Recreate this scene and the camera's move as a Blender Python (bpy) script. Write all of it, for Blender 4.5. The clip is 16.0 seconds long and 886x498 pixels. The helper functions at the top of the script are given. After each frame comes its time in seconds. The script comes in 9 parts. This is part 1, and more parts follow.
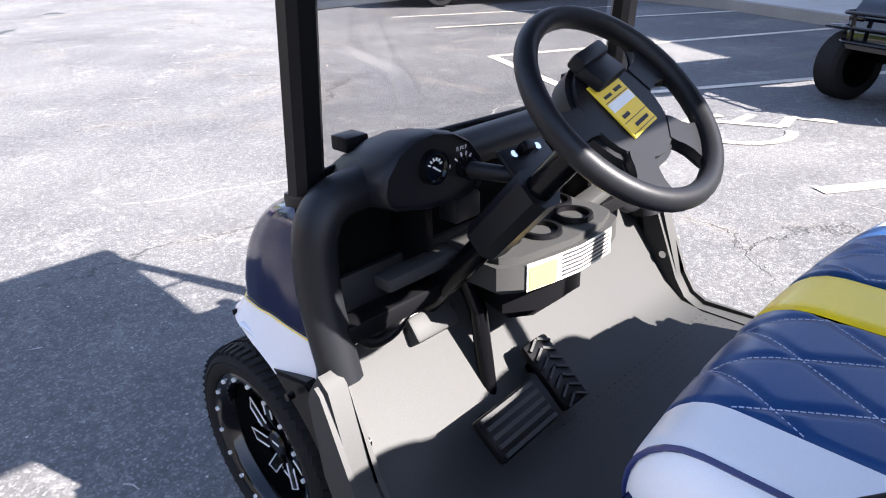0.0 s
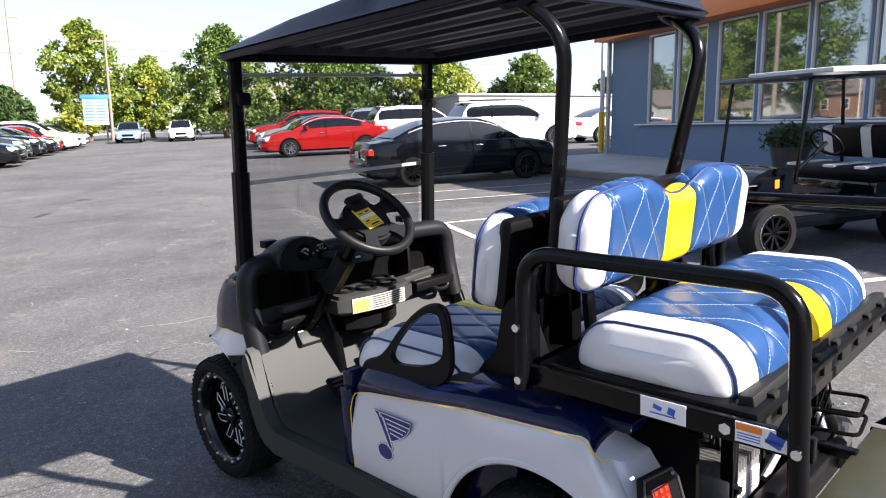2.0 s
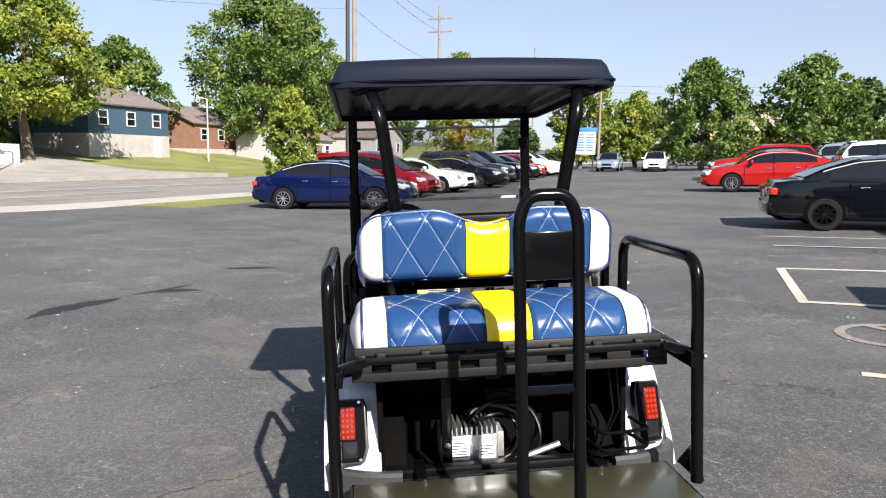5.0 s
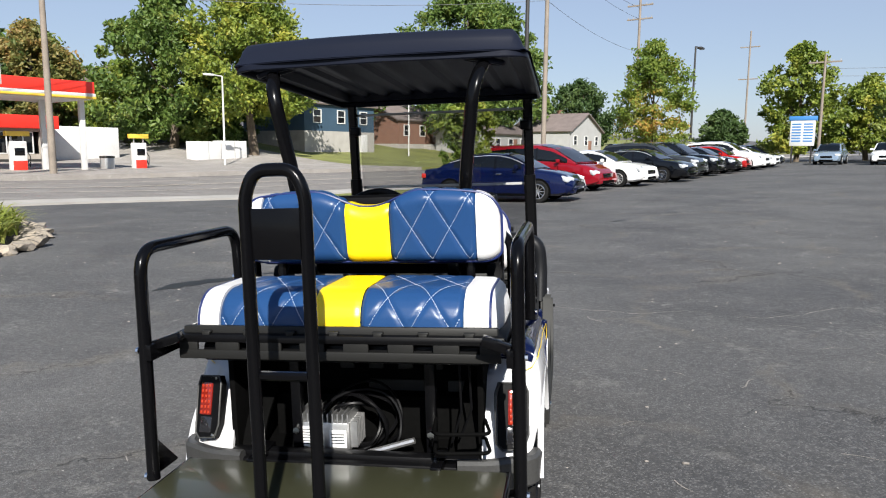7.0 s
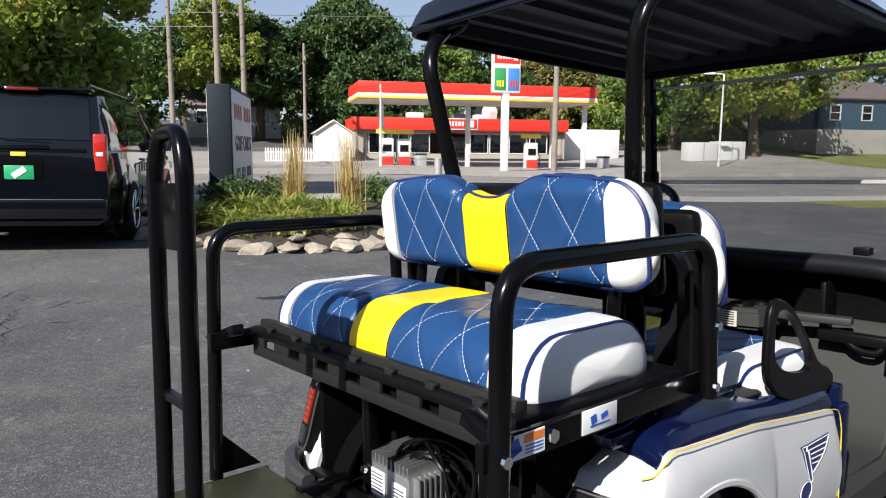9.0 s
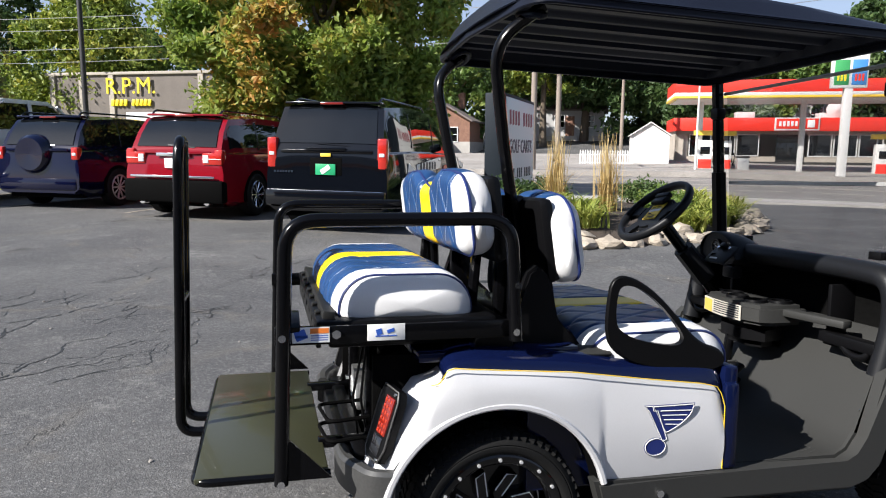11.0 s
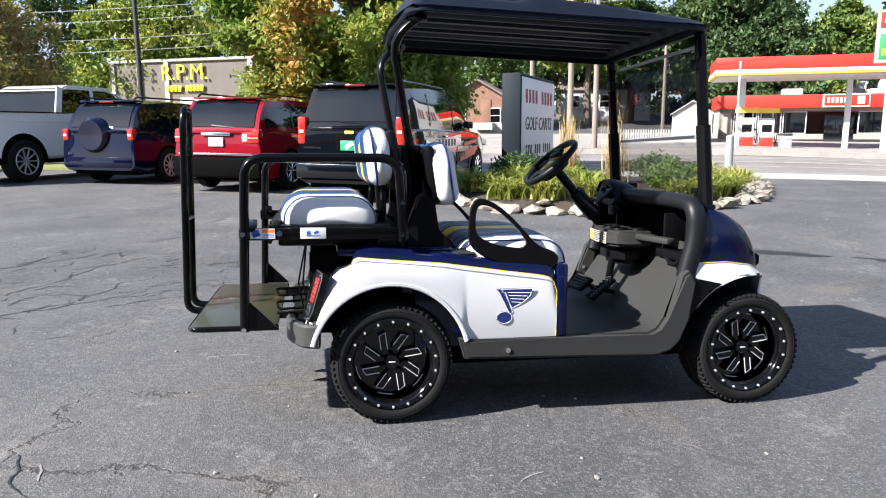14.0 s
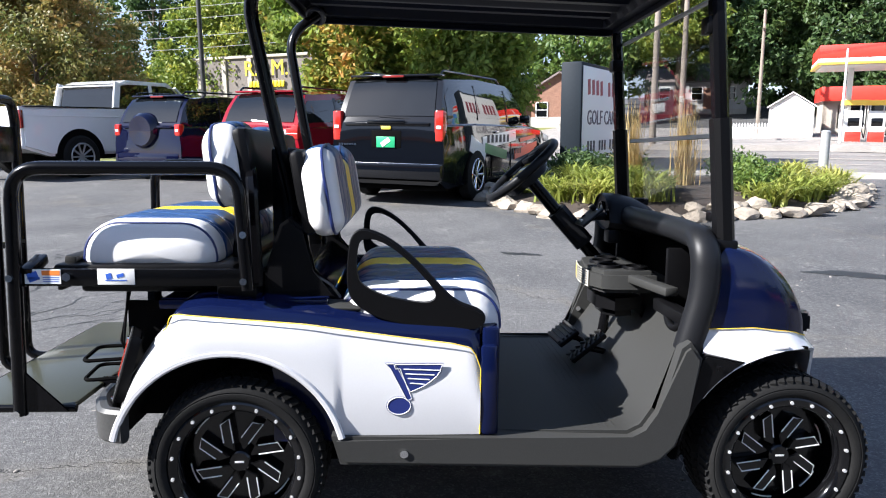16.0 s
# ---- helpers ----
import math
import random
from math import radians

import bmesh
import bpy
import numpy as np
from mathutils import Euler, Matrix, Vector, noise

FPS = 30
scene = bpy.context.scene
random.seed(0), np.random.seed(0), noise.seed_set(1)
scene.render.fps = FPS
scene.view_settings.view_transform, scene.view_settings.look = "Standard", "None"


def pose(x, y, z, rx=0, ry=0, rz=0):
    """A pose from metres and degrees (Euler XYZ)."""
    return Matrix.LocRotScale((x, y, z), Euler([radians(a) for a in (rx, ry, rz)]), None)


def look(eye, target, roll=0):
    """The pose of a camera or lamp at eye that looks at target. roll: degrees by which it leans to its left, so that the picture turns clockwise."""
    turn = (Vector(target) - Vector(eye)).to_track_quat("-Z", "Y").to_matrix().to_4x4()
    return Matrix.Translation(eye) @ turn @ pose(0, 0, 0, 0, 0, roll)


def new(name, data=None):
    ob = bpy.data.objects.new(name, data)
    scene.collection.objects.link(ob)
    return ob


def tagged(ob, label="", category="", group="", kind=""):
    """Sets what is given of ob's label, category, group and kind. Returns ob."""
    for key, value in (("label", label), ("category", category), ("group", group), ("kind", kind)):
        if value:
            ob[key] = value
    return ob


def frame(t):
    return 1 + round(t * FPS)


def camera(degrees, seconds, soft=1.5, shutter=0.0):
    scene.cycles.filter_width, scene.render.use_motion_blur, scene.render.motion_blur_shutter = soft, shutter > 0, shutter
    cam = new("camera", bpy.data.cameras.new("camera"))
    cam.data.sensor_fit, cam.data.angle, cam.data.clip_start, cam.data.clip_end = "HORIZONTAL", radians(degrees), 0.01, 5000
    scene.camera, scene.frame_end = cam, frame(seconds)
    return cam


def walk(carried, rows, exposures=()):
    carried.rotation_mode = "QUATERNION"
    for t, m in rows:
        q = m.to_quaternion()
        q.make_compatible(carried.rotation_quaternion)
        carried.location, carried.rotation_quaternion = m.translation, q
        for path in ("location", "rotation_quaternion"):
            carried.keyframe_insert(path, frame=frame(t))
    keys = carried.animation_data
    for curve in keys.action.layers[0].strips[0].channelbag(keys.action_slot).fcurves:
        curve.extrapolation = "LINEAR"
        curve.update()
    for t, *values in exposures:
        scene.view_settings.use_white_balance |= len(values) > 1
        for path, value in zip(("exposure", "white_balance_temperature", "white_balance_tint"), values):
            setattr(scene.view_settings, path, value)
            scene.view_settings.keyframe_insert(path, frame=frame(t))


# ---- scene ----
cam = camera(64.5, 16.0, 1.1)
PATH = [
    (0, (-1.233, 0.457, 1.322), (0.071, 1.741, 0.515), 0.7),
    (0.5, (-1.483, 0.144, 1.345), (-0.148, 1.49, 0.708), -0.1),
    (1, (-1.71, -0.19, 1.377), (-0.349, 1.173, 0.838), -1.2),
    (1.5, (-1.917, -0.56, 1.387), (-0.525, 0.811, 0.959), -0.6),
    (2, (-1.931, -0.984, 1.419), (-0.529, 0.402, 1.08), -0.7),
    (2.5, (-1.914, -1.375, 1.413), (-0.604, 0.118, 1.186), 0.0),
    (3, (-1.708, -1.694, 1.441), (-0.754, 0.049, 1.208), -0.3),
    (3.5, (-1.379, -2.001, 1.457), (-0.695, -0.136, 1.224), -0.0),
    (5.8, (-0.055, -2.719, 1.474), (0.079, -0.741, 1.206), 0.6),
    (6, (0.075, -2.65, 1.462), (0.201, -0.672, 1.191), 0.5),
    (6.5, (0.432, -2.574, 1.451), (0.536, -0.595, 1.18), 0.4),
    (7, (0.644, -2.484, 1.435), (0.306, -0.533, 1.156), 0.5),
    (7.5, (0.917, -2.233, 1.423), (0.243, -0.37, 1.147), 0.1),
    (8, (0.948, -1.939, 1.408), (0.238, -0.09, 1.129), 0.1),
    (8.5, (1.142, -1.668, 1.394), (0.023, -0.034, 1.115), 0.3),
    (8.7, (1.198, -1.546, 1.362), (-0.102, -0.051, 1.081), 0.4),
    (10.8, (2.224, -0.612, 1.36), (0.317, -0.082, 1.074), 0.3),
    (11, (2.385, -0.623, 1.368), (0.465, -0.142, 1.083), 0.4),
    (11.5, (2.752, -0.542, 1.38), (0.786, -0.301, 1.102), 0.4),
    (12, (3.056, -0.437, 1.38), (1.064, -0.533, 1.227), 0.2),
    (12.5, (3.205, -0.432, 1.38), (1.217, -0.223, 1.298), -0.3),
    (13, (3.399, -0.358, 1.309), (1.427, -0.031, 1.234), -0.1),
    (13.5, (3.483, -0.319, 1.246), (1.523, 0.015, 1.029), -0.1),
    (14, (3.465, -0.284, 1.286), (1.523, 0.057, 0.952), -0.2),
    (14.5, (3.227, -0.206, 1.321), (1.289, 0.146, 0.974), -0.2),
    (15, (2.998, -0.009, 1.324), (1.057, 0.329, 0.978), -0.3),
    (15.5, (2.769, 0.243, 1.304), (0.809, 0.442, 0.96), -0.3),
    (16, (2.539, 0.524, 1.289), (0.572, 0.623, 0.941), -0.3),
]
# seconds, stops, white balance
EXPOSURES = [(0, 2.98, 6280, 15), (0.5, 2.97, 6280, 15), (1.0, 2.95, 6280, 15), (1.5, 2.6, 6450, 14), (2.0, 1.97, 6500, 13), (2.5, 1.87, 6550, 13), (3.0, 1.82, 6600, 13), (3.5, 1.72, 6600, 13), (6.0, 1.05, 6400, 9), (8.5, 0.85, 6240, 8), (11.0, 1.13, 6240, 10), (12.0, 1.55, 6290, 10), (14.0, 1.68, 6140, 11), (16.0, 1.75, 5990, 11)]
walk(cam, [(t, look(eye, target, roll)) for t, eye, target, roll in PATH], EXPOSURES)

# ---- light ----
SUN = Vector((0.70, -2.40, 1.87)).normalized()
world = bpy.data.worlds.new("sky")
scene.world = world
world.use_nodes = True
sky = world.node_tree.nodes.new("ShaderNodeTexSky")
sky.sky_type, sky.sun_disc = "NISHITA", False
sky.sun_elevation, sky.sun_rotation = math.asin(SUN.z), math.atan2(SUN.x, SUN.y)
sky.air_density, sky.dust_density, sky.ozone_density = 1.0, 0.6, 2.0
back = world.node_tree.nodes["Background"]
back.inputs["Strength"].default_value = 0.070
haze = world.node_tree.nodes.new("ShaderNodeMix")
haze.data_type = "RGBA"
coord = world.node_tree.nodes.new("ShaderNodeTexCoord")
split = world.node_tree.nodes.new("ShaderNodeSeparateXYZ")
rise = world.node_tree.nodes.new("ShaderNodeMapRange")
rise.interpolation_type = "SMOOTHSTEP"
for k, v in (("From Min", 0.2), ("From Max", 0.85), ("To Min", 0.60), ("To Max", 0.05)):
    rise.inputs[k].default_value = v
world.node_tree.links.new(coord.outputs["Generated"], split.inputs[0])
world.node_tree.links.new(split.outputs[2], rise.inputs["Value"])
world.node_tree.links.new(rise.outputs[0], haze.inputs[0])
haze.inputs[7].default_value = (3.5, 3.85, 5.05, 1)
world.node_tree.links.new(sky.outputs[0], haze.inputs[6])
world.node_tree.links.new(haze.outputs[2], back.inputs[0])
sun_data = bpy.data.lights.new("sun", "SUN")
sun_data.energy, sun_data.angle, sun_data.color = 4.8, radians(0.55), (1.0, 0.94, 0.86)
sun = new("sun", sun_data)
sun.matrix_world = look(SUN * 60, (0, 0, 0))


# ---- materials ----
def node(nt, kind, **values):
    n = nt.nodes.new(kind)
    for k, v in values.items():
        n.inputs[k.replace("_", " ")].default_value = v
    return n


def material(name, colour, rough=0.5, metal=0.0, coat=0.0, grain=40.0, vary=0.12, bump=0.1, stain=1.2, depth=0.002, spec=0.5, per_object=0.0):
    """A painted, moulded or woven surface: two scales of colour change and a fine relief."""
    m = bpy.data.materials.new(name)
    m.use_nodes = True
    nt = m.node_tree
    b = nt.nodes["Principled BSDF"]
    b.inputs["Roughness"].default_value, b.inputs["Metallic"].default_value = rough, metal
    b.inputs["Coat Weight"].default_value, b.inputs["Coat Roughness"].default_value = coat, 0.05
    b.inputs["Specular IOR Level"].default_value = spec
    co = nt.nodes.new("ShaderNodeTexCoord")
    fine = node(nt, "ShaderNodeTexNoise", Scale=grain, Detail=4.0)
    broad = node(nt, "ShaderNodeTexNoise", Scale=stain, Detail=3.0)
    nt.links.new(co.outputs["Object"], fine.inputs["Vector"])
    nt.links.new(co.outputs["Object"], broad.inputs["Vector"])
    add = nt.nodes.new("ShaderNodeMath")
    add.operation = "ADD"
    nt.links.new(fine.outputs["Fac"], add.inputs[0])
    nt.links.new(broad.outputs["Fac"], add.inputs[1])
    ramp = nt.nodes.new("ShaderNodeMapRange")
    ramp.inputs["From Min"].default_value, ramp.inputs["From Max"].default_value = 0.6, 1.4
    ramp.inputs["To Min"].default_value, ramp.inputs["To Max"].default_value = 1 - vary, 1 + vary
    nt.links.new(add.outputs[0], ramp.inputs["Value"])
    mul = nt.nodes.new("ShaderNodeVectorMath")
    mul.operation = "SCALE"
    mul.inputs[0].default_value = colour
    nt.links.new(ramp.outputs[0], mul.inputs["Scale"])
    last = mul.outputs[0]
    if per_object:
        info = nt.nodes.new("ShaderNodeObjectInfo")
        r2 = nt.nodes.new("ShaderNodeMapRange")
        r2.inputs["To Min"].default_value, r2.inputs["To Max"].default_value = 1 - per_object, 1 + per_object
        nt.links.new(info.outputs["Random"], r2.inputs["Value"])
        m2 = nt.nodes.new("ShaderNodeVectorMath")
        m2.operation = "SCALE"
        nt.links.new(last, m2.inputs[0])
        nt.links.new(r2.outputs[0], m2.inputs["Scale"])
        last = m2.outputs[0]
    nt.links.new(last, b.inputs["Base Color"])
    if bump:
        bp = nt.nodes.new("ShaderNodeBump")
        bp.inputs["Strength"].default_value, bp.inputs["Distance"].default_value = bump, depth
        nt.links.new(fine.outputs["Fac"], bp.inputs["Height"])
        nt.links.new(bp.outputs[0], b.inputs["Normal"])
    return m


def glass(name, tint=(0.8, 0.85, 0.85), gloss=0.1, rough=0.02):
    """A thin pane: clear or tinted, with a mirror share that grows at a slant."""
    m = bpy.data.materials.new(name)
    m.use_nodes = True
    nt = m.node_tree
    out = nt.nodes["Material Output"]
    tr = nt.nodes.new("ShaderNodeBsdfTransparent")
    tr.inputs[0].default_value = (*tint, 1)
    gl = nt.nodes.new("ShaderNodeBsdfGlossy")
    gl.inputs["Roughness"].default_value = rough
    lw = nt.nodes.new("ShaderNodeLayerWeight")
    lw.inputs["Blend"].default_value = 0.5
    pw = nt.nodes.new("ShaderNodeMath")
    pw.operation, pw.inputs[1].default_value = "POWER", 4.0
    nt.links.new(lw.outputs["Facing"], pw.inputs[0])
    fr = nt.nodes.new("ShaderNodeMath")
    fr.operation, fr.inputs[1].default_value, fr.inputs[2].default_value = "MULTIPLY_ADD", 0.5, gloss * 0.4
    nt.links.new(pw.outputs[0], fr.inputs[0])
    mix = nt.nodes.new("ShaderNodeMixShader")
    nt.links.new(fr.outputs[0], mix.inputs[0])
    nt.links.new(tr.outputs[0], mix.inputs[1])
    nt.links.new(gl.outputs[0], mix.inputs[2])
    nt.links.new(mix.outputs[0], out.inputs[0])
    return m


def asphalt(name, dark, light, crack=1.0, speck=0.5, pale=0.12):
    """Worn asphalt: fine stones, pale dusty patches, dark patches and thin cracks."""
    m = bpy.data.materials.new(name)
    m.use_nodes = True
    nt = m.node_tree
    b = nt.nodes["Principled BSDF"]
    b.inputs["Roughness"].default_value = 0.82
    b.inputs["Specular IOR Level"].default_value = 0.35
    geo = nt.nodes.new("ShaderNodeNewGeometry")
    pos = geo.outputs["Position"]

    def noise_at(scale, detail=6.0, rough=0.6):
        n = node(nt, "ShaderNodeTexNoise", Scale=scale, Detail=detail, Roughness=rough)
        nt.links.new(pos, n.inputs["Vector"])
        return n.outputs["Fac"]

    def ramp(src, a, bb, lo=0.0, hi=1.0):
        r = nt.nodes.new("ShaderNodeMapRange")
        for k, v in (("From Min", a), ("From Max", bb), ("To Min", lo), ("To Max", hi)):
            r.inputs[k].default_value = v
        nt.links.new(src, r.inputs["Value"])
        return r.outputs[0]

    def mix(fac, a, c):
        x = nt.nodes.new("ShaderNodeMix")
        x.data_type = "RGBA"
        for s, v in ((x.inputs[0], fac), (x.inputs[6], a), (x.inputs[7], c)):
            if isinstance(v, (tuple, float, int)):
                s.default_value = v if isinstance(v, (float, int)) else (*v, 1)
            else:
                nt.links.new(v, s)
        return x.outputs[2]

    def times(a, c):
        x = nt.nodes.new("ShaderNodeMath")
        x.operation = "MULTIPLY"
        for s, v in ((x.inputs[0], a), (x.inputs[1], c)):
            if isinstance(v, (float, int)):
                s.default_value = v
            else:
                nt.links.new(v, s)
        return x.outputs[0]

    broad = noise_at(0.35, 5)
    col = mix(ramp(broad, 0.35, 0.65), dark, light)
    grain = noise_at(90, 3, 0.7)
    stones = nt.nodes.new("ShaderNodeTexVoronoi")
    stones.inputs["Scale"].default_value = 130
    nt.links.new(pos, stones.inputs["Vector"])
    speckle = ramp(stones.outputs["Color"], 0.62, 1.0)
    col = mix(times(speckle, speck), col, tuple(min(1, c * 3.2 + 0.03) for c in light))
    blotch = ramp(noise_at(0.8, 7, 0.7), 0.46, 0.62)
    col = mix(times(blotch, 0.28), col, tuple(c * 0.6 for c in dark))
    mottle = noise_at(28, 8, 0.75)
    col = mix(times(ramp(mottle, 0.52, 0.70), 0.42), col, tuple(min(1, c * 2.0 + 0.02) for c in light))
    col = mix(times(ramp(mottle, 0.47, 0.32), 0.45), col, tuple(c * 0.45 for c in dark))
    patch = ramp(noise_at(1.7, 9, 0.72), 0.55, 0.70)
    scuff = times(patch, ramp(noise_at(14, 6, 0.7), 0.4, 0.62))
    col = mix(times(scuff, 0.5), col, (pale * 1.5, pale * 1.45, pale * 1.35))
    pebbles = nt.nodes.new("ShaderNodeTexVoronoi")
    pebbles.inputs["Scale"].default_value = 16
    nt.links.new(pos, pebbles.inputs["Vector"])
    grit = times(ramp(pebbles.outputs["Distance"], 0.10, 0.05), ramp(pebbles.outputs["Color"], 0.60, 0.66))
    col = mix(times(grit, 0.55), col, (pale * 2.6, pale * 2.5, pale * 2.35))
    oil = ramp(noise_at(0.9, 4, 0.5), 0.30, 0.24)
    col = mix(times(oil, 0.6), col, tuple(c * 0.4 for c in dark))
    warp = nt.nodes.new("ShaderNodeVectorMath")
    warp.operation = "MULTIPLY_ADD"
    wn = node(nt, "ShaderNodeTexNoise", Scale=1.3, Detail=6.0, Roughness=0.65)
    nt.links.new(pos, wn.inputs["Vector"])
    nt.links.new(wn.outputs["Color"], warp.inputs[0])
    warp.inputs[1].default_value = (1.1, 1.1, 0)
    nt.links.new(pos, warp.inputs[2])
    cr = nt.nodes.new("ShaderNodeTexVoronoi")
    cr.feature, cr.inputs["Scale"].default_value = "DISTANCE_TO_EDGE", 0.42
    nt.links.new(warp.outputs[0], cr.inputs["Vector"])
    line = times(ramp(cr.outputs["Distance"], 0.0055, 0.0015), ramp(noise_at(0.5, 2), 0.48, 0.56))
    line = times(line, crack * 0.92)
    dust = times(ramp(cr.outputs["Distance"], 0.045, 0.004), ramp(noise_at(0.9, 5), 0.46, 0.62))
    col = mix(times(dust, 0.45 * crack), col, (pale * 1.0, pale * 0.86, pale * 0.66))
    col = mix(line, col, tuple(c * 0.22 for c in dark))
    nt.links.new(col, b.inputs["Base Color"])
    hgt = nt.nodes.new("ShaderNodeMath")
    hgt.operation = "SUBTRACT"
    nt.links.new(grain, hgt.inputs[0])
    nt.links.new(line, hgt.inputs[1])
    bp = nt.nodes.new("ShaderNodeBump")
    bp.inputs["Strength"].default_value, bp.inputs["Distance"].default_value = 0.6, 0.012
    nt.links.new(hgt.outputs[0], bp.inputs["Height"])
    nt.links.new(bp.outputs[0], b.inputs["Normal"])
    return m


def leaf_material(name, a, c, d, back_light=0.35):
    """Leaves of three colours, mixed leaf by leaf, that let some light through."""
    m = bpy.data.materials.new(name)
    m.use_nodes = True
    nt = m.node_tree
    b = nt.nodes["Principled BSDF"]
    out = nt.nodes["Material Output"]
    b.inputs["Roughness"].default_value = 0.55
    geo = nt.nodes.new("ShaderNodeNewGeometry")
    ramp = nt.nodes.new("ShaderNodeValToRGB")
    ramp.color_ramp.elements[0].color, ramp.color_ramp.elements[1].color = (*a, 1), (*d, 1)
    ramp.color_ramp.elements.new(0.55).color = (*c, 1)
    clump = node(nt, "ShaderNodeTexNoise", Scale=0.45, Detail=3.0)
    nt.links.new(geo.outputs["Position"], clump.inputs["Vector"])
    mid = nt.nodes.new("ShaderNodeMath")
    mid.operation = "MULTIPLY_ADD"
    mid.inputs[1].default_value = 0.45
    nt.links.new(geo.outputs["Random Per Island"], mid.inputs[0])
    r = nt.nodes.new("ShaderNodeMapRange")
    for k, v in (("From Min", 0.35), ("From Max", 0.7), ("To Min", -0.1), ("To Max", 0.6)):
        r.inputs[k].default_value = v
    nt.links.new(clump.outputs["Fac"], r.inputs["Value"])
    nt.links.new(r.outputs[0], mid.inputs[2])
    nt.links.new(mid.outputs[0], ramp.inputs[0])
    nt.links.new(ramp.outputs[0], b.inputs["Base Color"])
    tr = nt.nodes.new("ShaderNodeBsdfTranslucent")
    nt.links.new(ramp.outputs[0], tr.inputs[0])
    mix = nt.nodes.new("ShaderNodeMixShader")
    mix.inputs[0].default_value = back_light
    nt.links.new(b.outputs[0], mix.inputs[1])
    nt.links.new(tr.outputs[0], mix.inputs[2])
    nt.links.new(mix.outputs[0], out.inputs[0])
    return m


LOT = asphalt("lot_asphalt", (0.054, 0.054, 0.056), (0.100, 0.098, 0.096), 0.65, 0.42, 0.20)
ROAD = asphalt("road_surface", (0.16, 0.148, 0.138), (0.22, 0.205, 0.19), 0.6, 0.25, 0.3)
APRON = asphalt("concrete_apron", (0.24, 0.22, 0.20), (0.32, 0.295, 0.27), 0.5, 0.15, 0.4)
OIL = material("oil_stained_asphalt", (0.016, 0.017, 0.016), 0.6, grain=40, vary=0.5, bump=0.5, depth=0.006)
SCUFF = material("pale_scuffed_asphalt", (0.24, 0.22, 0.20), 0.9, grain=50, vary=0.4, bump=0.4)
CONCRETE = material("concrete", (0.36, 0.34, 0.31), 0.85, grain=60, vary=0.2, bump=0.4)
KERB = material("kerb_concrete", (0.22, 0.20, 0.17), 0.85, grain=60, vary=0.25, bump=0.4)
MARKING = material("road_paint", (0.46, 0.41, 0.33), 0.7, grain=25, vary=0.35, bump=0.3)
MARKING_WORN = material("worn_road_paint", (0.24, 0.215, 0.18), 0.8, grain=25, vary=0.45, bump=0.3)
GRASS = material("grass", (0.16, 0.17, 0.045), 0.9, grain=8, vary=0.5, bump=0.6, stain=0.3, depth=0.03)
MULCH = material("mulch", (0.045, 0.033, 0.025), 0.95, grain=30, vary=0.5, bump=0.9, depth=0.02)
ROCK = material("limestone_rock", (0.31, 0.265, 0.21), 0.9, grain=14, vary=0.3, bump=0.7, depth=0.02, per_object=0.25)
WHITE_PAINT = material("white_body_paint", (0.56, 0.56, 0.57), 0.22, coat=0.6, grain=200, vary=0.03, bump=0.02)
NAVY_PAINT = material("navy_body_paint", (0.0028, 0.0055, 0.029), 0.13, coat=0.15, spec=0.25, grain=300, vary=0.15, bump=0.03)
YELLOW_LINE = material("yellow_pinstripe", (0.80, 0.55, 0.02), 0.4, grain=100, vary=0.05, bump=0)
BLACK_PLASTIC = material("black_plastic", (0.0035, 0.0035, 0.004), 0.38, grain=350, vary=0.2, bump=0.3, depth=0.0006, spec=0.14)
DASH_PLASTIC = material("satin_dash_plastic", (0.007, 0.0075, 0.009), 0.44, grain=350, vary=0.2, bump=0.3, depth=0.0006, spec=0.24)
RAIL_PLASTIC = material("dark_rail_plastic", (0.014, 0.014, 0.0135), 0.5, grain=300, vary=0.15, bump=0.3, depth=0.0008, spec=0.18)
SILVER_PLASTIC = material("silver_satin_plastic", (0.050, 0.050, 0.049), 0.42, metal=0.2, grain=120, vary=0.25, bump=0.2, depth=0.0008, spec=0.5)
SMOKED_LENS = material("smoked_lens", (0.012, 0.012, 0.014), 0.12, coat=0.6, grain=60, vary=0.2, bump=0.1)
GREY_PLASTIC = material("grey_moulded_plastic", (0.0265, 0.0267, 0.0255), 0.6, grain=300, vary=0.15, bump=0.35, depth=0.0008, spec=0.3)
BLACK_STEEL = material("black_powder_coat", (0.0025, 0.0025, 0.003), 0.2, coat=0.06, spec=0.16, grain=250, vary=0.15, bump=0.08, depth=0.0006)
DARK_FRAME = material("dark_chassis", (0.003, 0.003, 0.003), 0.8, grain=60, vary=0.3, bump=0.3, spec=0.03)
TYRE = material("tyre_rubber", (0.011, 0.011, 0.011), 0.8, grain=120, vary=0.3, bump=0.3, spec=0.12)
RIM_BLACK = material("gloss_black_rim", (0.003, 0.003, 0.0035), 0.12, coat=0.25, spec=0.3, grain=100, vary=0.1, bump=0)
MILLED = material("milled_aluminium", (0.80, 0.80, 0.81), 0.35, metal=0.35, grain=150, vary=0.08, bump=0.05)
RIVET = material("bright_rivet", (0.80, 0.80, 0.80), 0.35, metal=0.6, grain=150, vary=0.05, bump=0)
CHROME = material("chrome", (0.80, 0.80, 0.80), 0.12, metal=1.0, grain=150, vary=0.05, bump=0)
ALUMINIUM = material("dull_aluminium", (0.55, 0.55, 0.55), 0.4, metal=0.9, grain=60, vary=0.15, bump=0.15)
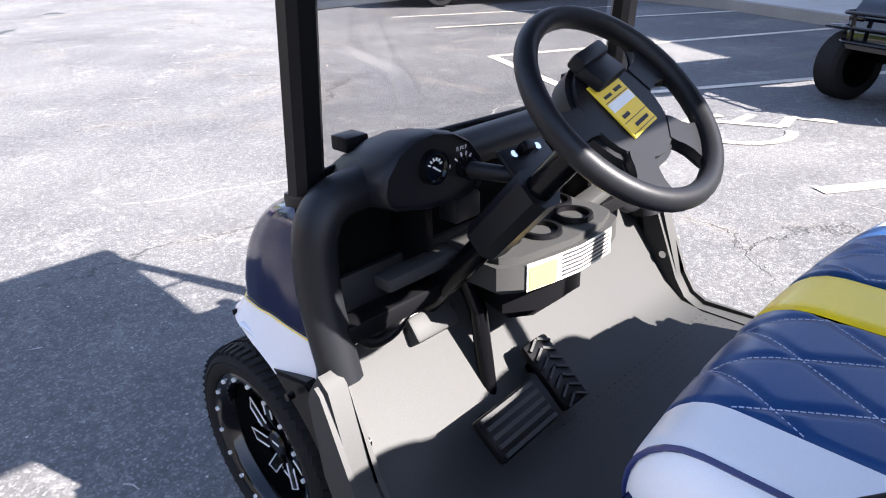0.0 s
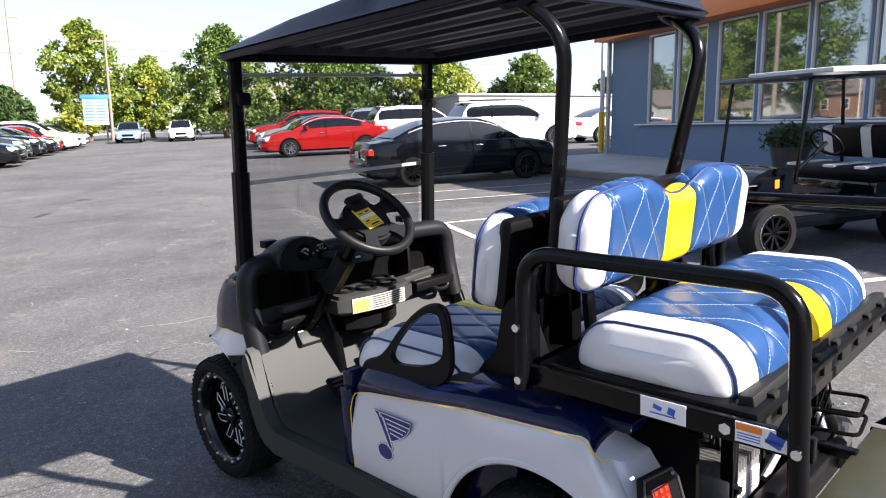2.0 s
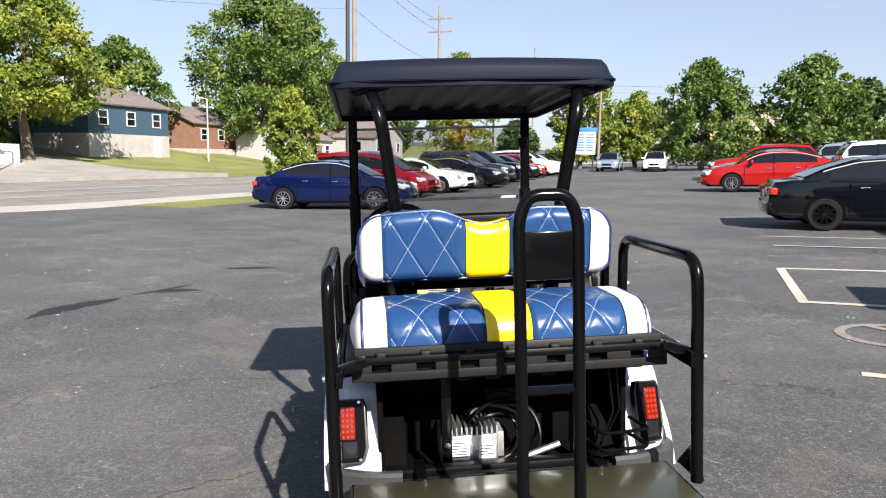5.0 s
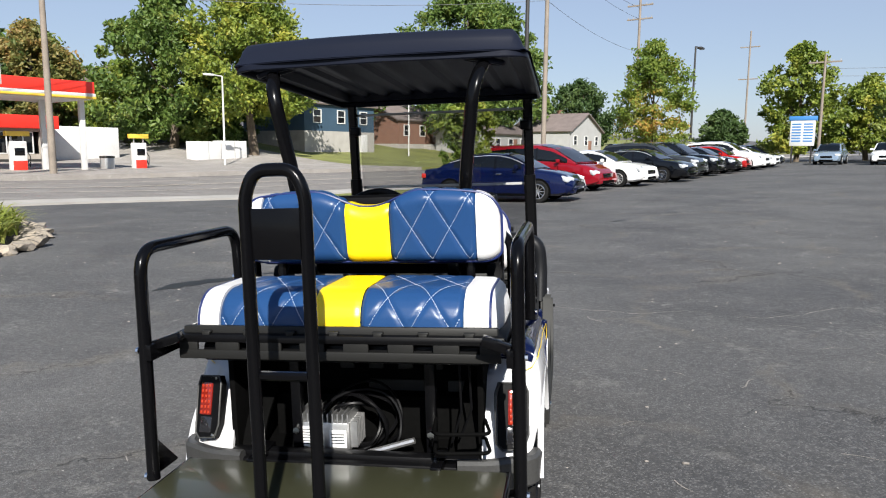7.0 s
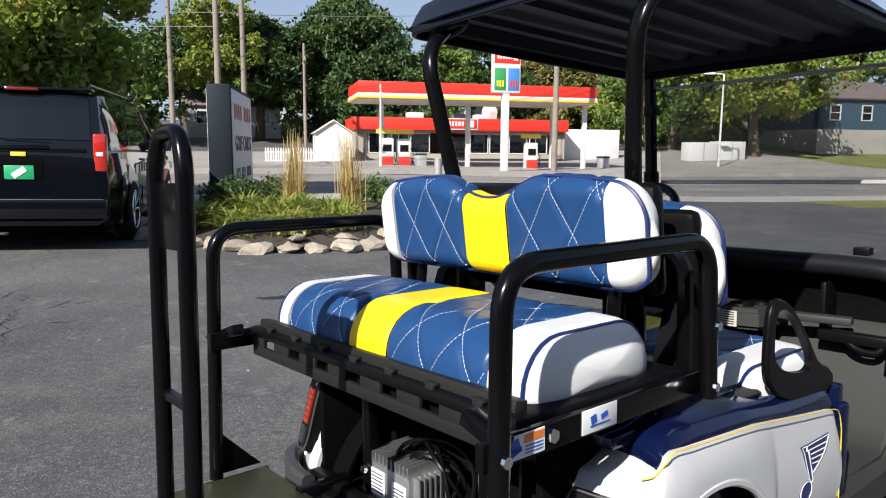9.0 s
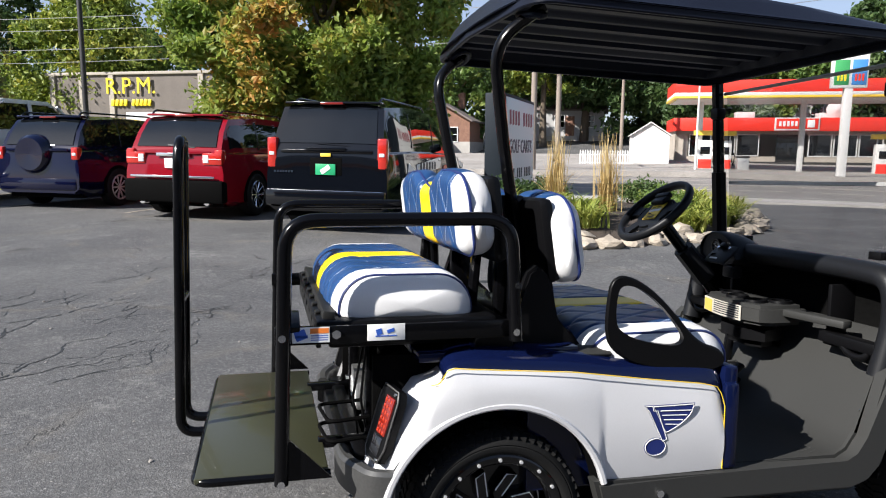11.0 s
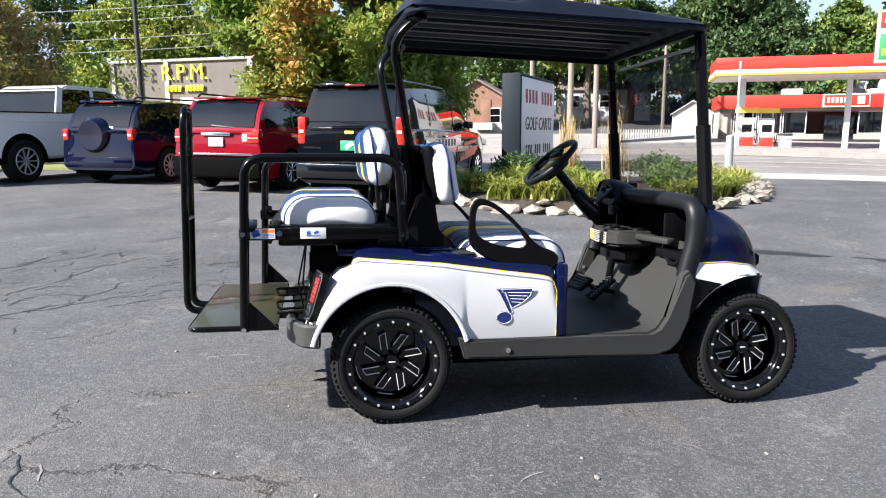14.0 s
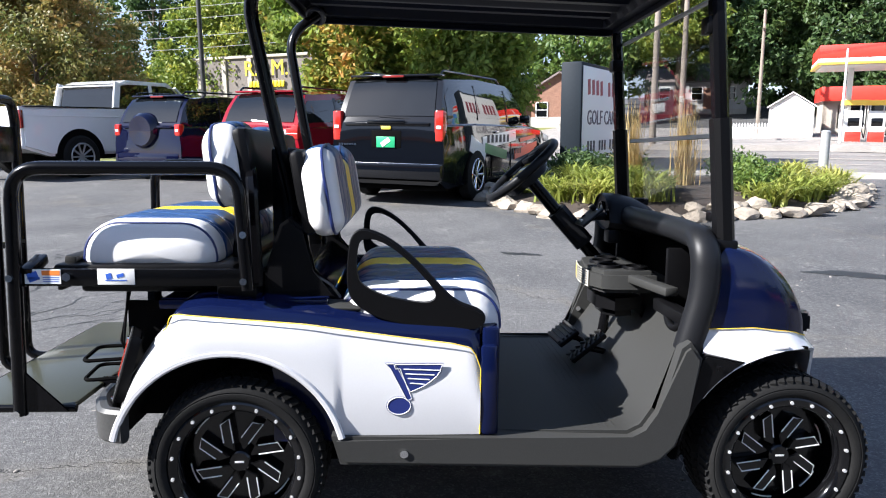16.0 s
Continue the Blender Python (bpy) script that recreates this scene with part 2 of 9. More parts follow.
VINYL_WHITE = material("white_vinyl", (0.64, 0.635, 0.63), 0.35, grain=260, vary=0.04, bump=0.25, depth=0.0008)
VINYL_BLUE = material("blue_vinyl", (0.014, 0.049, 0.142), 0.32, coat=0.0, spec=0.27, grain=260, vary=0.1, bump=0.25, depth=0.0008)
VINYL_YELLOW = material("yellow_vinyl", (0.85, 0.60, 0.004), 0.35, grain=260, vary=0.05, bump=0.25, depth=0.0008)
PIPING = material("navy_piping", (0.01, 0.02, 0.10), 0.4, grain=200, vary=0.1, bump=0.1)
THREAD = material("white_thread", (0.40, 0.45, 0.56), 0.7, grain=400, vary=0.1, bump=0.1)
ROOF_PLASTIC = material("black_roof_plastic", (0.0085, 0.0105, 0.019), 0.38, grain=400, vary=0.15, bump=0.3, depth=0.0008, spec=0.15)
AMBER_RED = material("bright_red_lens", (0.34, 0.028, 0.008), 0.12, coat=0.8, grain=60, vary=0.25, bump=0.1)
TAIL_RED = material("red_lens", (0.17, 0.010, 0.005), 0.10, coat=0.8, grain=60, vary=0.25, bump=0.15)
AMBER = material("amber_lens", (0.75, 0.22, 0.02), 0.12, coat=0.8, grain=60, vary=0.2, bump=0.1)
LENS_CLEAR = material("clear_lens", (0.62, 0.64, 0.66), 0.08, coat=1.0, grain=40, vary=0.25, bump=0.1)
CAR_GLASS = material("dark_car_glass", (0.004, 0.005, 0.006), 0.02, coat=0.15, grain=3, vary=0.3, bump=0, spec=0.55)
LABEL_WHITE = material("label_white", (0.75, 0.75, 0.73), 0.5, grain=100, vary=0.04, bump=0)
LABEL_PALE = material("worn_label_white", (0.42, 0.40, 0.34), 0.5, grain=60, vary=0.1, bump=0)
LABEL_HEAD = material("faded_label_yellow", (0.50, 0.36, 0.07), 0.5, grain=60, vary=0.12, bump=0)
LABEL_YELLOW = material("label_yellow", (0.80, 0.56, 0.05), 0.5, grain=100, vary=0.06, bump=0)
LABEL_DARK = material("label_print", (0.02, 0.02, 0.025), 0.6, grain=100, vary=0.1, bump=0)
LABEL_ORANGE = material("label_orange", (0.75, 0.20, 0.03), 0.5, grain=100, vary=0.06, bump=0)
LABEL_BLUE = material("label_blue", (0.03, 0.10, 0.45), 0.5, grain=100, vary=0.06, bump=0)
LOGO_BLUE = material("emblem_blue", (0.012, 0.022, 0.13), 0.4, grain=100, vary=0.05, bump=0)
CHECKER = material("footplate_coating", (0.034, 0.035, 0.019), 0.34, coat=0.25, grain=350, vary=0.25, bump=0.12, depth=0.0006)
CLEAR_PANE = glass("clear_windshield", (0.80, 0.80, 0.80), 0.075)
SHOP_GLASS = material("shop_glass", (0.26, 0.28, 0.28), 0.02, metal=0.85, coat=1.0, grain=0.5, vary=0.2, bump=0, spec=1.0)
BARK = material("bark", (0.11, 0.085, 0.06), 0.9, grain=18, vary=0.4, bump=0.8, depth=0.03)
WOOD_POLE = material("weathered_pole", (0.22, 0.185, 0.15), 0.85, grain=30, vary=0.35, bump=0.6, depth=0.01)
GALV = material("galvanised_steel", (0.45, 0.45, 0.44), 0.5, metal=0.5, grain=20, vary=0.15, bump=0.1)
DARK_METAL = material("dark_bronze_metal", (0.03, 0.028, 0.026), 0.45, grain=50, vary=0.15, bump=0.1)
WIRE = material("wire", (0.20, 0.20, 0.20), 0.6, grain=10, vary=0.1, bump=0)
GAS_RED = material("red_fascia", (0.72, 0.035, 0.02), 0.4, grain=6, vary=0.06, bump=0.05)
GAS_YELLOW = material("yellow_fascia", (0.80, 0.52, 0.06), 0.4, grain=6, vary=0.06, bump=0.05)
PANEL_WHITE = material("white_panel", (0.62, 0.61, 0.59), 0.5, grain=8, vary=0.08, bump=0.1)
SHOP_BLUE = material("blue_grey_wall", (0.125, 0.185, 0.262), 0.75, grain=30, vary=0.08, bump=0.3, depth=0.004)
SHOP_ORANGE = material("orange_fascia", (0.62, 0.17, 0.03), 0.5, grain=10, vary=0.08, bump=0.1)
SIDING_BLUE = material("dark_blue_siding", (0.035, 0.07, 0.11), 0.7, grain=20, vary=0.15, bump=0.2)
SIDING_PALE = material("pale_siding", (0.36, 0.355, 0.35), 0.75, grain=20, vary=0.12, bump=0.2)
BRICK = material("red_brick", (0.20, 0.105, 0.07), 0.85, grain=12, vary=0.3, bump=0.4, stain=3)
SHINGLE = material("roof_shingle", (0.16, 0.13, 0.12), 0.9, grain=10, vary=0.3, bump=0.5, depth=0.02)
BUILDING_DARK = material("brown_grey_block", (0.14, 0.12, 0.105), 0.85, grain=12, vary=0.2, bump=0.4)
BUILDING_TAN = material("tan_block", (0.36, 0.32, 0.27), 0.85, grain=12, vary=0.15, bump=0.3)
SIGN_YELLOW = material("yellow_sign_letter", (0.80, 0.62, 0.02), 0.5, grain=20, vary=0.06, bump=0)
SIGN_BLUE = material("blue_sign_panel", (0.05, 0.20, 0.48), 0.5, grain=20, vary=0.08, bump=0)
POST_YELLOW = material("yellow_post_paint", (0.75, 0.50, 0.03), 0.5, grain=20, vary=0.15, bump=0.2)
LEAF_GREEN = leaf_material("green_leaves", (0.055, 0.105, 0.018), (0.115, 0.18, 0.032), (0.24, 0.27, 0.05))
LEAF_DARK = leaf_material("dark_green_leaves", (0.028, 0.062, 0.016), (0.060, 0.105, 0.026), (0.12, 0.17, 0.045))
LEAF_LIME = leaf_material("yellow_green_leaves", (0.09, 0.15, 0.02), (0.22, 0.27, 0.035), (0.42, 0.38, 0.055))
LEAF_AUTUMN = leaf_material("turning_leaves", (0.10, 0.14, 0.034), (0.24, 0.20, 0.055), (0.42, 0.24, 0.08))
LEAF_MIXED = leaf_material("early_autumn_leaves", (0.11, 0.19, 0.028), (0.26, 0.32, 0.055), (0.60, 0.30, 0.07), 0.5)
LILY = leaf_material("lily_leaves", (0.15, 0.21, 0.035), (0.30, 0.33, 0.06), (0.48, 0.43, 0.13))
STRAW = leaf_material("dry_grass", (0.38, 0.27, 0.10), (0.52, 0.38, 0.16), (0.62, 0.48, 0.24))

# ---- shaping helpers ----
def emit(name, bm, mat, parent=None, label="", smooth=True, mods=()):
    me = bpy.data.meshes.new(name)
    bmesh.ops.recalc_face_normals(bm, faces=bm.faces)
    bm.to_mesh(me)
    bm.free()
    for m in mat if isinstance(mat, (list, tuple)) else [mat]:
        me.materials.append(m)
    if smooth:
        me.shade_smooth()
        me.set_sharp_from_angle(angle=radians(38))
    ob = new(name, me)
    ob.parent = parent
    if label:
        ob["label"] = label
    return ob


def part(name, bm, material, parent, label="", smooth=True):
    return emit(name, bm, material, parent, label, smooth)


def thing(name, label, category, m=None, group="", kind=""):
    ob = new(name)
    ob.empty_display_size = 0.2
    if m is not None:
        ob.matrix_world = m
    return tagged(ob, label, category, group, kind)


def box(bm, c, s, rot=(0, 0, 0), bevel=0.0, seg=2):
    geo = bmesh.ops.create_cube(bm, size=1)
    vs = geo["verts"]
    m = pose(*c, *rot) @ Matrix.Diagonal((*s, 1))
    bmesh.ops.transform(bm, matrix=m, verts=vs)
    if bevel:
        es = {e for v in vs for e in v.link_edges}
        bmesh.ops.bevel(bm, geom=list(es), offset=bevel, segments=seg, affect="EDGES", profile=0.5)
    return bm


def boxes(*items, bevel=0.0):
    bm = bmesh.new()
    for c, s, *r in items:
        box(bm, c, s, r[0] if r else (0, 0, 0), bevel)
    return bm


def cyl(bm, a, b, r, r2=None, seg=16):
    a, b = Vector(a), Vector(b)
    d = b - a
    geo = bmesh.ops.create_cone(bm, cap_ends=True, segments=seg, radius1=r, radius2=r if r2 is None else r2, depth=d.length)
    m = Matrix.Translation((a + b) / 2) @ d.to_track_quat("Z", "Y").to_matrix().to_4x4()
    bmesh.ops.transform(bm, matrix=m, verts=geo["verts"])
    return bm


def rounded(points, r, n=5):
    """A path with its corners rounded off by r."""
    pts = [Vector(p) for p in points]
    out = [pts[0]]
    for a, b, c in zip(pts, pts[1:], pts[2:]):
        ra = min(r, (a - b).length * 0.49, (c - b).length * 0.49)
        p, q = b + (a - b).normalized() * ra, b + (c - b).normalized() * ra
        out += [p.lerp(b, t).lerp(b.lerp(q, t), t) for t in np.linspace(0, 1, n)]
    return out + [pts[-1]]


def sweep(bm, path, ring, closed=False, up=(0, 0, 1)):
    """Carries a ring of (a, b) offsets along a path."""
    path = [Vector(p) for p in path]
    rows, last = [], None
    n = len(path)
    for i, p in enumerate(path):
        a = path[(i - 1) % n] if closed or i else p
        b = path[(i + 1) % n] if closed or i < n - 1 else p
        t = (b - a).normalized()
        if last is None:
            ref = Vector(up) if abs(t.dot(Vector(up))) < 0.95 else Vector((1, 0, 0))
            s = t.cross(ref).normalized()
        else:
            s = (last - t * last.dot(t)).normalized()
        last = s
        w = t.cross(s)
        rows.append([bm.verts.new(p + s * x + w * y) for x, y in ring])
    k = len(ring)
    for i in range(n if closed else n - 1):
        r0, r1 = rows[i], rows[(i + 1) % n]
        for j in range(k):
            bm.faces.new((r0[j], r0[(j + 1) % k], r1[(j + 1) % k], r1[j]))
    if not closed:
        bm.faces.new(rows[0])
        bm.faces.new(list(reversed(rows[-1])))
    return bm


def circle(r, n=10):
    return [(r * math.cos(2 * math.pi * i / n), r * math.sin(2 * math.pi * i / n)) for i in range(n)]


def square(w, h=None, c=0.25):
    h = h or w
    x, y, k = w / 2, h / 2, min(w, h or w) * c
    return [(x, y - k), (x - k, y), (k - x, y), (-x, y - k), (-x, k - y), (k - x, -y), (x - k, -y), (x, k - y)]


def tube(path, r, n=10, closed=False):
    return sweep(bmesh.new(), path, circle(r, n), closed)


def plate(points, a, b, axis="x", bevel=0.0):
    """A solid from an outline in the plane across axis, between a and b along it."""
    bm = bmesh.new()
    put = {"x": lambda p, d: (d, p[0], p[1]), "y": lambda p, d: (p[0], d, p[1]), "z": lambda p, d: (p[0], p[1], d)}[axis]
    lo = [bm.verts.new(put(p, a)) for p in points]
    hi = [bm.verts.new(put(p, b)) for p in points]
    bm.faces.new(lo), bm.faces.new(hi[::-1])
    n = len(points)
    for i in range(n):
        bm.faces.new((lo[i], lo[(i + 1) % n], hi[(i + 1) % n], hi[i]))
    if bevel:
        es = [e for e in bm.edges if (e.verts[0] in lo) == (e.verts[1] in lo)]
        bmesh.ops.bevel(bm, geom=es, offset=bevel, segments=2, affect="EDGES")
    return bm


def revolve(profile, n=32, axis="x"):
    """A body of revolution about the axis, from (along, radius) pairs."""
    bm = bmesh.new()
    rows = []
    for i in range(n):
        a = 2 * math.pi * i / n
        c, s = math.cos(a), math.sin(a)
        rows.append([bm.verts.new({"x": (d, r * c, r * s), "z": (r * c, r * s, d), "y": (r * c, d, r * s)}[axis]) for d, r in profile])
    for i in range(n):
        p, q = rows[i], rows[(i + 1) % n]
        for j in range(len(profile) - 1):
            bm.faces.new((p[j], p[j + 1], q[j + 1], q[j]))
    return bm


def skin(rows, closed=False, thick=0.0):
    """A surface through rows of points; thick gives it a second side."""
    bm = bmesh.new()
    vs = [[bm.verts.new(p) for p in row] for row in rows]
    for a, b in zip(vs, vs[1:]):
        n = len(a)
        for j in range(n if closed else n - 1):
            bm.faces.new((a[j], a[(j + 1) % n], b[(j + 1) % n], b[j]))
    if thick:
        give_depth(bm, thick)
    return bm


def give_depth(bm, thick):
    """A second skin behind the first, joined along the open edges."""
    bmesh.ops.recalc_face_normals(bm, faces=bm.faces)
    bm.normal_update()
    faces, rim = bm.faces[:], [e for e in bm.edges if e.is_boundary]
    twin = {v: bm.verts.new(v.co - v.normal * thick) for v in bm.verts[:]}
    for f in faces:
        bm.faces.new([twin[v] for v in reversed(f.verts)])
    for e in rim:
        a, b = e.verts
        bm.faces.new((a, b, twin[b], twin[a]))


def smooth_step(t):
    t = min(1.0, max(0.0, t))
    return t * t * (3 - 2 * t)


def lerp_path(points, x):
    """The value at x of a broken line of (x, value)."""
    return float(np.interp(x, [p[0] for p in points], [p[1] for p in points]))


# ---- the ground ----
# The rows of cars, the shop and the road run along ALONG; ACROSS points to the shop.
ALONG, ACROSS = Vector((0.45, 0.893, 0)), Vector((0.893, -0.45, 0))


def uv(x, y):
    return 0.45 * x + 0.893 * y, 0.893 * x - 0.45 * y


def xy(u, v):
    return 0.45 * u + 0.893 * v, 0.893 * u - 0.45 * v


def ground_z(x, y):
    s = 0.7
    xx = 30 * math.tanh(x / 30) if x > 0 else max(x, -40)
    g = 0.042 * s * (np.logaddexp(0, (xx + 1.5) / s) - np.logaddexp(0, 1.5 / s))
    u, v = uv(x, y)
    rise = smooth_step((-36 - v) / 30) * (0.8 + 1.8 * smooth_step((u - 22) / 16)) + 4.0 * smooth_step((-55 - v) / 45)
    near_road = 0.2 * smooth_step((-3 - v) / 6) * smooth_step((14 - u) / 10)
    dip = 0.14 * smooth_step((u - 9.0) / 3.5) * smooth_step((22 - u) / 6) * smooth_step((v + 2) / 4) * smooth_step((8.3 - v) / 2.5)
    return float(g) - 0.051 * math.tanh(y / 3) + rise + near_road - dip


def on_ground(x, y, turn=0.0, lift=0.0):
    return pose(x, y, ground_z(x, y) + lift, 0, 0, turn)


def steps():
    a = list(np.arange(-70, 70.1, 1.0))
    far = [75, 82, 92, 105, 125, 155, 200, 280, 420, 700, 1200, 2200, 3500]
    return [-f for f in far[::-1]] + a + far


def sheet(us, vs, lift):
    bm = bmesh.new()
    rows = [[bm.verts.new((*xy(u, v), ground_z(*xy(u, v)) + lift)) for v in vs] for u in us]
    for a, b in zip(rows, rows[1:]):
        for j in range(len(vs) - 1):
            bm.faces.new((a[j], a[j + 1], b[j + 1], b[j]))
    return bm


ground = tagged(emit("ground", sheet(steps(), steps(), 0.0), LOT), "worn dark asphalt parking lot with cracks and pale scuffs", "ground", kind="structure")


def strip(name, u0, u1, v0, v1, mat, label, category, lift, step=1.0):
    us = list(np.linspace(u0, u1, max(2, int((u1 - u0) / step) + 1)))
    vs = list(np.linspace(v0, v1, max(2, int((v1 - v0) / step) + 1)))
    bm = sheet(us, vs, lift)
    for f in bm.faces:
        if f.normal.z < 0:
            f.normal_flip()
    give_depth(bm, 0.25)
    return tagged(emit(name, bm, mat), label, category, kind="structure")


def mark(bm, a, b, w, lift=0.006):
    """A painted line on the ground from a to b."""
    a, b = Vector((*a, 0)), Vector((*b, 0))
    d = (b - a).normalized()
    s = Vector((-d.y, d.x, 0)) * w / 2
    n = max(2, int((b - a).length / 0.25))
    row = []
    for i in range(n + 1):
        p = a.lerp(b, i / n)
        row.append([bm.verts.new((q.x, q.y, ground_z(q.x, q.y) + lift)) for q in (p - s, p + s)])
    for p, q in zip(row, row[1:]):
        bm.faces.new((p[0], p[1], q[1], q[0]))
# ---- the golf cart ----
cart = thing("golf_cart", "white and navy four-seat golf cart with quilted seats", "golf cart", pose(0, 0, 0, -1.0, -2.4, 0))


def make_wheel(side, y):
    """One wheel: dished black rim, tyre with tread, thin twisted blades with milled edges, and rivets. side +1 is the right of the cart."""
    hub = (side * 0.485, y, 0.265)
    rim = part("wheel", revolve([(-0.085, 0.200), (-0.08, 0.190), (0.01, 0.172), (0.012, 0.03), (0.012, 0.0)], 48), RIM_BLACK, cart, "gloss black alloy wheel")
    rim.matrix_local = pose(*hub, 0, 0, 0 if side > 0 else 180)
    tyre = [(-0.1, 0.2), (-0.104, 0.215), (-0.103, 0.24), (-0.09, 0.255), (-0.07, 0.261), (0.07, 0.261), (0.09, 0.255), (0.103, 0.243), (0.106, 0.235), (0.103, 0.233), (0.106, 0.230), (0.107, 0.217), (0.1, 0.205), (0.085, 0.199)]
    part("tyre", revolve(tyre, 64), TYRE, rim, "black low-profile rubber tyre")
    bm = bmesh.new()
    for i in range(60):
        a = 2 * math.pi * i / 60
        for off, w, skew, lean in ((-0.082, 0.036, 24, 0.0), (-0.028, 0.045, -20, 0.3), (0.028, 0.045, 20, 0.6), (0.082, 0.036, -24, 0.2)):
            b = a + lean * 0.05
            m = Matrix.Rotation(b, 4, "X") @ pose(off, 0, 0.262 if abs(off) < 0.05 else 0.2575, 0, math.copysign(16, off) if abs(off) > 0.05 else 0, skew)
            geo = bmesh.ops.create_cube(bm, size=1)
            bmesh.ops.transform(bm, matrix=m @ Matrix.Diagonal((w, 0.017, 0.009, 1)), verts=geo["verts"])
    tread = part("tread", bm, TYRE, rim, "chevron tread blocks", smooth=False)
    tread["kind"] = "stuff"
    ring = revolve([(0.06, 0.166), (0.088, 0.172), (0.096, 0.180), (0.1, 0.197), (0.096, 0.205), (0.07, 0.200), (0.06, 0.176)], 56)
    part("rim_lip", ring, RIM_BLACK, rim, "black outer rim lip")
    cap = part("hub_cap", revolve([(0.012, 0.036), (0.05, 0.033), (0.055, 0.028), (0.055, 0.0)], 24), RIM_BLACK, rim)
    part("hub_mark", box(bmesh.new(), (0.0556, 0.0, 0.0), (0.001, 0.028, 0.006), bevel=0.0004), MILLED, cap)
    blade = [(-0.010, 0.030), (-0.010, 0.136), (-0.041, 0.121), (-0.041, 0.052)]
    for i in range(8):
        spin = Matrix.Rotation(radians(45 * i + 8), 4, "X")
        sp = part("spoke", plate(blade, 0.012, 0.044, "x", 0.003), RIM_BLACK, rim)
        sp.matrix_local = spin
        edge = sweep(bmesh.new(), [(0.0445, -0.0112, 0.058), (0.0445, -0.0112, 0.134), (0.0445, -0.0398, 0.120), (0.0445, -0.0398, 0.062)], square(0.0036))
        part("milled_edge", edge, MILLED, rim, "bright milled spoke edge").matrix_local = spin
    for i in range(6):
        arc = [(0.0135, 0.158 * math.cos(a), 0.158 * math.sin(a)) for a in np.linspace(radians(60 * i + 8), radians(60 * i + 32), 8)]
        part("milled_arc", sweep(bmesh.new(), arc, square(0.004)), MILLED, rim)
    for i in range(18):
        a = 2 * math.pi * (i + 0.5) / 18
        bm = cyl(bmesh.new(), (0.088, 0.188 * math.cos(a), 0.188 * math.sin(a)), (0.104, 0.188 * math.cos(a), 0.188 * math.sin(a)), 0.0062, 0.005, 8)
        part("rivet", bm, RIVET, rim, "small bright rivet")
    return rim


for s in (1, -1):
    for y in (0.0, 1.68):
        make_wheel(s, y)

# Body sides behind: a skin along a plan path, with the wheel arch cut from below.
PLAN = [(0.600, 0.722), (0.600, 0.3), (0.605, -0.1), (0.600, -0.22), (0.578, -0.30), (0.535, -0.355), (0.48, -0.378), (0.428, -0.385)]
LINE = [(-0.40, 0.655), (-0.28, 0.690), (-0.20, 0.728), (-0.15, 0.735), (0.0, 0.722), (0.21, 0.705), (0.47, 0.668), (0.64, 0.646), (0.69, 0.634), (0.712, 0.605), (0.722, 0.57)]


def plan_points(n):
    pts = [Vector((*p, 0)) for p in PLAN]
    seg = [0.0]
    for a, b in zip(pts, pts[1:]):
        seg.append(seg[-1] + (b - a).length)
    out = []
    for d in np.linspace(0, seg[-1], n):
        out.append((float(np.interp(d, seg, [p.x for p in pts])), float(np.interp(d, seg, [p.y for p in pts]))))
    return out


def arch(y, r=0.335, cy=-0.012, cz=0.285):
    return cz + math.sqrt(r * r - (y - cy) ** 2) if abs(y - cy) < r else 0.0


def quarter(side):
    cols = []
    for x, y in plan_points(110):
        base = 0.37 if y > 0 else 0.345
        lo = max(base, arch(y)) if x > 0.56 else base + (0.0 if y > -0.34 else 0)
        hi = lerp_path(LINE, y)
        flare = 0.016 * max(0.0, 1 - abs(math.hypot(y + 0.012, lo - 0.285) - 0.335) / 0.2) if arch(y) > base else 0.0
        col = []
        for t in np.linspace(0, 1, 14):
            z = lo + (hi - lo) * t
            bulge = 0.012 * math.sin(math.pi * t) - 0.012 * t * t
            lean = 0.13 * smooth_step((-y - 0.12) / 0.24) * t ** 1.4
            n = Vector((1, 0)) if y > -0.15 else Vector((x - 0.44, y + 0.16)).normalized()
            out = bulge + flare * (1 - t) ** 3
            col.append((side * (x + n.x * out), y + n.y * out + lean, z))
        cols.append(col)
    return skin(cols, thick=0.012)


def shoulder(side):
    cols = []
    for x, y in plan_points(70):
        hi = lerp_path(LINE, y)
        if y < -0.265:
            continue
        lean = 0.13 * smooth_step((-y - 0.12) / 0.24)
        top = hi + (max(0.735, hi + 0.055) - hi) * smooth_step((y + 0.27) / 0.22)
        col = []
        for t in np.linspace(0, 1, 9):
            a = t * math.pi / 2
            col.append((side * (x - 0.012 - 0.15 * (1 - math.cos(a))), y + lean + 0.04 * t * smooth_step((-y - 0.2) / 0.1), hi + (top - hi) * math.sin(a)))
        cols.append(col)
    return skin(cols, thick=0.012)


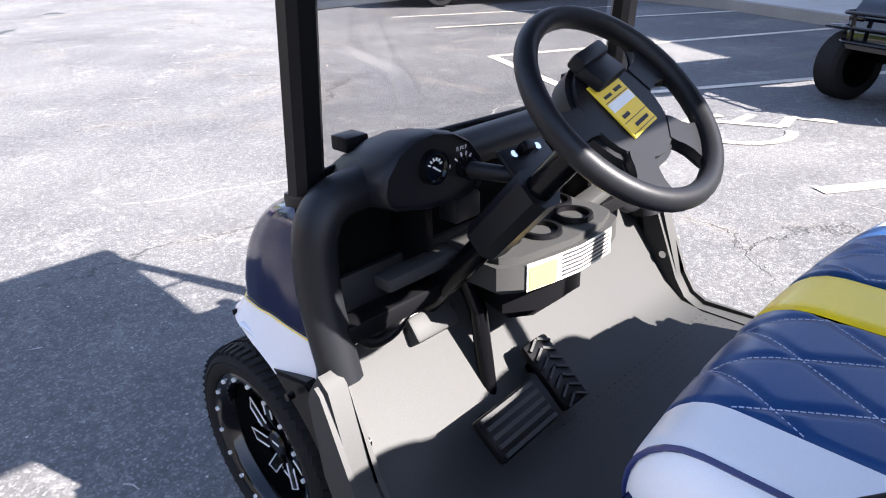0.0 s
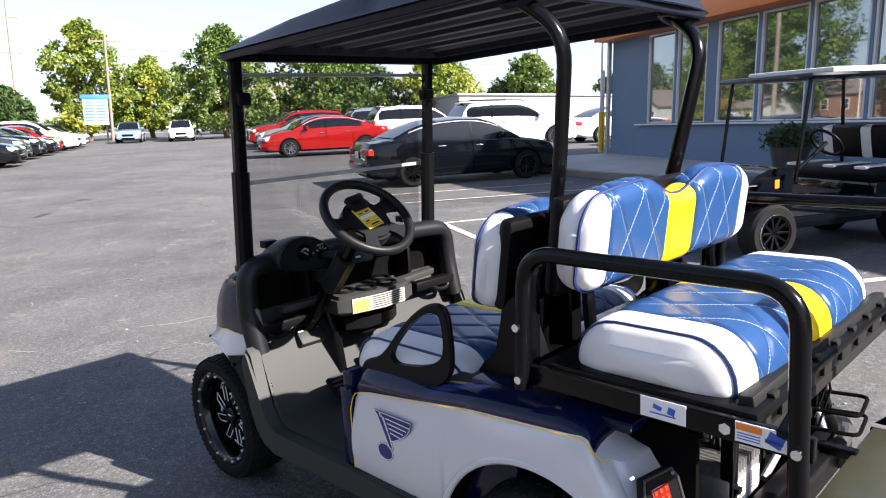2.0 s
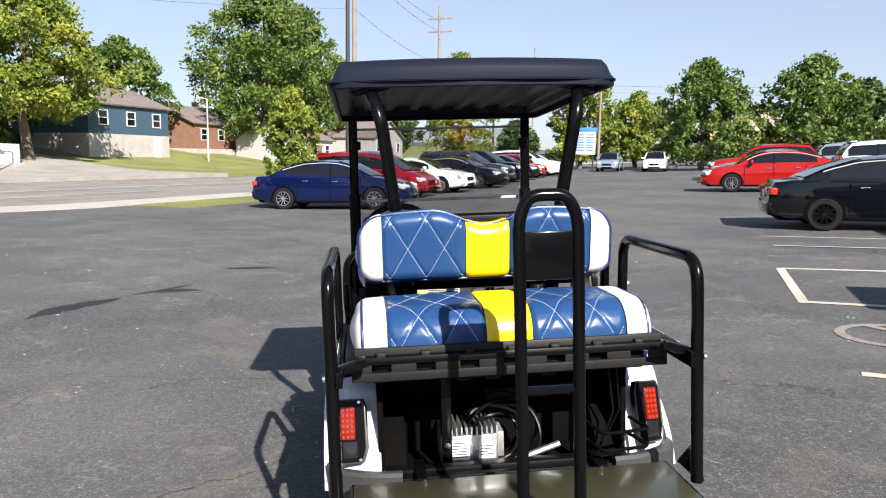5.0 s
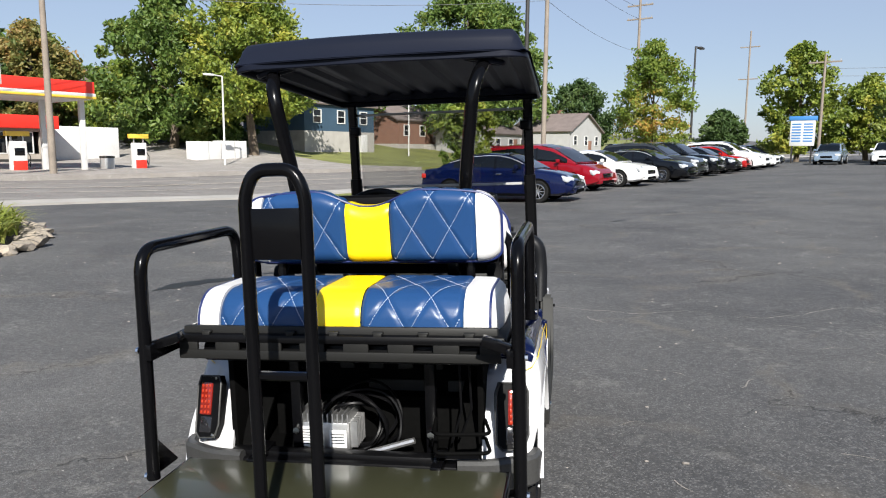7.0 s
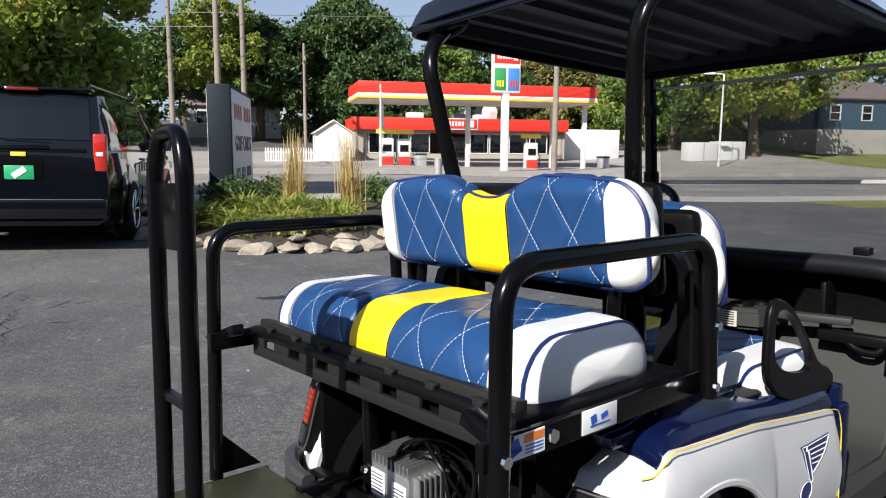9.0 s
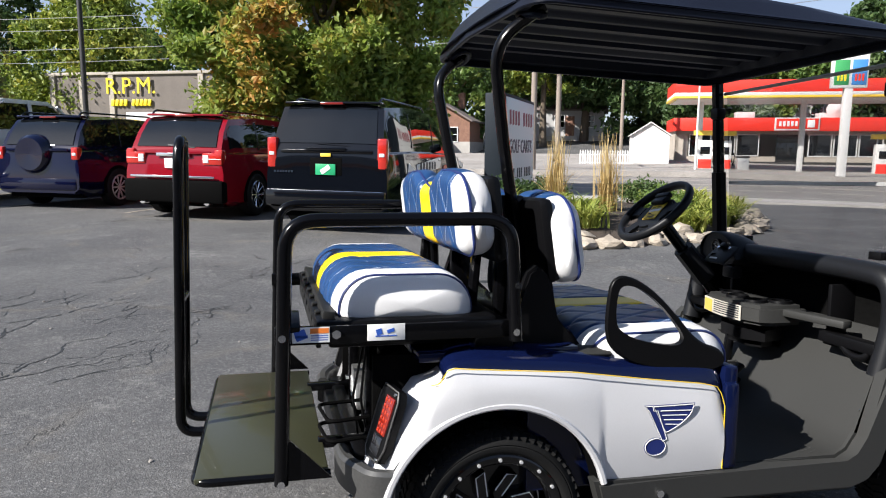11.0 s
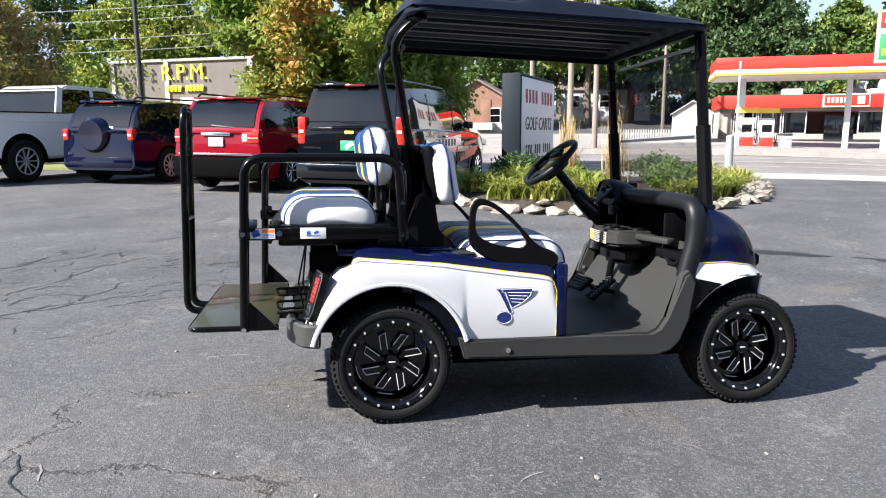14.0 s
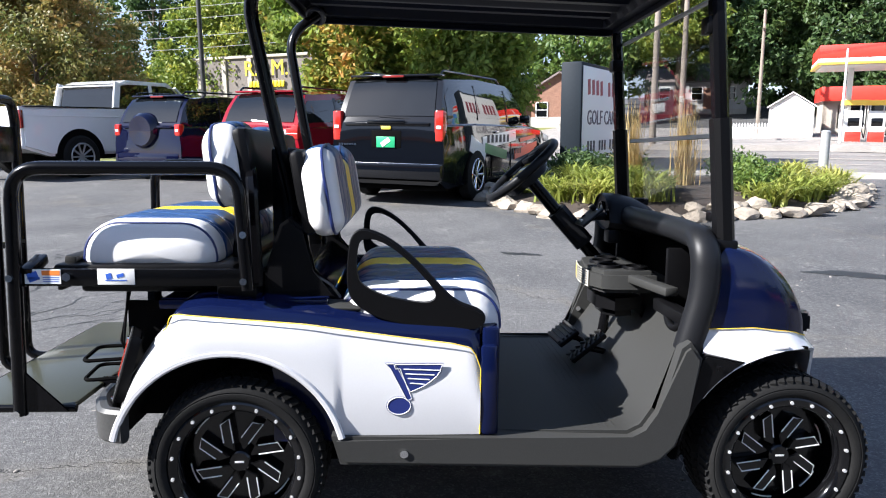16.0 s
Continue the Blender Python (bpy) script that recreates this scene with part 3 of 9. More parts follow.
def note_emblem(side):
    """A winged emblem as plain shapes: a stem with a round foot and four bars of a wing, edged in white."""
    x = side * 0.6075
    k = 1 if side > 0 else -1
    oy, oz = 0.508, 0.53 if side > 0 else 0.55
    f = (lambda p, s=1.0: (oy + k * p[0] * s, oz + p[1] * s)) if side > 0 else (lambda p, s=1.0: (oy - p[0] * s, oz + p[1] * s))
    if side < 0:
        f = lambda p, s=1.0: (oy + 0.02 - p[0] * s, oz + p[1] * s)  # noqa: E731
    wing = [(-0.035, 0.058), (0.10, 0.058), (0.094, 0.036), (0.082, 0.020), (0.066, 0.006), (0.045, -0.008), (0.02, -0.02), (0.008, -0.024), (-0.002, -0.006)]
    stem = [(-0.064, 0.06), (-0.040, 0.06), (-0.036, 0.045), (-0.022, 0.045), (0.012, -0.045), (-0.002, -0.05), (-0.05, 0.045)]
    foot = [(-0.025 + 0.034 * math.cos(a), -0.067 + 0.026 * math.sin(a)) for a in np.linspace(0, 2 * math.pi, 25)[:-1]]
    em = part("emblem", plate([f(p) for p in foot], x - 0.001, x + side * 0.0025), LOGO_BLUE, cart, "navy winged emblem with white edges")
    for shape in (wing, stem):
        part("emblem_shape", plate([f(p) for p in shape], x - 0.001, x + side * 0.003), LOGO_BLUE, em)
    bm = bmesh.new()
    for shape, lift in ((wing, 0.0035), (foot, 0.003), (stem, 0.0035)):
        for grow, w in ((1.0, 0.0022),):
            sweep(bm, [(x + side * lift, *f(p)) for p in shape], square(w), closed=True)
    for i in range(4):
        z = 0.044 - i * 0.014
        sweep(bm, [(x + side * 0.0035, *f((-0.012 + i * 0.006, z))), (x + side * 0.0035, *f((0.092 - i * 0.014, z - 0.004)))], square(0.0028))
    part("emblem_edge", bm, LABEL_WHITE, em, "white emblem edge lines")
    ring = bmesh.new()
    for shape in (wing, foot, stem):
        c = Vector((sum(p[0] for p in shape) / len(shape), sum(p[1] for p in shape) / len(shape)))
        big = [tuple(c + (Vector(p) - c) * 1.07) for p in shape]
        sweep(ring, [(x + side * 0.0015, *f(p)) for p in big], square(0.002), closed=True)
    part("emblem_outline", ring, LOGO_BLUE, em)


for s in (1, -1):
    q = part("rear_quarter_panel", quarter(s), WHITE_PAINT, cart, "glossy white body side with wheel arch")
    part("shoulder_panel", shoulder(s), NAVY_PAINT, cart, "glossy navy body shoulder")
    pts = [(s * (x + 0.003), y + 0.13 * smooth_step((-y - 0.12) / 0.24), lerp_path(LINE, y) + 0.002) for x, y in plan_points(80) if x > 0.56]
    pts = [(s * 0.604, 0.722, 0.372), (s * 0.604, 0.722, 0.5)] + pts
    part("pinstripe", sweep(bmesh.new(), pts, square(0.0028)), YELLOW_LINE, cart, "thin yellow pinstripe")
    lip = [(s * 0.612, -0.012 + 0.338 * math.cos(a), 0.285 + 0.338 * math.sin(a)) for a in np.linspace(radians(14), radians(166), 36)]
    part("arch_lip", sweep(bmesh.new(), lip, square(0.02)), WHITE_PAINT, q)
    note_emblem(s)
    well = bmesh.new()
    arcs = [[(s * xx, -0.012 + 0.34 * math.cos(a), 0.285 + 0.34 * math.sin(a)) for a in np.linspace(radians(12), radians(168), 24)] for xx in (0.59, 0.34)]
    well.free()
    part("wheel_well", skin(arcs, thick=0.01), DARK_FRAME, cart, "black plastic wheel well")
    box_bm = box(bmesh.new(), (s * 0.592, 0.748, 0.505), (0.03, 0.05, 0.275), bevel=0.012)
    part("seat_box_corner", box_bm, NAVY_PAINT, cart)
    # Tail light in its black bezel, on the slanted rear corner.
    bez = [(-0.040, 0.105), (0.036, 0.105), (0.046, 0.08), (0.048, -0.06), (0.034, -0.105), (-0.03, -0.11), (-0.046, -0.09), (-0.050, 0.07)]
    lamp = part("tail_light", plate(bez, -0.02, 0.012, "y", 0.006), BLACK_PLASTIC, cart, "tail light with a red lens in a black bezel")
    lamp.matrix_local = Matrix.Translation((s * 0.520, -0.318, 0.562)) @ Matrix.Rotation(radians(-17), 4, "X") @ Matrix.Rotation(radians(s * 17), 4, "Z") @ Matrix.Diagonal((1.12, 1, 1.0, 1))
    part("bezel_trim", tube([(px * 0.97, -0.019, pz * 0.985) for px, pz in bez], 0.0032, 6, True), SILVER_PLASTIC, lamp, "grey trim round the bezel")
    part("lens", box(bmesh.new(), (s * 0.009, -0.0185, 0.026), (0.047, 0.012, 0.112), bevel=0.005), TAIL_RED, lamp, "red tail lens")
    part("smoked_lens", box(bmesh.new(), (s * 0.004, -0.0185, -0.062), (0.048, 0.012, 0.056), bevel=0.005), SMOKED_LENS, lamp, "dark smoked lower lens")
    for i in range(6):
        for k in (-0.014, 0.0, 0.014):
            part("lens_bead", box(bmesh.new(), (s * 0.009 + k, -0.0245, 0.070 - 0.018 * i), (0.008, 0.003, 0.010), bevel=0.0014), AMBER_RED, lamp)
    for dz in (0.095, -0.095):
        part("screw", cyl(bmesh.new(), (0.03, -0.02, dz), (0.03, -0.027, dz), 0.005, seg=8), CHROME, lamp)
    # White top of the rear corner, turned inwards.
    cap = []
    for x, y in plan_points(110):
        if y > -0.2:
            continue
        lean = 0.13 * smooth_step((-y - 0.12) / 0.24)
        hi = lerp_path(LINE, y)
        n = Vector((1, 0)) if y > -0.15 else Vector((x - 0.44, y + 0.16)).normalized()
        a = Vector((x - n.x * 0.012, y - n.y * 0.012 + lean, hi))
        b = Vector((0.425, min(-0.08, y + lean + 0.03), hi + 0.012))
        cap.append([(s * p.x, p.y, p.z + 0.006 * math.sin(math.pi * k)) for k in np.linspace(0, 1, 5) for p in (a.lerp(b, k),)])
    part("corner_cap", skin(cap, thick=0.01), WHITE_PAINT, q)
    # Silver-dark bumper end.
    bend = rounded([(s * 0.60, -0.31, 0.405), (s * 0.585, -0.37, 0.405), (s * 0.46, -0.43, 0.405), (s * 0.36, -0.435, 0.405)], 0.05)
    part("bumper_end", sweep(bmesh.new(), bend, square(0.04, 0.10)), SILVER_PLASTIC, cart, "silver-grey rear bumper end")
    # Rocker panel, sill and the moulded upright towards the cowl.
    rocker = [(0.285, 0.372), (0.31, 0.285), (1.20, 0.262), (1.27, 0.285), (1.315, 0.33), (1.345, 0.43), (1.382, 0.60), (1.345, 0.652), (1.318, 0.63), (1.262, 0.43), (1.225, 0.375), (1.18, 0.352), (0.75, 0.366)]
    part("rocker_panel", plate(rocker, s * 0.555, s * 0.622, "x", 0.012), GREY_PLASTIC, cart, "dark grey moulded rocker panel and front upright")
    for by, bz in ((0.498, 0.321),):
        part("rocker_bolt", cyl(bmesh.new(), (s * 0.62, by, bz), (s * 0.628, by, bz), 0.012, seg=12), CHROME, cart)
    part("flange_screw", cyl(bmesh.new(), (s * 0.553, 1.295, 0.498), (s * 0.548, 1.295, 0.498), 0.011, seg=12), CHROME, cart)
    part("fender_screw", cyl(bmesh.new(), (s * 0.615, 1.43, 0.575), (s * 0.63, 1.43, 0.575), 0.008, seg=10), BLACK_STEEL, cart)
    well = [[(s * xx, 1.68 + 0.36 * math.cos(a), 0.267 + 0.36 * math.sin(a)) for a in np.linspace(radians(82), radians(180), 22)] for xx in (0.565, 0.30)]
    part("wheel_well", skin(well, thick=0.01), DARK_FRAME, cart)
    wing = [(1.40, 0.61), (1.382, 0.60), (1.345, 0.43), (1.32, 0.34), (1.335, 0.30)] + [(1.68 + 0.358 * math.cos(a), 0.267 + 0.358 * math.sin(a)) for a in np.linspace(radians(178), radians(117), 9)]
    part("front_wing_lower", plate(wing, s * 0.56, s * 0.607, "x", 0.006), BLACK_PLASTIC, cart, "black lower wing behind the front wheel")

# Seat box, deck and chassis.
part("seat_box", boxes(((0, 0.755, 0.52), (1.17, 0.05, 0.34)), ((0, 0.42, 0.50), (1.06, 0.64, 0.36)), bevel=0.01), NAVY_PAINT, cart, "navy seat box")
part("deck", boxes(((0, 0.02, 0.745), (1.03, 0.50, 0.03)), ((0, 0.10, 0.60), (0.9, 0.1, 0.3)), bevel=0.008), NAVY_PAINT, cart, "navy deck behind the front seat")
for k in (1, -1):
    part("deck_insert", boxes(((k * 0.50, 0.24, 0.742), (0.05, 0.26, 0.012), (0, k * 22, k * -6)), bevel=0.004), GREY_PLASTIC, cart, "grey plastic deck insert")
for name, item in (("chassis", ((0, 0.74, 0.25), (0.78, 1.90, 0.10))), ("axle", ((0, 0.0, 0.27), (0.8, 0.08, 0.08))), ("axle", ((0, 1.68, 0.27), (0.8, 0.07, 0.07))), ("battery_box", ((0, 0.1, 0.42), (0.72, 0.5, 0.28)))):
    part(name, boxes(item, bevel=0.01), DARK_FRAME, cart)
for item in (((0, -0.07, 0.58), (0.86, 0.02, 0.34)), ((0.425, -0.2, 0.56), (0.02, 0.3, 0.36)), ((-0.425, -0.2, 0.56), (0.02, 0.3, 0.36)), ((0, -0.2, 0.395), (0.86, 0.3, 0.02))):
    part("rear_bay_wall", boxes(item, bevel=0.003), DARK_FRAME, cart, "dark wall of the rear bay")
part("rear_bumper", boxes(((0, -0.41, 0.385), (0.80, 0.05, 0.09)), ((0, -0.38, 0.43), (0.84, 0.05, 0.03)), bevel=0.01), BLACK_PLASTIC, cart, "black rear bumper")
vent = (*[((-0.1 + 0.11 * i, -0.083, 0.66), (0.055, 0.012, 0.04)) for i in range(4)], ((0.1, -0.085, 0.53), (0.24, 0.01, 0.14)), ((0.31, -0.085, 0.53), (0.07, 0.01, 0.14)))
for item in vent:
    part("bay_plate", boxes(item, bevel=0.003), GREY_PLASTIC, cart, "grey plate in the rear bay")

# Floor, toe board and pedals.
floor = [[(x, y, z) for x in np.linspace(-0.565, 0.565, 9)] for y, z in ((0.74, 0.348), (1.16, 0.345), (1.23, 0.36), (1.29, 0.41), (1.40, 0.56), (1.47, 0.70), (1.475, 0.75))]
part("floor_pan", skin(floor, thick=0.015), GREY_PLASTIC, cart, "grey moulded floor and toe board")
mat_bm = bmesh.new()
box(mat_bm, (0, 0.98, 0.352), (1.08, 0.40, 0.008), bevel=0.003)
for i in range(46):
    for j in range(16):
        bmesh.ops.create_cone(mat_bm, cap_ends=True, segments=6, radius1=0.005, radius2=0.003, depth=0.006, matrix=pose(-0.52 + i * 0.0231 + (0.0115 if j % 2 else 0), 0.80 + j * 0.0235, 0.358))
part("floor_mat", mat_bm, GREY_PLASTIC, cart, "dimpled grey rubber floor mat", smooth=False)


def pedal(name, c, s, rot, ribs, label, vee=False):
    p = part(name, box(bmesh.new(), (0, 0, 0), s, bevel=0.008), BLACK_PLASTIC, cart, label)
    p.matrix_local = pose(*c, *rot)
    bm = bmesh.new()
    for i in range(ribs):
        y = -s[1] / 2 + s[1] * (i + 0.5) / ribs
        if vee:
            for k in (-1, 1):
                box(bm, (k * s[0] * 0.22, y, s[2] / 2 + 0.003), (s[0] * 0.45, 0.006, 0.008), (0, 0, -k * 28))
        else:
            box(bm, (0, y, s[2] / 2 + 0.003), (s[0] * 0.9, 0.009, 0.008))
    part("pedal_rib", bm, GREY_PLASTIC, p, smooth=False)
    part("pedal_arm", tube(rounded([(0, 0, -0.01), (0, 0.05, -0.07), (0, 0.02, -0.15)], 0.03), 0.012), BLACK_STEEL, p)
    return p


pedal("brake_pedal", (-0.268, 1.165, 0.452), (0.19, 0.10, 0.022), (38, 0, 3), 5, "wide black ribbed brake pedal")
pedal("accelerator_pedal", (-0.075, 1.215, 0.450), (0.085, 0.17, 0.022), (40, 0, 0), 7, "black accelerator pedal with chevron ribs", True)
part("steering_base", tube([(-0.20, 1.30, 0.42), (-0.20, 1.33, 0.62), (-0.22, 1.36, 0.72)], 0.02), BLACK_STEEL, cart, "black lower steering shaft")

# Front body: white lower band, navy hood, black cowl frame.
NOSE = [(0.572, 1.395), (0.572, 1.5), (0.566, 1.60), (0.55, 1.68), (0.515, 1.74), (0.44, 1.785), (0.32, 1.825), (0.16, 1.845), (0.0, 1.85)]


def nose_points(n):
    pts = NOSE + [(-x, y) for x, y in NOSE[-2::-1]]
    seg = [0.0]
    for a, b in zip(pts, pts[1:]):
        seg.append(seg[-1] + math.hypot(b[0] - a[0], b[1] - a[1]))
    return [(float(np.interp(d, seg, [p[0] for p in pts])), float(np.interp(d, seg, [p[1] for p in pts]))) for d in np.linspace(0, seg[-1], n)]


def seam(y):
    return lerp_path([(1.39, 0.682), (1.55, 0.685), (1.68, 0.668), (1.76, 0.64), (1.85, 0.60)], y)


band, hood = [], []
for x, y in nose_points(91):
    r = 0.352
    low = max(0.40, 0.267 + math.sqrt(r * r - (y - 1.68) ** 2) if abs(y - 1.68) < r else 0.40)
    if abs(x) < 0.5:
        low = 0.40 + 0.20 * smooth_step((abs(x) - 0.36) / 0.1)
    low = min(low, seam(y) - 0.03)
    n = Vector((x * 0.8, max(0, y - 1.5))).normalized()
    band.append([(x + n.x * (0.03 * (1 - t)), y + n.y * (0.04 * (1 - t)), low + (seam(y) - low) * t) for t in np.linspace(0, 1, 8)])
    tx, ty, tz = x * 0.93, 1.475 + 0.02 * (1 - (x / 0.575) ** 2), 0.925 + 0.015 * (1 - (x / 0.575) ** 2)
    col = []
    for t in np.linspace(0, 1, 12):
        a = t * math.pi / 2
        k = 1 - (1 - t) ** 1.5
        col.append((x + (tx - x) * t ** 2, y + (ty - y) * (1 - math.cos(a)) ** 0.85, seam(y) + (tz - seam(y)) * math.sin(a) ** 0.9))
    hood.append(col)
part("front_fender", skin(band, thick=0.012), WHITE_PAINT, cart, "glossy white front fender band")
part("hood", skin(hood, thick=0.012), NAVY_PAINT, cart, "glossy navy hood")
part("pinstripe", sweep(bmesh.new(), [(x * 1.006, y + 0.003, seam(y)) for x, y in nose_points(60)], square(0.0025)), YELLOW_LINE, cart)
for s in (1, -1):
    lamp = part("headlight", plate([(-0.07, 0.03), (0.07, 0.045), (0.085, -0.01), (-0.05, -0.035)], -0.03, 0.02, "y", 0.008), BLACK_PLASTIC, cart, "black headlight")
    lamp.matrix_local = pose(s * 0.40, 1.80, 0.66, 0, 0, -s * 28)
    lip = [(s * 0.585, 1.68 + 0.362 * math.cos(a), 0.267 + 0.362 * math.sin(a)) for a in np.linspace(radians(94), radians(118), 10)]
    part("fender_edge", sweep(bmesh.new(), lip, square(0.012, 0.010)), WHITE_PAINT, cart)

frame_path = rounded([(-0.548, 1.36, 0.61), (-0.553, 1.405, 0.80), (-0.54, 1.40, 0.945), (-0.36, 1.41, 0.955), (0.36, 1.41, 0.955), (0.54, 1.40, 0.945), (0.553, 1.405, 0.80), (0.548, 1.36, 0.61)], 0.10, 7)
part("cowl_frame", sweep(bmesh.new(), frame_path, [(0.045 * math.cos(a), 0.04 * math.sin(a)) for a in np.linspace(0, 2 * math.pi, 14)[:-1]]), DASH_PLASTIC, cart, "black moulded cowl frame")
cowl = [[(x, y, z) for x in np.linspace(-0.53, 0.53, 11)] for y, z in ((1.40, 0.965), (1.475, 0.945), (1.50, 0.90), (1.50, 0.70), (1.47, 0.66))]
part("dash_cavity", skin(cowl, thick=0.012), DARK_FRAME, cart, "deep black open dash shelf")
for s in (1, -1):
    shelf = (((s * 0.41, 1.43, 0.675), (0.25, 0.14, 0.015)), ((s * 0.41, 1.365, 0.70), (0.25, 0.05, 0.04)), ((s * 0.285, 1.44, 0.78), (0.02, 0.12, 0.22)))
    for item in shelf:
        part("dash_shelf", boxes(item, bevel=0.006), BLACK_PLASTIC, cart, "black dash shelf")
    part("tie_loop", tube(rounded([(s * 0.51, 1.36, 0.70), (s * 0.49, 1.345, 0.66), (s * 0.42, 1.345, 0.66), (s * 0.36, 1.36, 0.71)], 0.04), 0.012), BLACK_PLASTIC, cart)
    shade = plate([(-0.07, 0), (0.07, 0), (0.06, 0.05), (-0.06, 0.05)], -0.015, 0.015, "y", 0.004)
    br = part("column_bracket", shade, BLACK_PLASTIC, cart, "black bracket below the dash")
    br.matrix_local = pose(-0.28 if s < 0 else -0.05, 1.40, 0.60 if s < 0 else 0.585, -40, 0, 0)
casting = part("column_foot", box(bmesh.new(), (0, 0, 0), (0.125, 0.075, 0.06), bevel=0.008), GREY_PLASTIC, cart, "rough cast column foot")
casting.matrix_local = pose(-0.285, 1.408, 0.592, -38, 0, 0)
part("foot_plate_metal", box(bmesh.new(), (0, -0.002, 0.032), (0.105, 0.055, 0.006), bevel=0.002), ALUMINIUM, casting, "bare aluminium plate")
# Instrument pod: an oval face sunk in a thick lip, blending back into the cowl.
POD = [(-0.447, 0.955), (-0.440, 0.985), (-0.41, 1.019), (-0.366, 1.038), (-0.321, 1.042), (-0.27, 1.030), (-0.228, 1.006), (-0.198, 0.97), (-0.184, 0.93), (-0.20, 0.908), (-0.264, 0.893), (-0.34, 0.900), (-0.419, 0.918), (-0.440, 0.932)]
mid = Vector((-0.315, 0.962))


def pod_ring(grow, y, dz=0.0):
    return [(mid.x + (p[0] - mid.x) * grow, y, mid.y + (p[1] - mid.y) * grow + dz) for p in POD]


pod_bm = skin([pod_ring(0.93, 1.336), pod_ring(0.94, 1.326), pod_ring(0.97, 1.319), pod_ring(1.0, 1.323), pod_ring(1.02, 1.34), pod_ring(1.03, 1.39, -0.006), pod_ring(1.02, 1.45, -0.02), pod_ring(0.95, 1.52, -0.05)], closed=True)
pod = part("instrument_pod", pod_bm, DASH_PLASTIC, cart, "black dash pod with round gauge and key switch")
part("pod_face", plate([(p[0], p[2]) for p in pod_ring(0.945, 0)], 1.330, 1.345, "y"), DASH_PLASTIC, pod)
part("gauge", revolve([(1.322, 0.0), (1.322, 0.024), (1.316, 0.027), (1.316, 0.032), (1.332, 0.034)], 28, "y"), RIM_BLACK, pod, "round black battery gauge").matrix_local = pose(-0.322, 0.0, 0.976)
for a in np.linspace(0.4, 2.7, 6):
    part("gauge_mark", boxes(((-0.322 + 0.016 * math.cos(a), 1.3205, 0.976 + 0.016 * math.sin(a)), (0.003, 0.002, 0.006), (0, 90 - math.degrees(a), 0))), LABEL_WHITE, pod)
part("gauge_needle", boxes(((-0.318, 1.3205, 0.972), (0.022, 0.002, 0.003), (0, 35, 0))), LABEL_WHITE, pod)
part("key_switch", cyl(bmesh.new(), (-0.238, 1.335, 0.955), (-0.238, 1.31, 0.955), 0.022, seg=18), RIM_BLACK, pod)
for a in (0.3, 0.8, 1.3, 1.8, 2.4):
    part("switch_mark", boxes(((-0.238 + 0.027 * math.cos(a), 1.3285, 0.955 + 0.027 * math.sin(a)), (0.0025, 0.002, 0.008), (0, 90 - math.degrees(a), 0))), LABEL_WHITE, pod)
part("direction_lever", tube([(-0.238, 1.325, 0.953), (-0.225, 1.27, 0.953), (-0.185, 1.215, 0.945)], 0.0165, 12), DASH_PLASTIC, pod, "black lever")


def lettering(name, body, size, mat, parent, m, label=""):
    c = bpy.data.curves.new(name, "FONT")
    c.body, c.size, c.align_x, c.align_y, c.extrude = body, size, "CENTER", "CENTER", size * 0.02
    c.resolution_u = 2
    ob = new(name + "_source", c)
    me = bpy.data.meshes.new_from_object(ob.evaluated_get(bpy.context.evaluated_depsgraph_get()))
    bpy.data.objects.remove(ob)
    bpy.data.curves.remove(c)
    me.materials.clear()
    me.materials.append(mat)
    ob = new(name, me)
    ob.parent = parent
    ob.matrix_local = m
    if label:
        ob["label"] = label
    return ob


lettering("switch_letters", "OFF", 0.011, LABEL_WHITE, pod, pose(-0.282, 1.3285, 0.964, 90, 0, 0), "white printed letters")
lettering("switch_letters", "R N F", 0.012, LABEL_WHITE, pod, pose(-0.243, 1.3285, 0.994, 90, 0, 0), "white printed letters")
part("key_panel", box(bmesh.new(), (-0.235, 1.345, 0.872), (0.075, 0.05, 0.055), bevel=0.008), DASH_PLASTIC, cart, "black panel below the pod")
part("ledge_seal", tube(rounded([(-0.47, 1.50, 0.955), (-0.30, 1.515, 0.965), (-0.2, 1.52, 0.965), (0.48, 1.50, 0.955)], 0.05), 0.010), BLACK_PLASTIC, cart, "black rubber windshield seal")

# Steering column and wheel.
axis_dir = Vector((0, -0.67, 0.745)).normalized()
hub = Vector((-0.272, 0.972, 1.135))
part("steering_column", sweep(bmesh.new(), [(-0.28, 1.40, 0.65), tuple(hub - axis_dir * 0.06)], circle(0.026, 14)), BLACK_STEEL, cart, "black steering column")
part("column_shroud", sweep(bmesh.new(), [tuple(hub - axis_dir * 0.40), tuple(hub - axis_dir * 0.22)], square(0.075, 0.08)), DASH_PLASTIC, cart, "black column shroud")
mount = part("switch_plate", box(bmesh.new(), (0, 0, 0), (0.135, 0.105, 0.012), bevel=0.006), DASH_PLASTIC, cart, "black switch plate with screws on the column")
mount.matrix_local = pose(-0.152, 1.225, 0.957, 42, 0, 0)
for dx in (-0.04, 0.03):
    part("screw", cyl(bmesh.new(), (dx, 0.032, 0.005), (dx, 0.032, 0.012), 0.008, seg=10), CHROME, mount)
part("toggle", box(bmesh.new(), (-0.005, 0.035, 0.016), (0.03, 0.022, 0.022), bevel=0.004), BLACK_PLASTIC, mount)
part("badge", boxes(((-0.015, -0.03, 0.0072), (0.045, 0.008, 0.002))), LABEL_WHITE, mount)
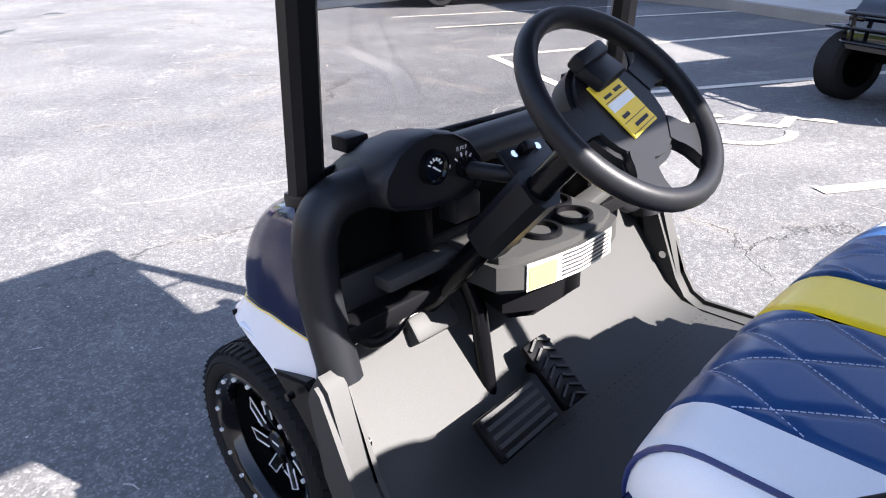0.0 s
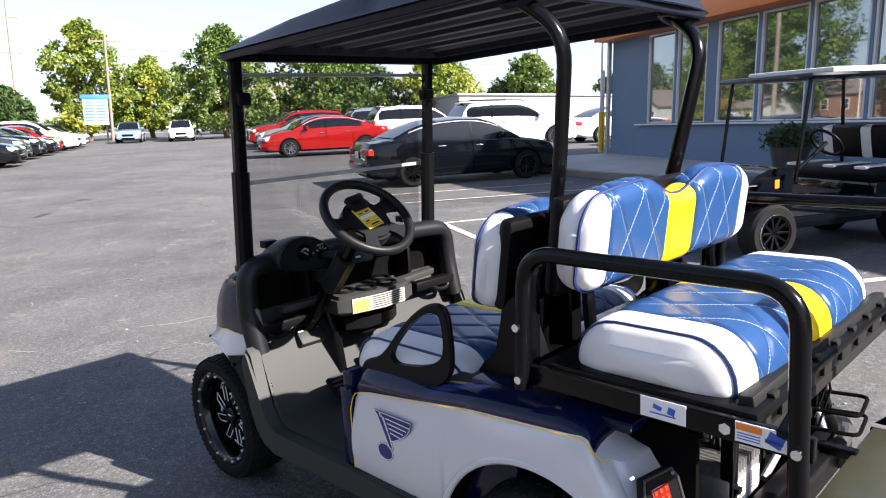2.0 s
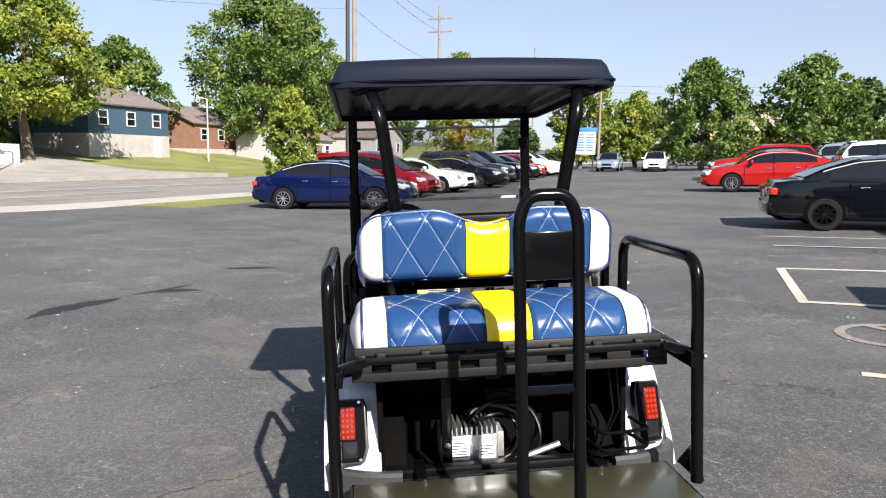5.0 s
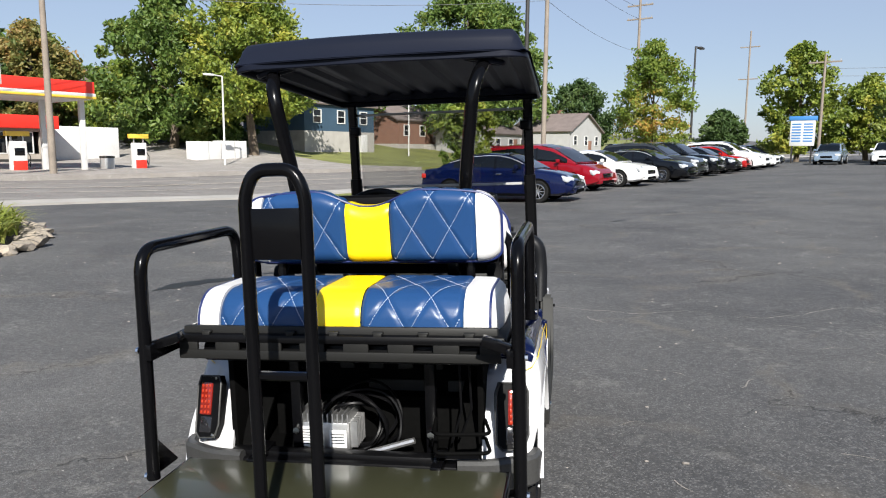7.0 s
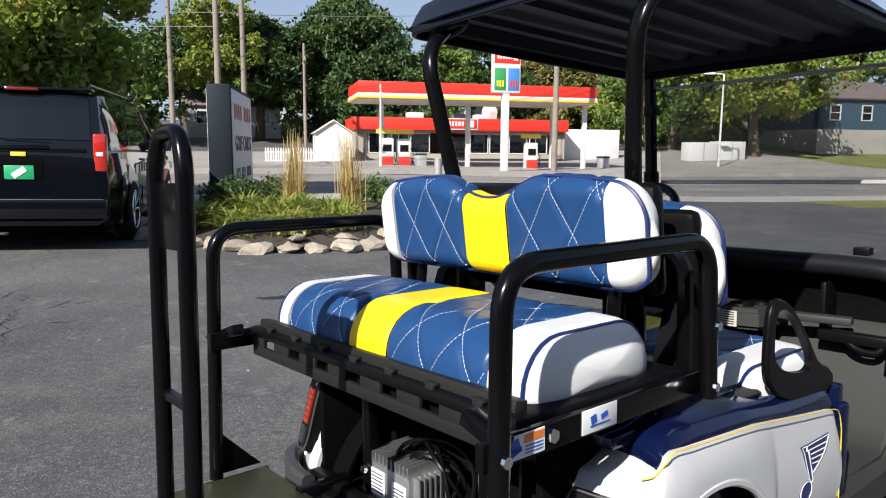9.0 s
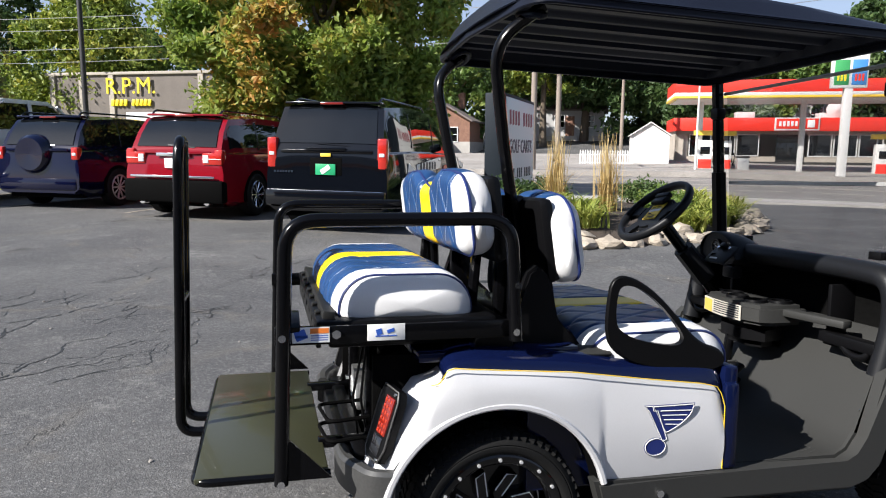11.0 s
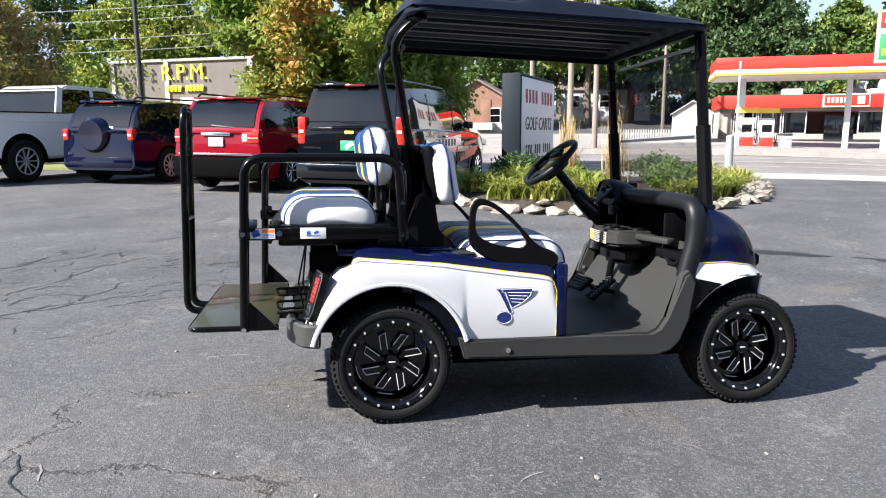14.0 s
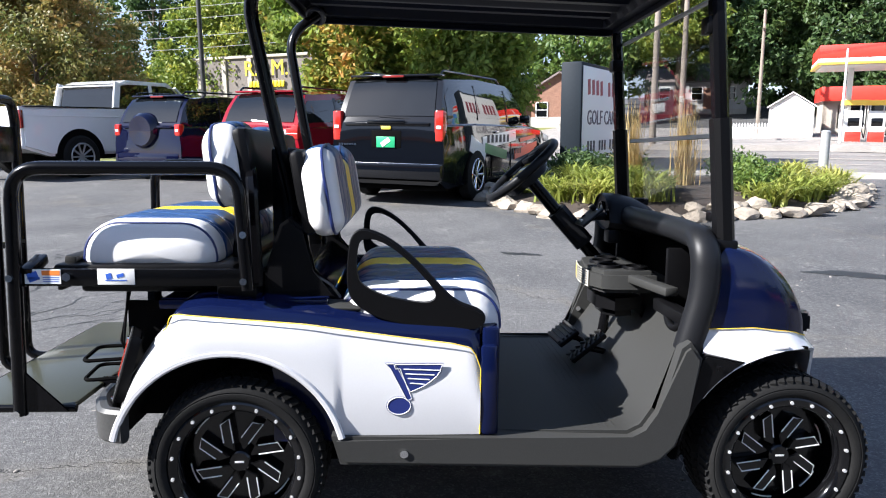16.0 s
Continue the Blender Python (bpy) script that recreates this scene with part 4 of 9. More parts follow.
wheel_m = Matrix.Translation(hub) @ axis_dir.to_track_quat("Z", "Y").to_matrix().to_4x4() @ pose(0, 0, 0, 0, 0, 12)
ring = [(0.168 * math.cos(a), 0.168 * math.sin(a), 0) for a in np.linspace(0, 2 * math.pi, 49)[:-1]]
sw = part("steering_wheel", sweep(bmesh.new(), ring, [(0.0165 * math.cos(a), 0.0185 * math.sin(a)) for a in np.linspace(0, 2 * math.pi, 13)[:-1]], closed=True), DASH_PLASTIC, cart, "black four-spoke steering wheel")
sw.matrix_local = wheel_m
pad = [(0.098 * math.cos(a), 0.098 * math.sin(a) - 0.006) for a in np.linspace(0, 2 * math.pi, 29)[:-1]]
part("wheel_pad", plate(pad, -0.058, -0.004, "z", 0.010), DASH_PLASTIC, sw, "round black wheel pad")
for a in (-82, -143, 143, 82):
    sp = [(-0.027, 0.085), (0.027, 0.085), (0.022, 0.10), (0.021, 0.115), (0.024, 0.132), (0.033, 0.148), (0.050, 0.160), (-0.050, 0.160), (-0.033, 0.148), (-0.024, 0.132), (-0.021, 0.115), (-0.022, 0.10)]
    part("wheel_spoke", plate(sp, -0.022, -0.002, "z", 0.003), DASH_PLASTIC, sw).matrix_local = pose(0, 0, 0, 0, 0, a)
clip = part("clip", boxes(((0, 0.058, 0.010), (0.078, 0.05, 0.022), (-10, 0, 0)), ((0, 0.084, 0.012), (0.082, 0.024, 0.026)), bevel=0.006), DASH_PLASTIC, sw, "black plastic clip on the wheel")
tag = part("paper_tag", box(bmesh.new(), (0.0, 0.0, -0.001), (0.080, 0.10, 0.003)), LABEL_YELLOW, sw, "yellow paper tag with handwriting")
part("tag_band", box(bmesh.new(), (0.0, 0.004, 0.0015), (0.072, 0.015, 0.001)), LABEL_WHITE, sw)
tagged(part("tag_writing", boxes(((-0.018, 0.022, 0.0015), (0.022, 0.005, 0.001)), ((0.016, 0.023, 0.0015), (0.022, 0.006, 0.001)), ((-0.018, -0.016, 0.0015), (0.02, 0.006, 0.001)), ((0.004, -0.036, 0.0015), (0.042, 0.006, 0.001)), ((0, -0.025, 0.0013), (0.072, 0.0012, 0.001)), ((0, -0.045, 0.0013), (0.072, 0.0012, 0.001)), ((0, 0.014, 0.0013), (0.072, 0.0012, 0.001))), LABEL_DARK, sw), kind="stuff")

# Cup tray with its long warning label.
tray_out = [(-0.25, 1.235), (-0.21, 1.20), (-0.06, 1.175), (0.06, 1.18), (0.13, 1.205), (0.15, 1.25), (0.15, 1.40), (-0.25, 1.40)]
tray = part("cup_tray", plate(tray_out, 0.705, 0.785, "z", 0.015), GREY_PLASTIC, cart, "grey moulded cup tray with a long warning label")
for cx, cy in ((-0.078, 1.26), (0.035, 1.259), (0.075, 1.345), (-0.165, 1.30)):
    part("cup_rim", revolve([(0.785, 0.046), (0.795, 0.044), (0.795, 0.036), (0.70, 0.030), (0.70, 0.0)], 24, "z"), BLACK_PLASTIC, tray, "black cup holder").matrix_local = pose(cx, cy, 0.001)
lab = [[(x, y - 0.004, z) for z in (0.715, 0.775)] for x, y in ((-0.205, 1.20), (-0.14, 1.186), (-0.06, 1.1745), (0.0, 1.1765), (0.06, 1.18))]
part("warning_label", skin(lab, thick=0.002), LABEL_PALE, tray, "white warning label with fine print")
part("label_head", skin([[(x, y - 0.0065, z) for z in (0.717, 0.768)] for x, y in ((-0.20, 1.199), (-0.14, 1.186), (-0.13, 1.1845))], thick=0.001), LABEL_HEAD, tray)
bm = bmesh.new()
for i in range(6):
    z = 0.722 + i * 0.009
    row = [[(x, y - 0.0072, zz) for zz in (z, z + 0.0045)] for x, y in ((-0.115, 1.1824), (-0.06, 1.1745), (0.0, 1.1765), (0.05, 1.1794))]
    vs = [[bm.verts.new(p) for p in pair] for pair in row]
    for a, b in zip(vs, vs[1:]):
        bm.faces.new((a[0], b[0], b[1], a[1]))
tagged(part("label_print", bm, LABEL_DARK, tray), kind="stuff")
for item in (((0.27, 1.34, 0.76), (0.26, 0.05, 0.03), (0, 0, 10)), ((-0.33, 1.37, 0.76), (0.2, 0.05, 0.03))):
    part("tray_arm", boxes(item, bevel=0.008), GREY_PLASTIC, cart)
part("tray_bowl", plate([(-0.19, 1.27), (-0.12, 1.22), (0.02, 1.22), (0.09, 1.27), (0.06, 1.38), (-0.16, 1.38)], 0.60, 0.706, "z", 0.03), BLACK_PLASTIC, cart, "black moulding under the cup tray")
# Roof, pillars and windshield.
def roof_skin(top):
    rows = []
    for x in np.linspace(-0.575, 0.575, 61):
        k = abs(x) / 0.575
        row = []
        for q in np.r_[np.linspace(0, 0.12, 12), np.linspace(0.14, 0.9, 34), np.linspace(0.91, 1, 10)]:
            rear = 0.035 + 0.05 * k ** 3
            y = rear + (1.425 - rear) * q
            inset = 0.03 * max(0, (0.06 - q) / 0.06) ** 2 + 0.03 * max(0, (q - 0.92) / 0.08) ** 2
            z = lerp_path([(0.0, 1.856), (0.12, 1.866), (0.3, 1.866), (0.57, 1.853), (1.0, 1.822), (1.33, 1.785), (1.43, 1.770)], y) - 0.012 * k * k
            z -= 0.030 * smooth_step((k - 0.80) / 0.03) * smooth_step((y - 0.13) / 0.02) * smooth_step((0.60 - y) / 0.05)
            low = lerp_path([(0.0, 1.775), (1.43, 1.738)], y)
            edge = max(smooth_step((k - 0.90) / 0.10), smooth_step((q - 0.955) / 0.045), smooth_step((0.045 - q) / 0.045) ** 1.4)
            z += (low - z) * edge
            if not top:
                z = low + 0.004
                if 0.04 < q < 0.95 and k < 0.86:
                    z += 0.022 + 0.016 * smooth_step((math.sin(x * 2 * math.pi / 0.125) + 0.35) / 0.5)
            row.append((x * (1 - inset), y, z))
        rows.append(row)
    return rows


roof = part("roof", skin(roof_skin(True)), ROOF_PLASTIC, cart, "black moulded plastic canopy roof")
part("roof_underside", skin(roof_skin(False)), ROOF_PLASTIC, roof, "black ribbed underside of the roof")
rim_path = [(x * 0.992, y, 1.766 - 0.026 * y) for x, y in
            [tuple(v)[:2] for v in rounded([(0.0, 0.05, 0), (0.50, 0.075, 0), (0.565, 0.11, 0), (0.565, 1.405, 0), (-0.565, 1.405, 0), (-0.565, 0.11, 0), (-0.50, 0.075, 0)], 0.05)]]
part("roof_edge", sweep(bmesh.new(), rim_path, square(0.016, 0.026), True), ROOF_PLASTIC, roof)
for s in (1, -1):
    hole = tube([(s * 0.40 + 0.075 * math.cos(a), 0.13 + 0.03 * math.sin(a), 1.752 - 0.015 * s * math.cos(a)) for a in np.linspace(0, 2 * math.pi, 25)[:-1]], 0.011, 8, True)
    part("roof_grip", hole, ROOF_PLASTIC, roof, "moulded grip under the rear edge")
    # Front pillar: a slim post in a thicker lower sleeve.
    a, b = Vector((s * 0.505, 1.475, 0.90)), Vector((s * 0.495, 1.405, 1.72))
    post = part("front_pillar", sweep(bmesh.new(), [a, b], square(0.042, 0.05)), BLACK_STEEL, cart, "black steel front pillar")
    part("pillar_sleeve", sweep(bmesh.new(), [a.lerp(b, 0.02), a.lerp(b, 0.5)], square(0.055, 0.062)), BLACK_PLASTIC, post)
    part("pillar_foot", box(bmesh.new(), (s * 0.505, 1.465, 0.925), (0.065, 0.08, 0.05), (-5, 0, 0), bevel=0.01), BLACK_PLASTIC, post)
    part("pillar_clip", box(bmesh.new(), a.lerp(b, 0.83) - Vector((s * 0.015, 0.01, 0)), (0.055, 0.05, 0.05), bevel=0.008), BLACK_PLASTIC, post)
    part("shield_clip", box(bmesh.new(), (s * 0.372, 1.505, 1.004), (0.055, 0.05, 0.03), bevel=0.004), BLACK_PLASTIC, cart, "small black windshield clip")
    # Rear strut, bent at the top.
    path = rounded([(s * 0.425, 0.16, 1.775), (s * 0.38, 0.020, 1.67), (s * 0.33, 0.085, 1.30), (s * 0.31, 0.15, 1.02), (s * 0.31, 0.16, 0.76)], 0.12, 7)
    part("rear_strut", sweep(bmesh.new(), path, [(0.026 * math.cos(a), 0.019 * math.sin(a)) for a in np.linspace(0, 2 * math.pi, 13)[:-1]]), BLACK_STEEL, cart, "black bent roof strut")
for z0, z1 in ((0.965, 1.255), (1.268, 1.665)):
    y0, y1 = (1.508 - (z - 0.9) * 0.085 for z in (z0, z1))
    pane = part("windshield_pane", plate([(-0.47, z0), (0.47, z0), (0.47, z1), (-0.47, z1)], -0.0025, 0.0025, "y"), CLEAR_PANE, cart, "clear acrylic windshield pane", smooth=False)
    pane.matrix_local = Matrix.Translation((0, y0, z0)) @ Matrix.Rotation(math.atan2(y0 - y1, z1 - z0), 4, "X") @ Matrix.Translation((0, 0, -z0))
    pane.visible_shadow = False
part("windshield_hinge", sweep(bmesh.new(), [(-0.47, 1.480, 1.2615), (0.47, 1.480, 1.2615)], square(0.010, 0.016)), GALV, cart, "pale folding seam of the windshield")
part("windshield_header", sweep(bmesh.new(), [(-0.48, 1.437, 1.672), (0.48, 1.437, 1.672)], square(0.012, 0.014)), GALV, cart)


# ---- seats ----
def section(y0, y1, z0, z1, r, n=56, foot=None):
    """A rounded rectangle in y and z, evenly stepped from the middle of its underside. foot: the radius of its lower corners."""
    f = min(foot or r, (y1 - y0) / 2 - 0.001, (z1 - z0) / 2 - 0.001)
    r = min(r, (y1 - y0) / 2 - 0.001, z1 - z0 - f - 0.001 if foot else (z1 - z0) / 2 - 0.001)
    pts = []
    for cy, cz, a0, q in ((y1 - f, z0 + f, -90, f), (y1 - r, z1 - r, 0, r), (y0 + r, z1 - r, 90, r), (y0 + f, z0 + f, 180, f)):
        pts += [(cy + q * math.cos(radians(a)), cz + q * math.sin(radians(a))) for a in np.linspace(a0, a0 + 90, 7)]
    mid = ((y0 + y1) / 2, z0)
    pts = [mid] + pts + [mid]
    d = np.r_[0, np.cumsum([math.dist(a, b) for a, b in zip(pts, pts[1:])])]
    s = np.linspace(0, d[-1], n, endpoint=False)
    return [(float(np.interp(v, d, [p[0] for p in pts])), float(np.interp(v, d, [p[1] for p in pts])), float(v)) for v in s], float(d[-1])


PITCH, SLOPE = 0.135, 0.6


def cushion(name, parent, half, shape, splits, skew_m, label, end_r=0.06, n=132, end_y=None, face=0, foot=None, rearward=True):
    """A cushion in panels across its width: white ends, blue quilted fields and a yellow stripe, with piping and stitches.
    shape(x) gives y0, y1, z0, z1, r of the section at x."""
    white, stripe = splits

    def ring_at(x):
        y0, y1, z0, z1, r = shape(x)
        e = max(0.0, (abs(x) - (half - end_r)) / end_r)
        k = end_r * (1 - math.sqrt(max(0.0, 1 - e * e)))
        ey = end_y or end_r
        e = max(0.0, (abs(x) - (half - ey)) / ey)
        ky = ey * (1 - math.sqrt(max(0.0, 1 - e * e)))
        return section(y0 + ky, y1 - ky, z0 + k * (0.12 if foot else 0.6), z1 - k, r, n, foot)

    # Diamonds start from the lower edge of the side that faces outwards.
    y0, y1, z0, z1, r = shape((white + stripe) / 2)
    start = (y1 - y0) / 2 - (foot or r) + (foot or r) * 0.8

    def along(s, total):
        return (total - s if rearward else s) - start

    def groove(x, s, total):
        g = 1.0
        for sign in (1, -1):
            ph = ((x - stripe - 0.014 + sign * along(s, total) * SLOPE) / PITCH) % 1.0
            g = min(g, min(ph, 1 - ph) * PITCH / 0.017)
        return min(1.0, g)

    def outward(pts, i):
        (ya, za, _), (yb, zb, _) = pts[i - 1], pts[(i + 1) % len(pts)]
        return Vector((0, zb - za, ya - yb)).normalized()

    def panel(x0, x1, cols, quilted, capped=0):
        rows = []
        for x in np.linspace(x0, x1, cols):
            pts, total = ring_at(x)
            row = []
            edge = min(1.0, min(abs(x - x0), abs(x1 - x)) / 0.014) if not capped else 1.0
            for i, (y, z, s) in enumerate(pts):
                out = 0.006 * math.sqrt(edge)
                if quilted:
                    out += 0.0062 * (groove(abs(x), s, total) ** 0.6) * edge - 0.005
                v = outward(pts, i)
                row.append((x, y + v.y * out, z + v.z * out))
            rows.append(row)
        if capped:
            last = rows[-1 if capped > 0 else 0]
            cy, cz = sum(p[1] for p in last) / n, sum(p[2] for p in last) / n
            dome = [[(x + capped * 0.016 * (1 - k * k), cy + (y - cy) * k, cz + (z - cz) * k) for x, y, z in last] for k in (0.93, 0.8, 0.6, 0.35, 0.12)]
            rows = rows + dome if capped > 0 else dome[::-1] + rows
        bm = skin(rows, closed=True)
        if capped:
            bm.faces.ensure_lookup_table()
            bmesh.ops.holes_fill(bm, edges=[e for e in bm.edges if e.is_boundary], sides=0)
        return bm

    base = None
    for x0, x1, mat, q, cap, lab in ((-half, -white, VINYL_WHITE, False, -1, "white vinyl end"), (-white, -stripe, VINYL_BLUE, True, 0, "blue quilted vinyl field"), (-stripe, stripe, VINYL_YELLOW, False, 0, "bright yellow vinyl stripe"), (stripe, white, VINYL_BLUE, True, 0, "blue quilted vinyl field"), (white, half, VINYL_WHITE, False, 1, "white vinyl end")):
        cols = 58 if q else 14
        if base is None:
            base = part(name, panel(x0, x1, cols, q, cap), mat, parent, label)
            base.matrix_local = skew_m
        else:
            part({VINYL_BLUE: "blue_field", VINYL_YELLOW: "yellow_stripe", VINYL_WHITE: "white_end"}[mat], panel(x0, x1, cols, q, cap), mat, base, lab)
    for s in (1, -1):
        pts, _ = ring_at(s * (half - end_r * 0.8))
        if not face:
            part("piping", tube([(s * (half - end_r * 0.55), y, z) for y, z, _ in pts], 0.0045, 6, True), PIPING, base, "navy piping")
    if face:
        loop = []
        xs = [half * math.sin(a) for a in np.linspace(-math.pi / 2, math.pi / 2, 61)]
        for x, up in [(x, 1) for x in xs] + [(x, 0) for x in xs[::-1]]:
            y0, y1, z0, z1, r = shape(x)
            e = max(0.0, (abs(x) - (half - end_r)) / end_r)
            k = end_r * (1 - math.sqrt(max(0.0, 1 - e * e)))
            z = z1 - k + 0.003 if up else z0 + 0.6 * k - 0.003
            loop.append((x * (1 + 0.004 / half), (y0 + 0.026) if face < 0 else (y1 - 0.026), z))
        loop = [p for i, p in enumerate(loop) if math.dist(p, loop[i - 1]) > 0.002]
        part("piping", tube(loop, 0.0048, 6, True), PIPING, base, "navy piping round the face")
    bm = bmesh.new()
    step = 0.0085
    for side in (1, -1):
        total = ring_at(side * (white + stripe) / 2)[1]
        for sign in (1, -1):
            for k in range(-10, 12):
                run = []
                for d in np.arange(0.0, total * 0.66, step):
                    ax = stripe + 0.014 + k * PITCH - sign * d * SLOPE
                    if stripe + 0.007 < ax < white - 0.007:
                        run.append((side * ax, d))
                for (xa, da), (xb, db) in zip(run, run[1:]):
                    if db - da > step * 1.5:
                        continue
                    pp, tt = ring_at(xa)
                    ends = []
                    for q in (0.0, 0.68):
                        d = da + (db - da) * q + start
                        f = (tt - d if rearward else d) / tt * n
                        i = int(f) % n
                        p0, p1 = pp[i], pp[(i + 1) % n]
                        v = outward(pp, i) * 0.0030
                        ends.append((xa + (xb - xa) * q, p0[0] + (p1[0] - p0[0]) * (f - int(f)) + v.y, p0[1] + (p1[1] - p0[1]) * (f - int(f)) + v.z))
                    sweep(bm, ends, [(0.0011, 0), (0, 0.0011), (-0.0011, 0), (0, -0.0011)])
    tagged(part("stitching", bm, THREAD, base, "white stitched diamond lines"), kind="stuff")
    return base


cushion("front_seat_cushion", cart, 0.535, lambda x: (0.30, 0.815 - 0.03 * (x / 0.535) ** 2, 0.655, 0.798 - 0.012 * (abs(x) / 0.535) ** 3, 0.10), (0.40, 0.08), pose(0, 0, 0), "blue, white and yellow quilted front seat cushion", 0.068, foot=0.02, rearward=False)
cushion("rear_seat_cushion", cart, 0.50, lambda x: (-0.474 + 0.03 * (abs(x) / 0.5) ** 4, -0.064, 0.862, 0.990 - 0.008 * (abs(x) / 0.5) ** 3, 0.10), (0.395, 0.075), pose(0, 0, 0), "blue, white and yellow quilted rear seat cushion", 0.050, foot=0.016)


def back_shape(x):
    k = abs(x)
    top = 1.290 - 0.058 * (1 - smooth_step((k - 0.01) / 0.19)) - 0.03 * (k / 0.475) ** 4
    return (-0.05, 0.045, 1.035, top, 0.042)


cushion("rear_backrest", cart, 0.475, back_shape, (0.392, 0.081), Matrix.Translation((0, -0.045, 1.16)) @ Matrix.Rotation(radians(7), 4, "X") @ Matrix.Translation((0, 0, -1.16)), "blue, white and yellow quilted rear backrest with a dipped top", 0.075, end_y=0.035, face=-1)


def front_back_shape(x):
    k = abs(x)
    top = 1.230 - 0.058 * (1 - smooth_step((k - 0.01) / 0.19)) - 0.03 * (k / 0.475) ** 4
    return (-0.045, 0.05, 0.955, top, 0.042)


cushion("front_backrest", cart, 0.475, front_back_shape, (0.392, 0.081), Matrix.Translation((0, 0.240, 1.08)) @ Matrix.Rotation(radians(9), 4, "X") @ Matrix.Translation((0, 0, -1.09)), "blue, white and yellow quilted front backrest", 0.075, end_y=0.035, face=1, rearward=False)
HIP = {1: (0, 0, 0), -1: (0.02, -0.02, -0.015)}
for yy, dz, tilt in ((0.190, -0.01, 9), (0.018, 0.055, 7)):
    bmq = bmesh.new()
    box(bmq, (0, 0, 1.085), (0.92, 0.05, 0.262), bevel=0.022)
    sh = part("backrest_shell", bmq, BLACK_PLASTIC, cart, "black plastic backrest shell")
    sh.matrix_local = pose(0, yy, dz) @ Matrix.Translation((0, 0, 1.09)) @ Matrix.Rotation(radians(tilt), 4, "X") @ Matrix.Translation((0, 0, -1.09))
part("backrest_frame", boxes(((0.28, 0.115, 0.98), (0.05, 0.09, 0.46)), ((-0.28, 0.115, 0.98), (0.05, 0.09, 0.46)), ((0, 0.11, 1.05), (0.56, 0.03, 0.06)), ((0, 0.11, 0.80), (0.84, 0.16, 0.06)), bevel=0.01), BLACK_STEEL, cart, "black steel backrest frame")
for s in (1, -1):
    br = plate([(0.07, 0.75), (0.30, 0.75), (0.27, 0.79), (0.21, 0.83), (0.20, 0.96), (0.15, 1.0), (0.12, 0.98), (0.07, 0.83)], s * 0.40, s * 0.46, "x", 0.01)
    part("strut_bracket", br, BLACK_PLASTIC, cart, "black strut bracket")
    part("backrest_post", sweep(bmesh.new(), [(s * 0.36, -0.03, 0.86), (s * 0.36, -0.01, 1.10)], square(0.03)), BLACK_STEEL, cart)
    # Hip restraint beside the front seat.
    outer = [(0.330, 0.80), (0.338, 0.93), (0.350, 0.965), (0.375, 0.978), (0.43, 0.960), (0.49, 0.919), (0.56, 0.851), (0.615, 0.788), (0.66, 0.753), (0.715, 0.736), (0.738, 0.716), (0.732, 0.692), (0.690, 0.678), (0.56, 0.688), (0.44, 0.708), (0.36, 0.752)]
    inner = [(0.357, 0.835), (0.361, 0.930), (0.380, 0.953), (0.43, 0.944), (0.49, 0.904), (0.55, 0.844), (0.592, 0.79), (0.585, 0.766), (0.55, 0.760), (0.45, 0.778), (0.39, 0.803)]
    for _ in range(2):
        outer, inner = ([tuple(Vector(a).lerp(Vector(b), k)) for a, b in zip(line, line[1:] + line[:1]) for k in (0.25, 0.75)] for line in (outer, inner))
    bm = bmesh.new()
    loops = []
    for x in (s * 0.548 + HIP[s][0], s * 0.569 + HIP[s][0]):
        loops.append(([bm.verts.new((x, p[0] + HIP[s][1], p[1] + HIP[s][2])) for p in outer], [bm.verts.new((x, p[0] + HIP[s][1], p[1] + HIP[s][2])) for p in inner]))
    for o, i in loops:
        es = [bm.edges.new((a[j], a[(j + 1) % len(a)])) for a in (o, i) for j in range(len(a))]
        bmesh.ops.triangle_fill(bm, edges=es, use_beauty=True)
    for k in (0, 1):
        a, b = loops[0][k], loops[1][k]
        for j in range(len(a)):
            bm.faces.new((a[j], a[(j + 1) % len(a)], b[(j + 1) % len(a)], b[j]))
    part("hip_restraint", bm, BLACK_PLASTIC, cart, "black moulded hip restraint handle")
    part("hip_restraint_rail", tube([(s * 0.558 + HIP[s][0], *(Vector(p) * 0.97 + Vector((0.52, 0.83)) * 0.03 + Vector(HIP[s][1:]))) for p in outer], 0.0095, 10, True), BLACK_PLASTIC, cart)

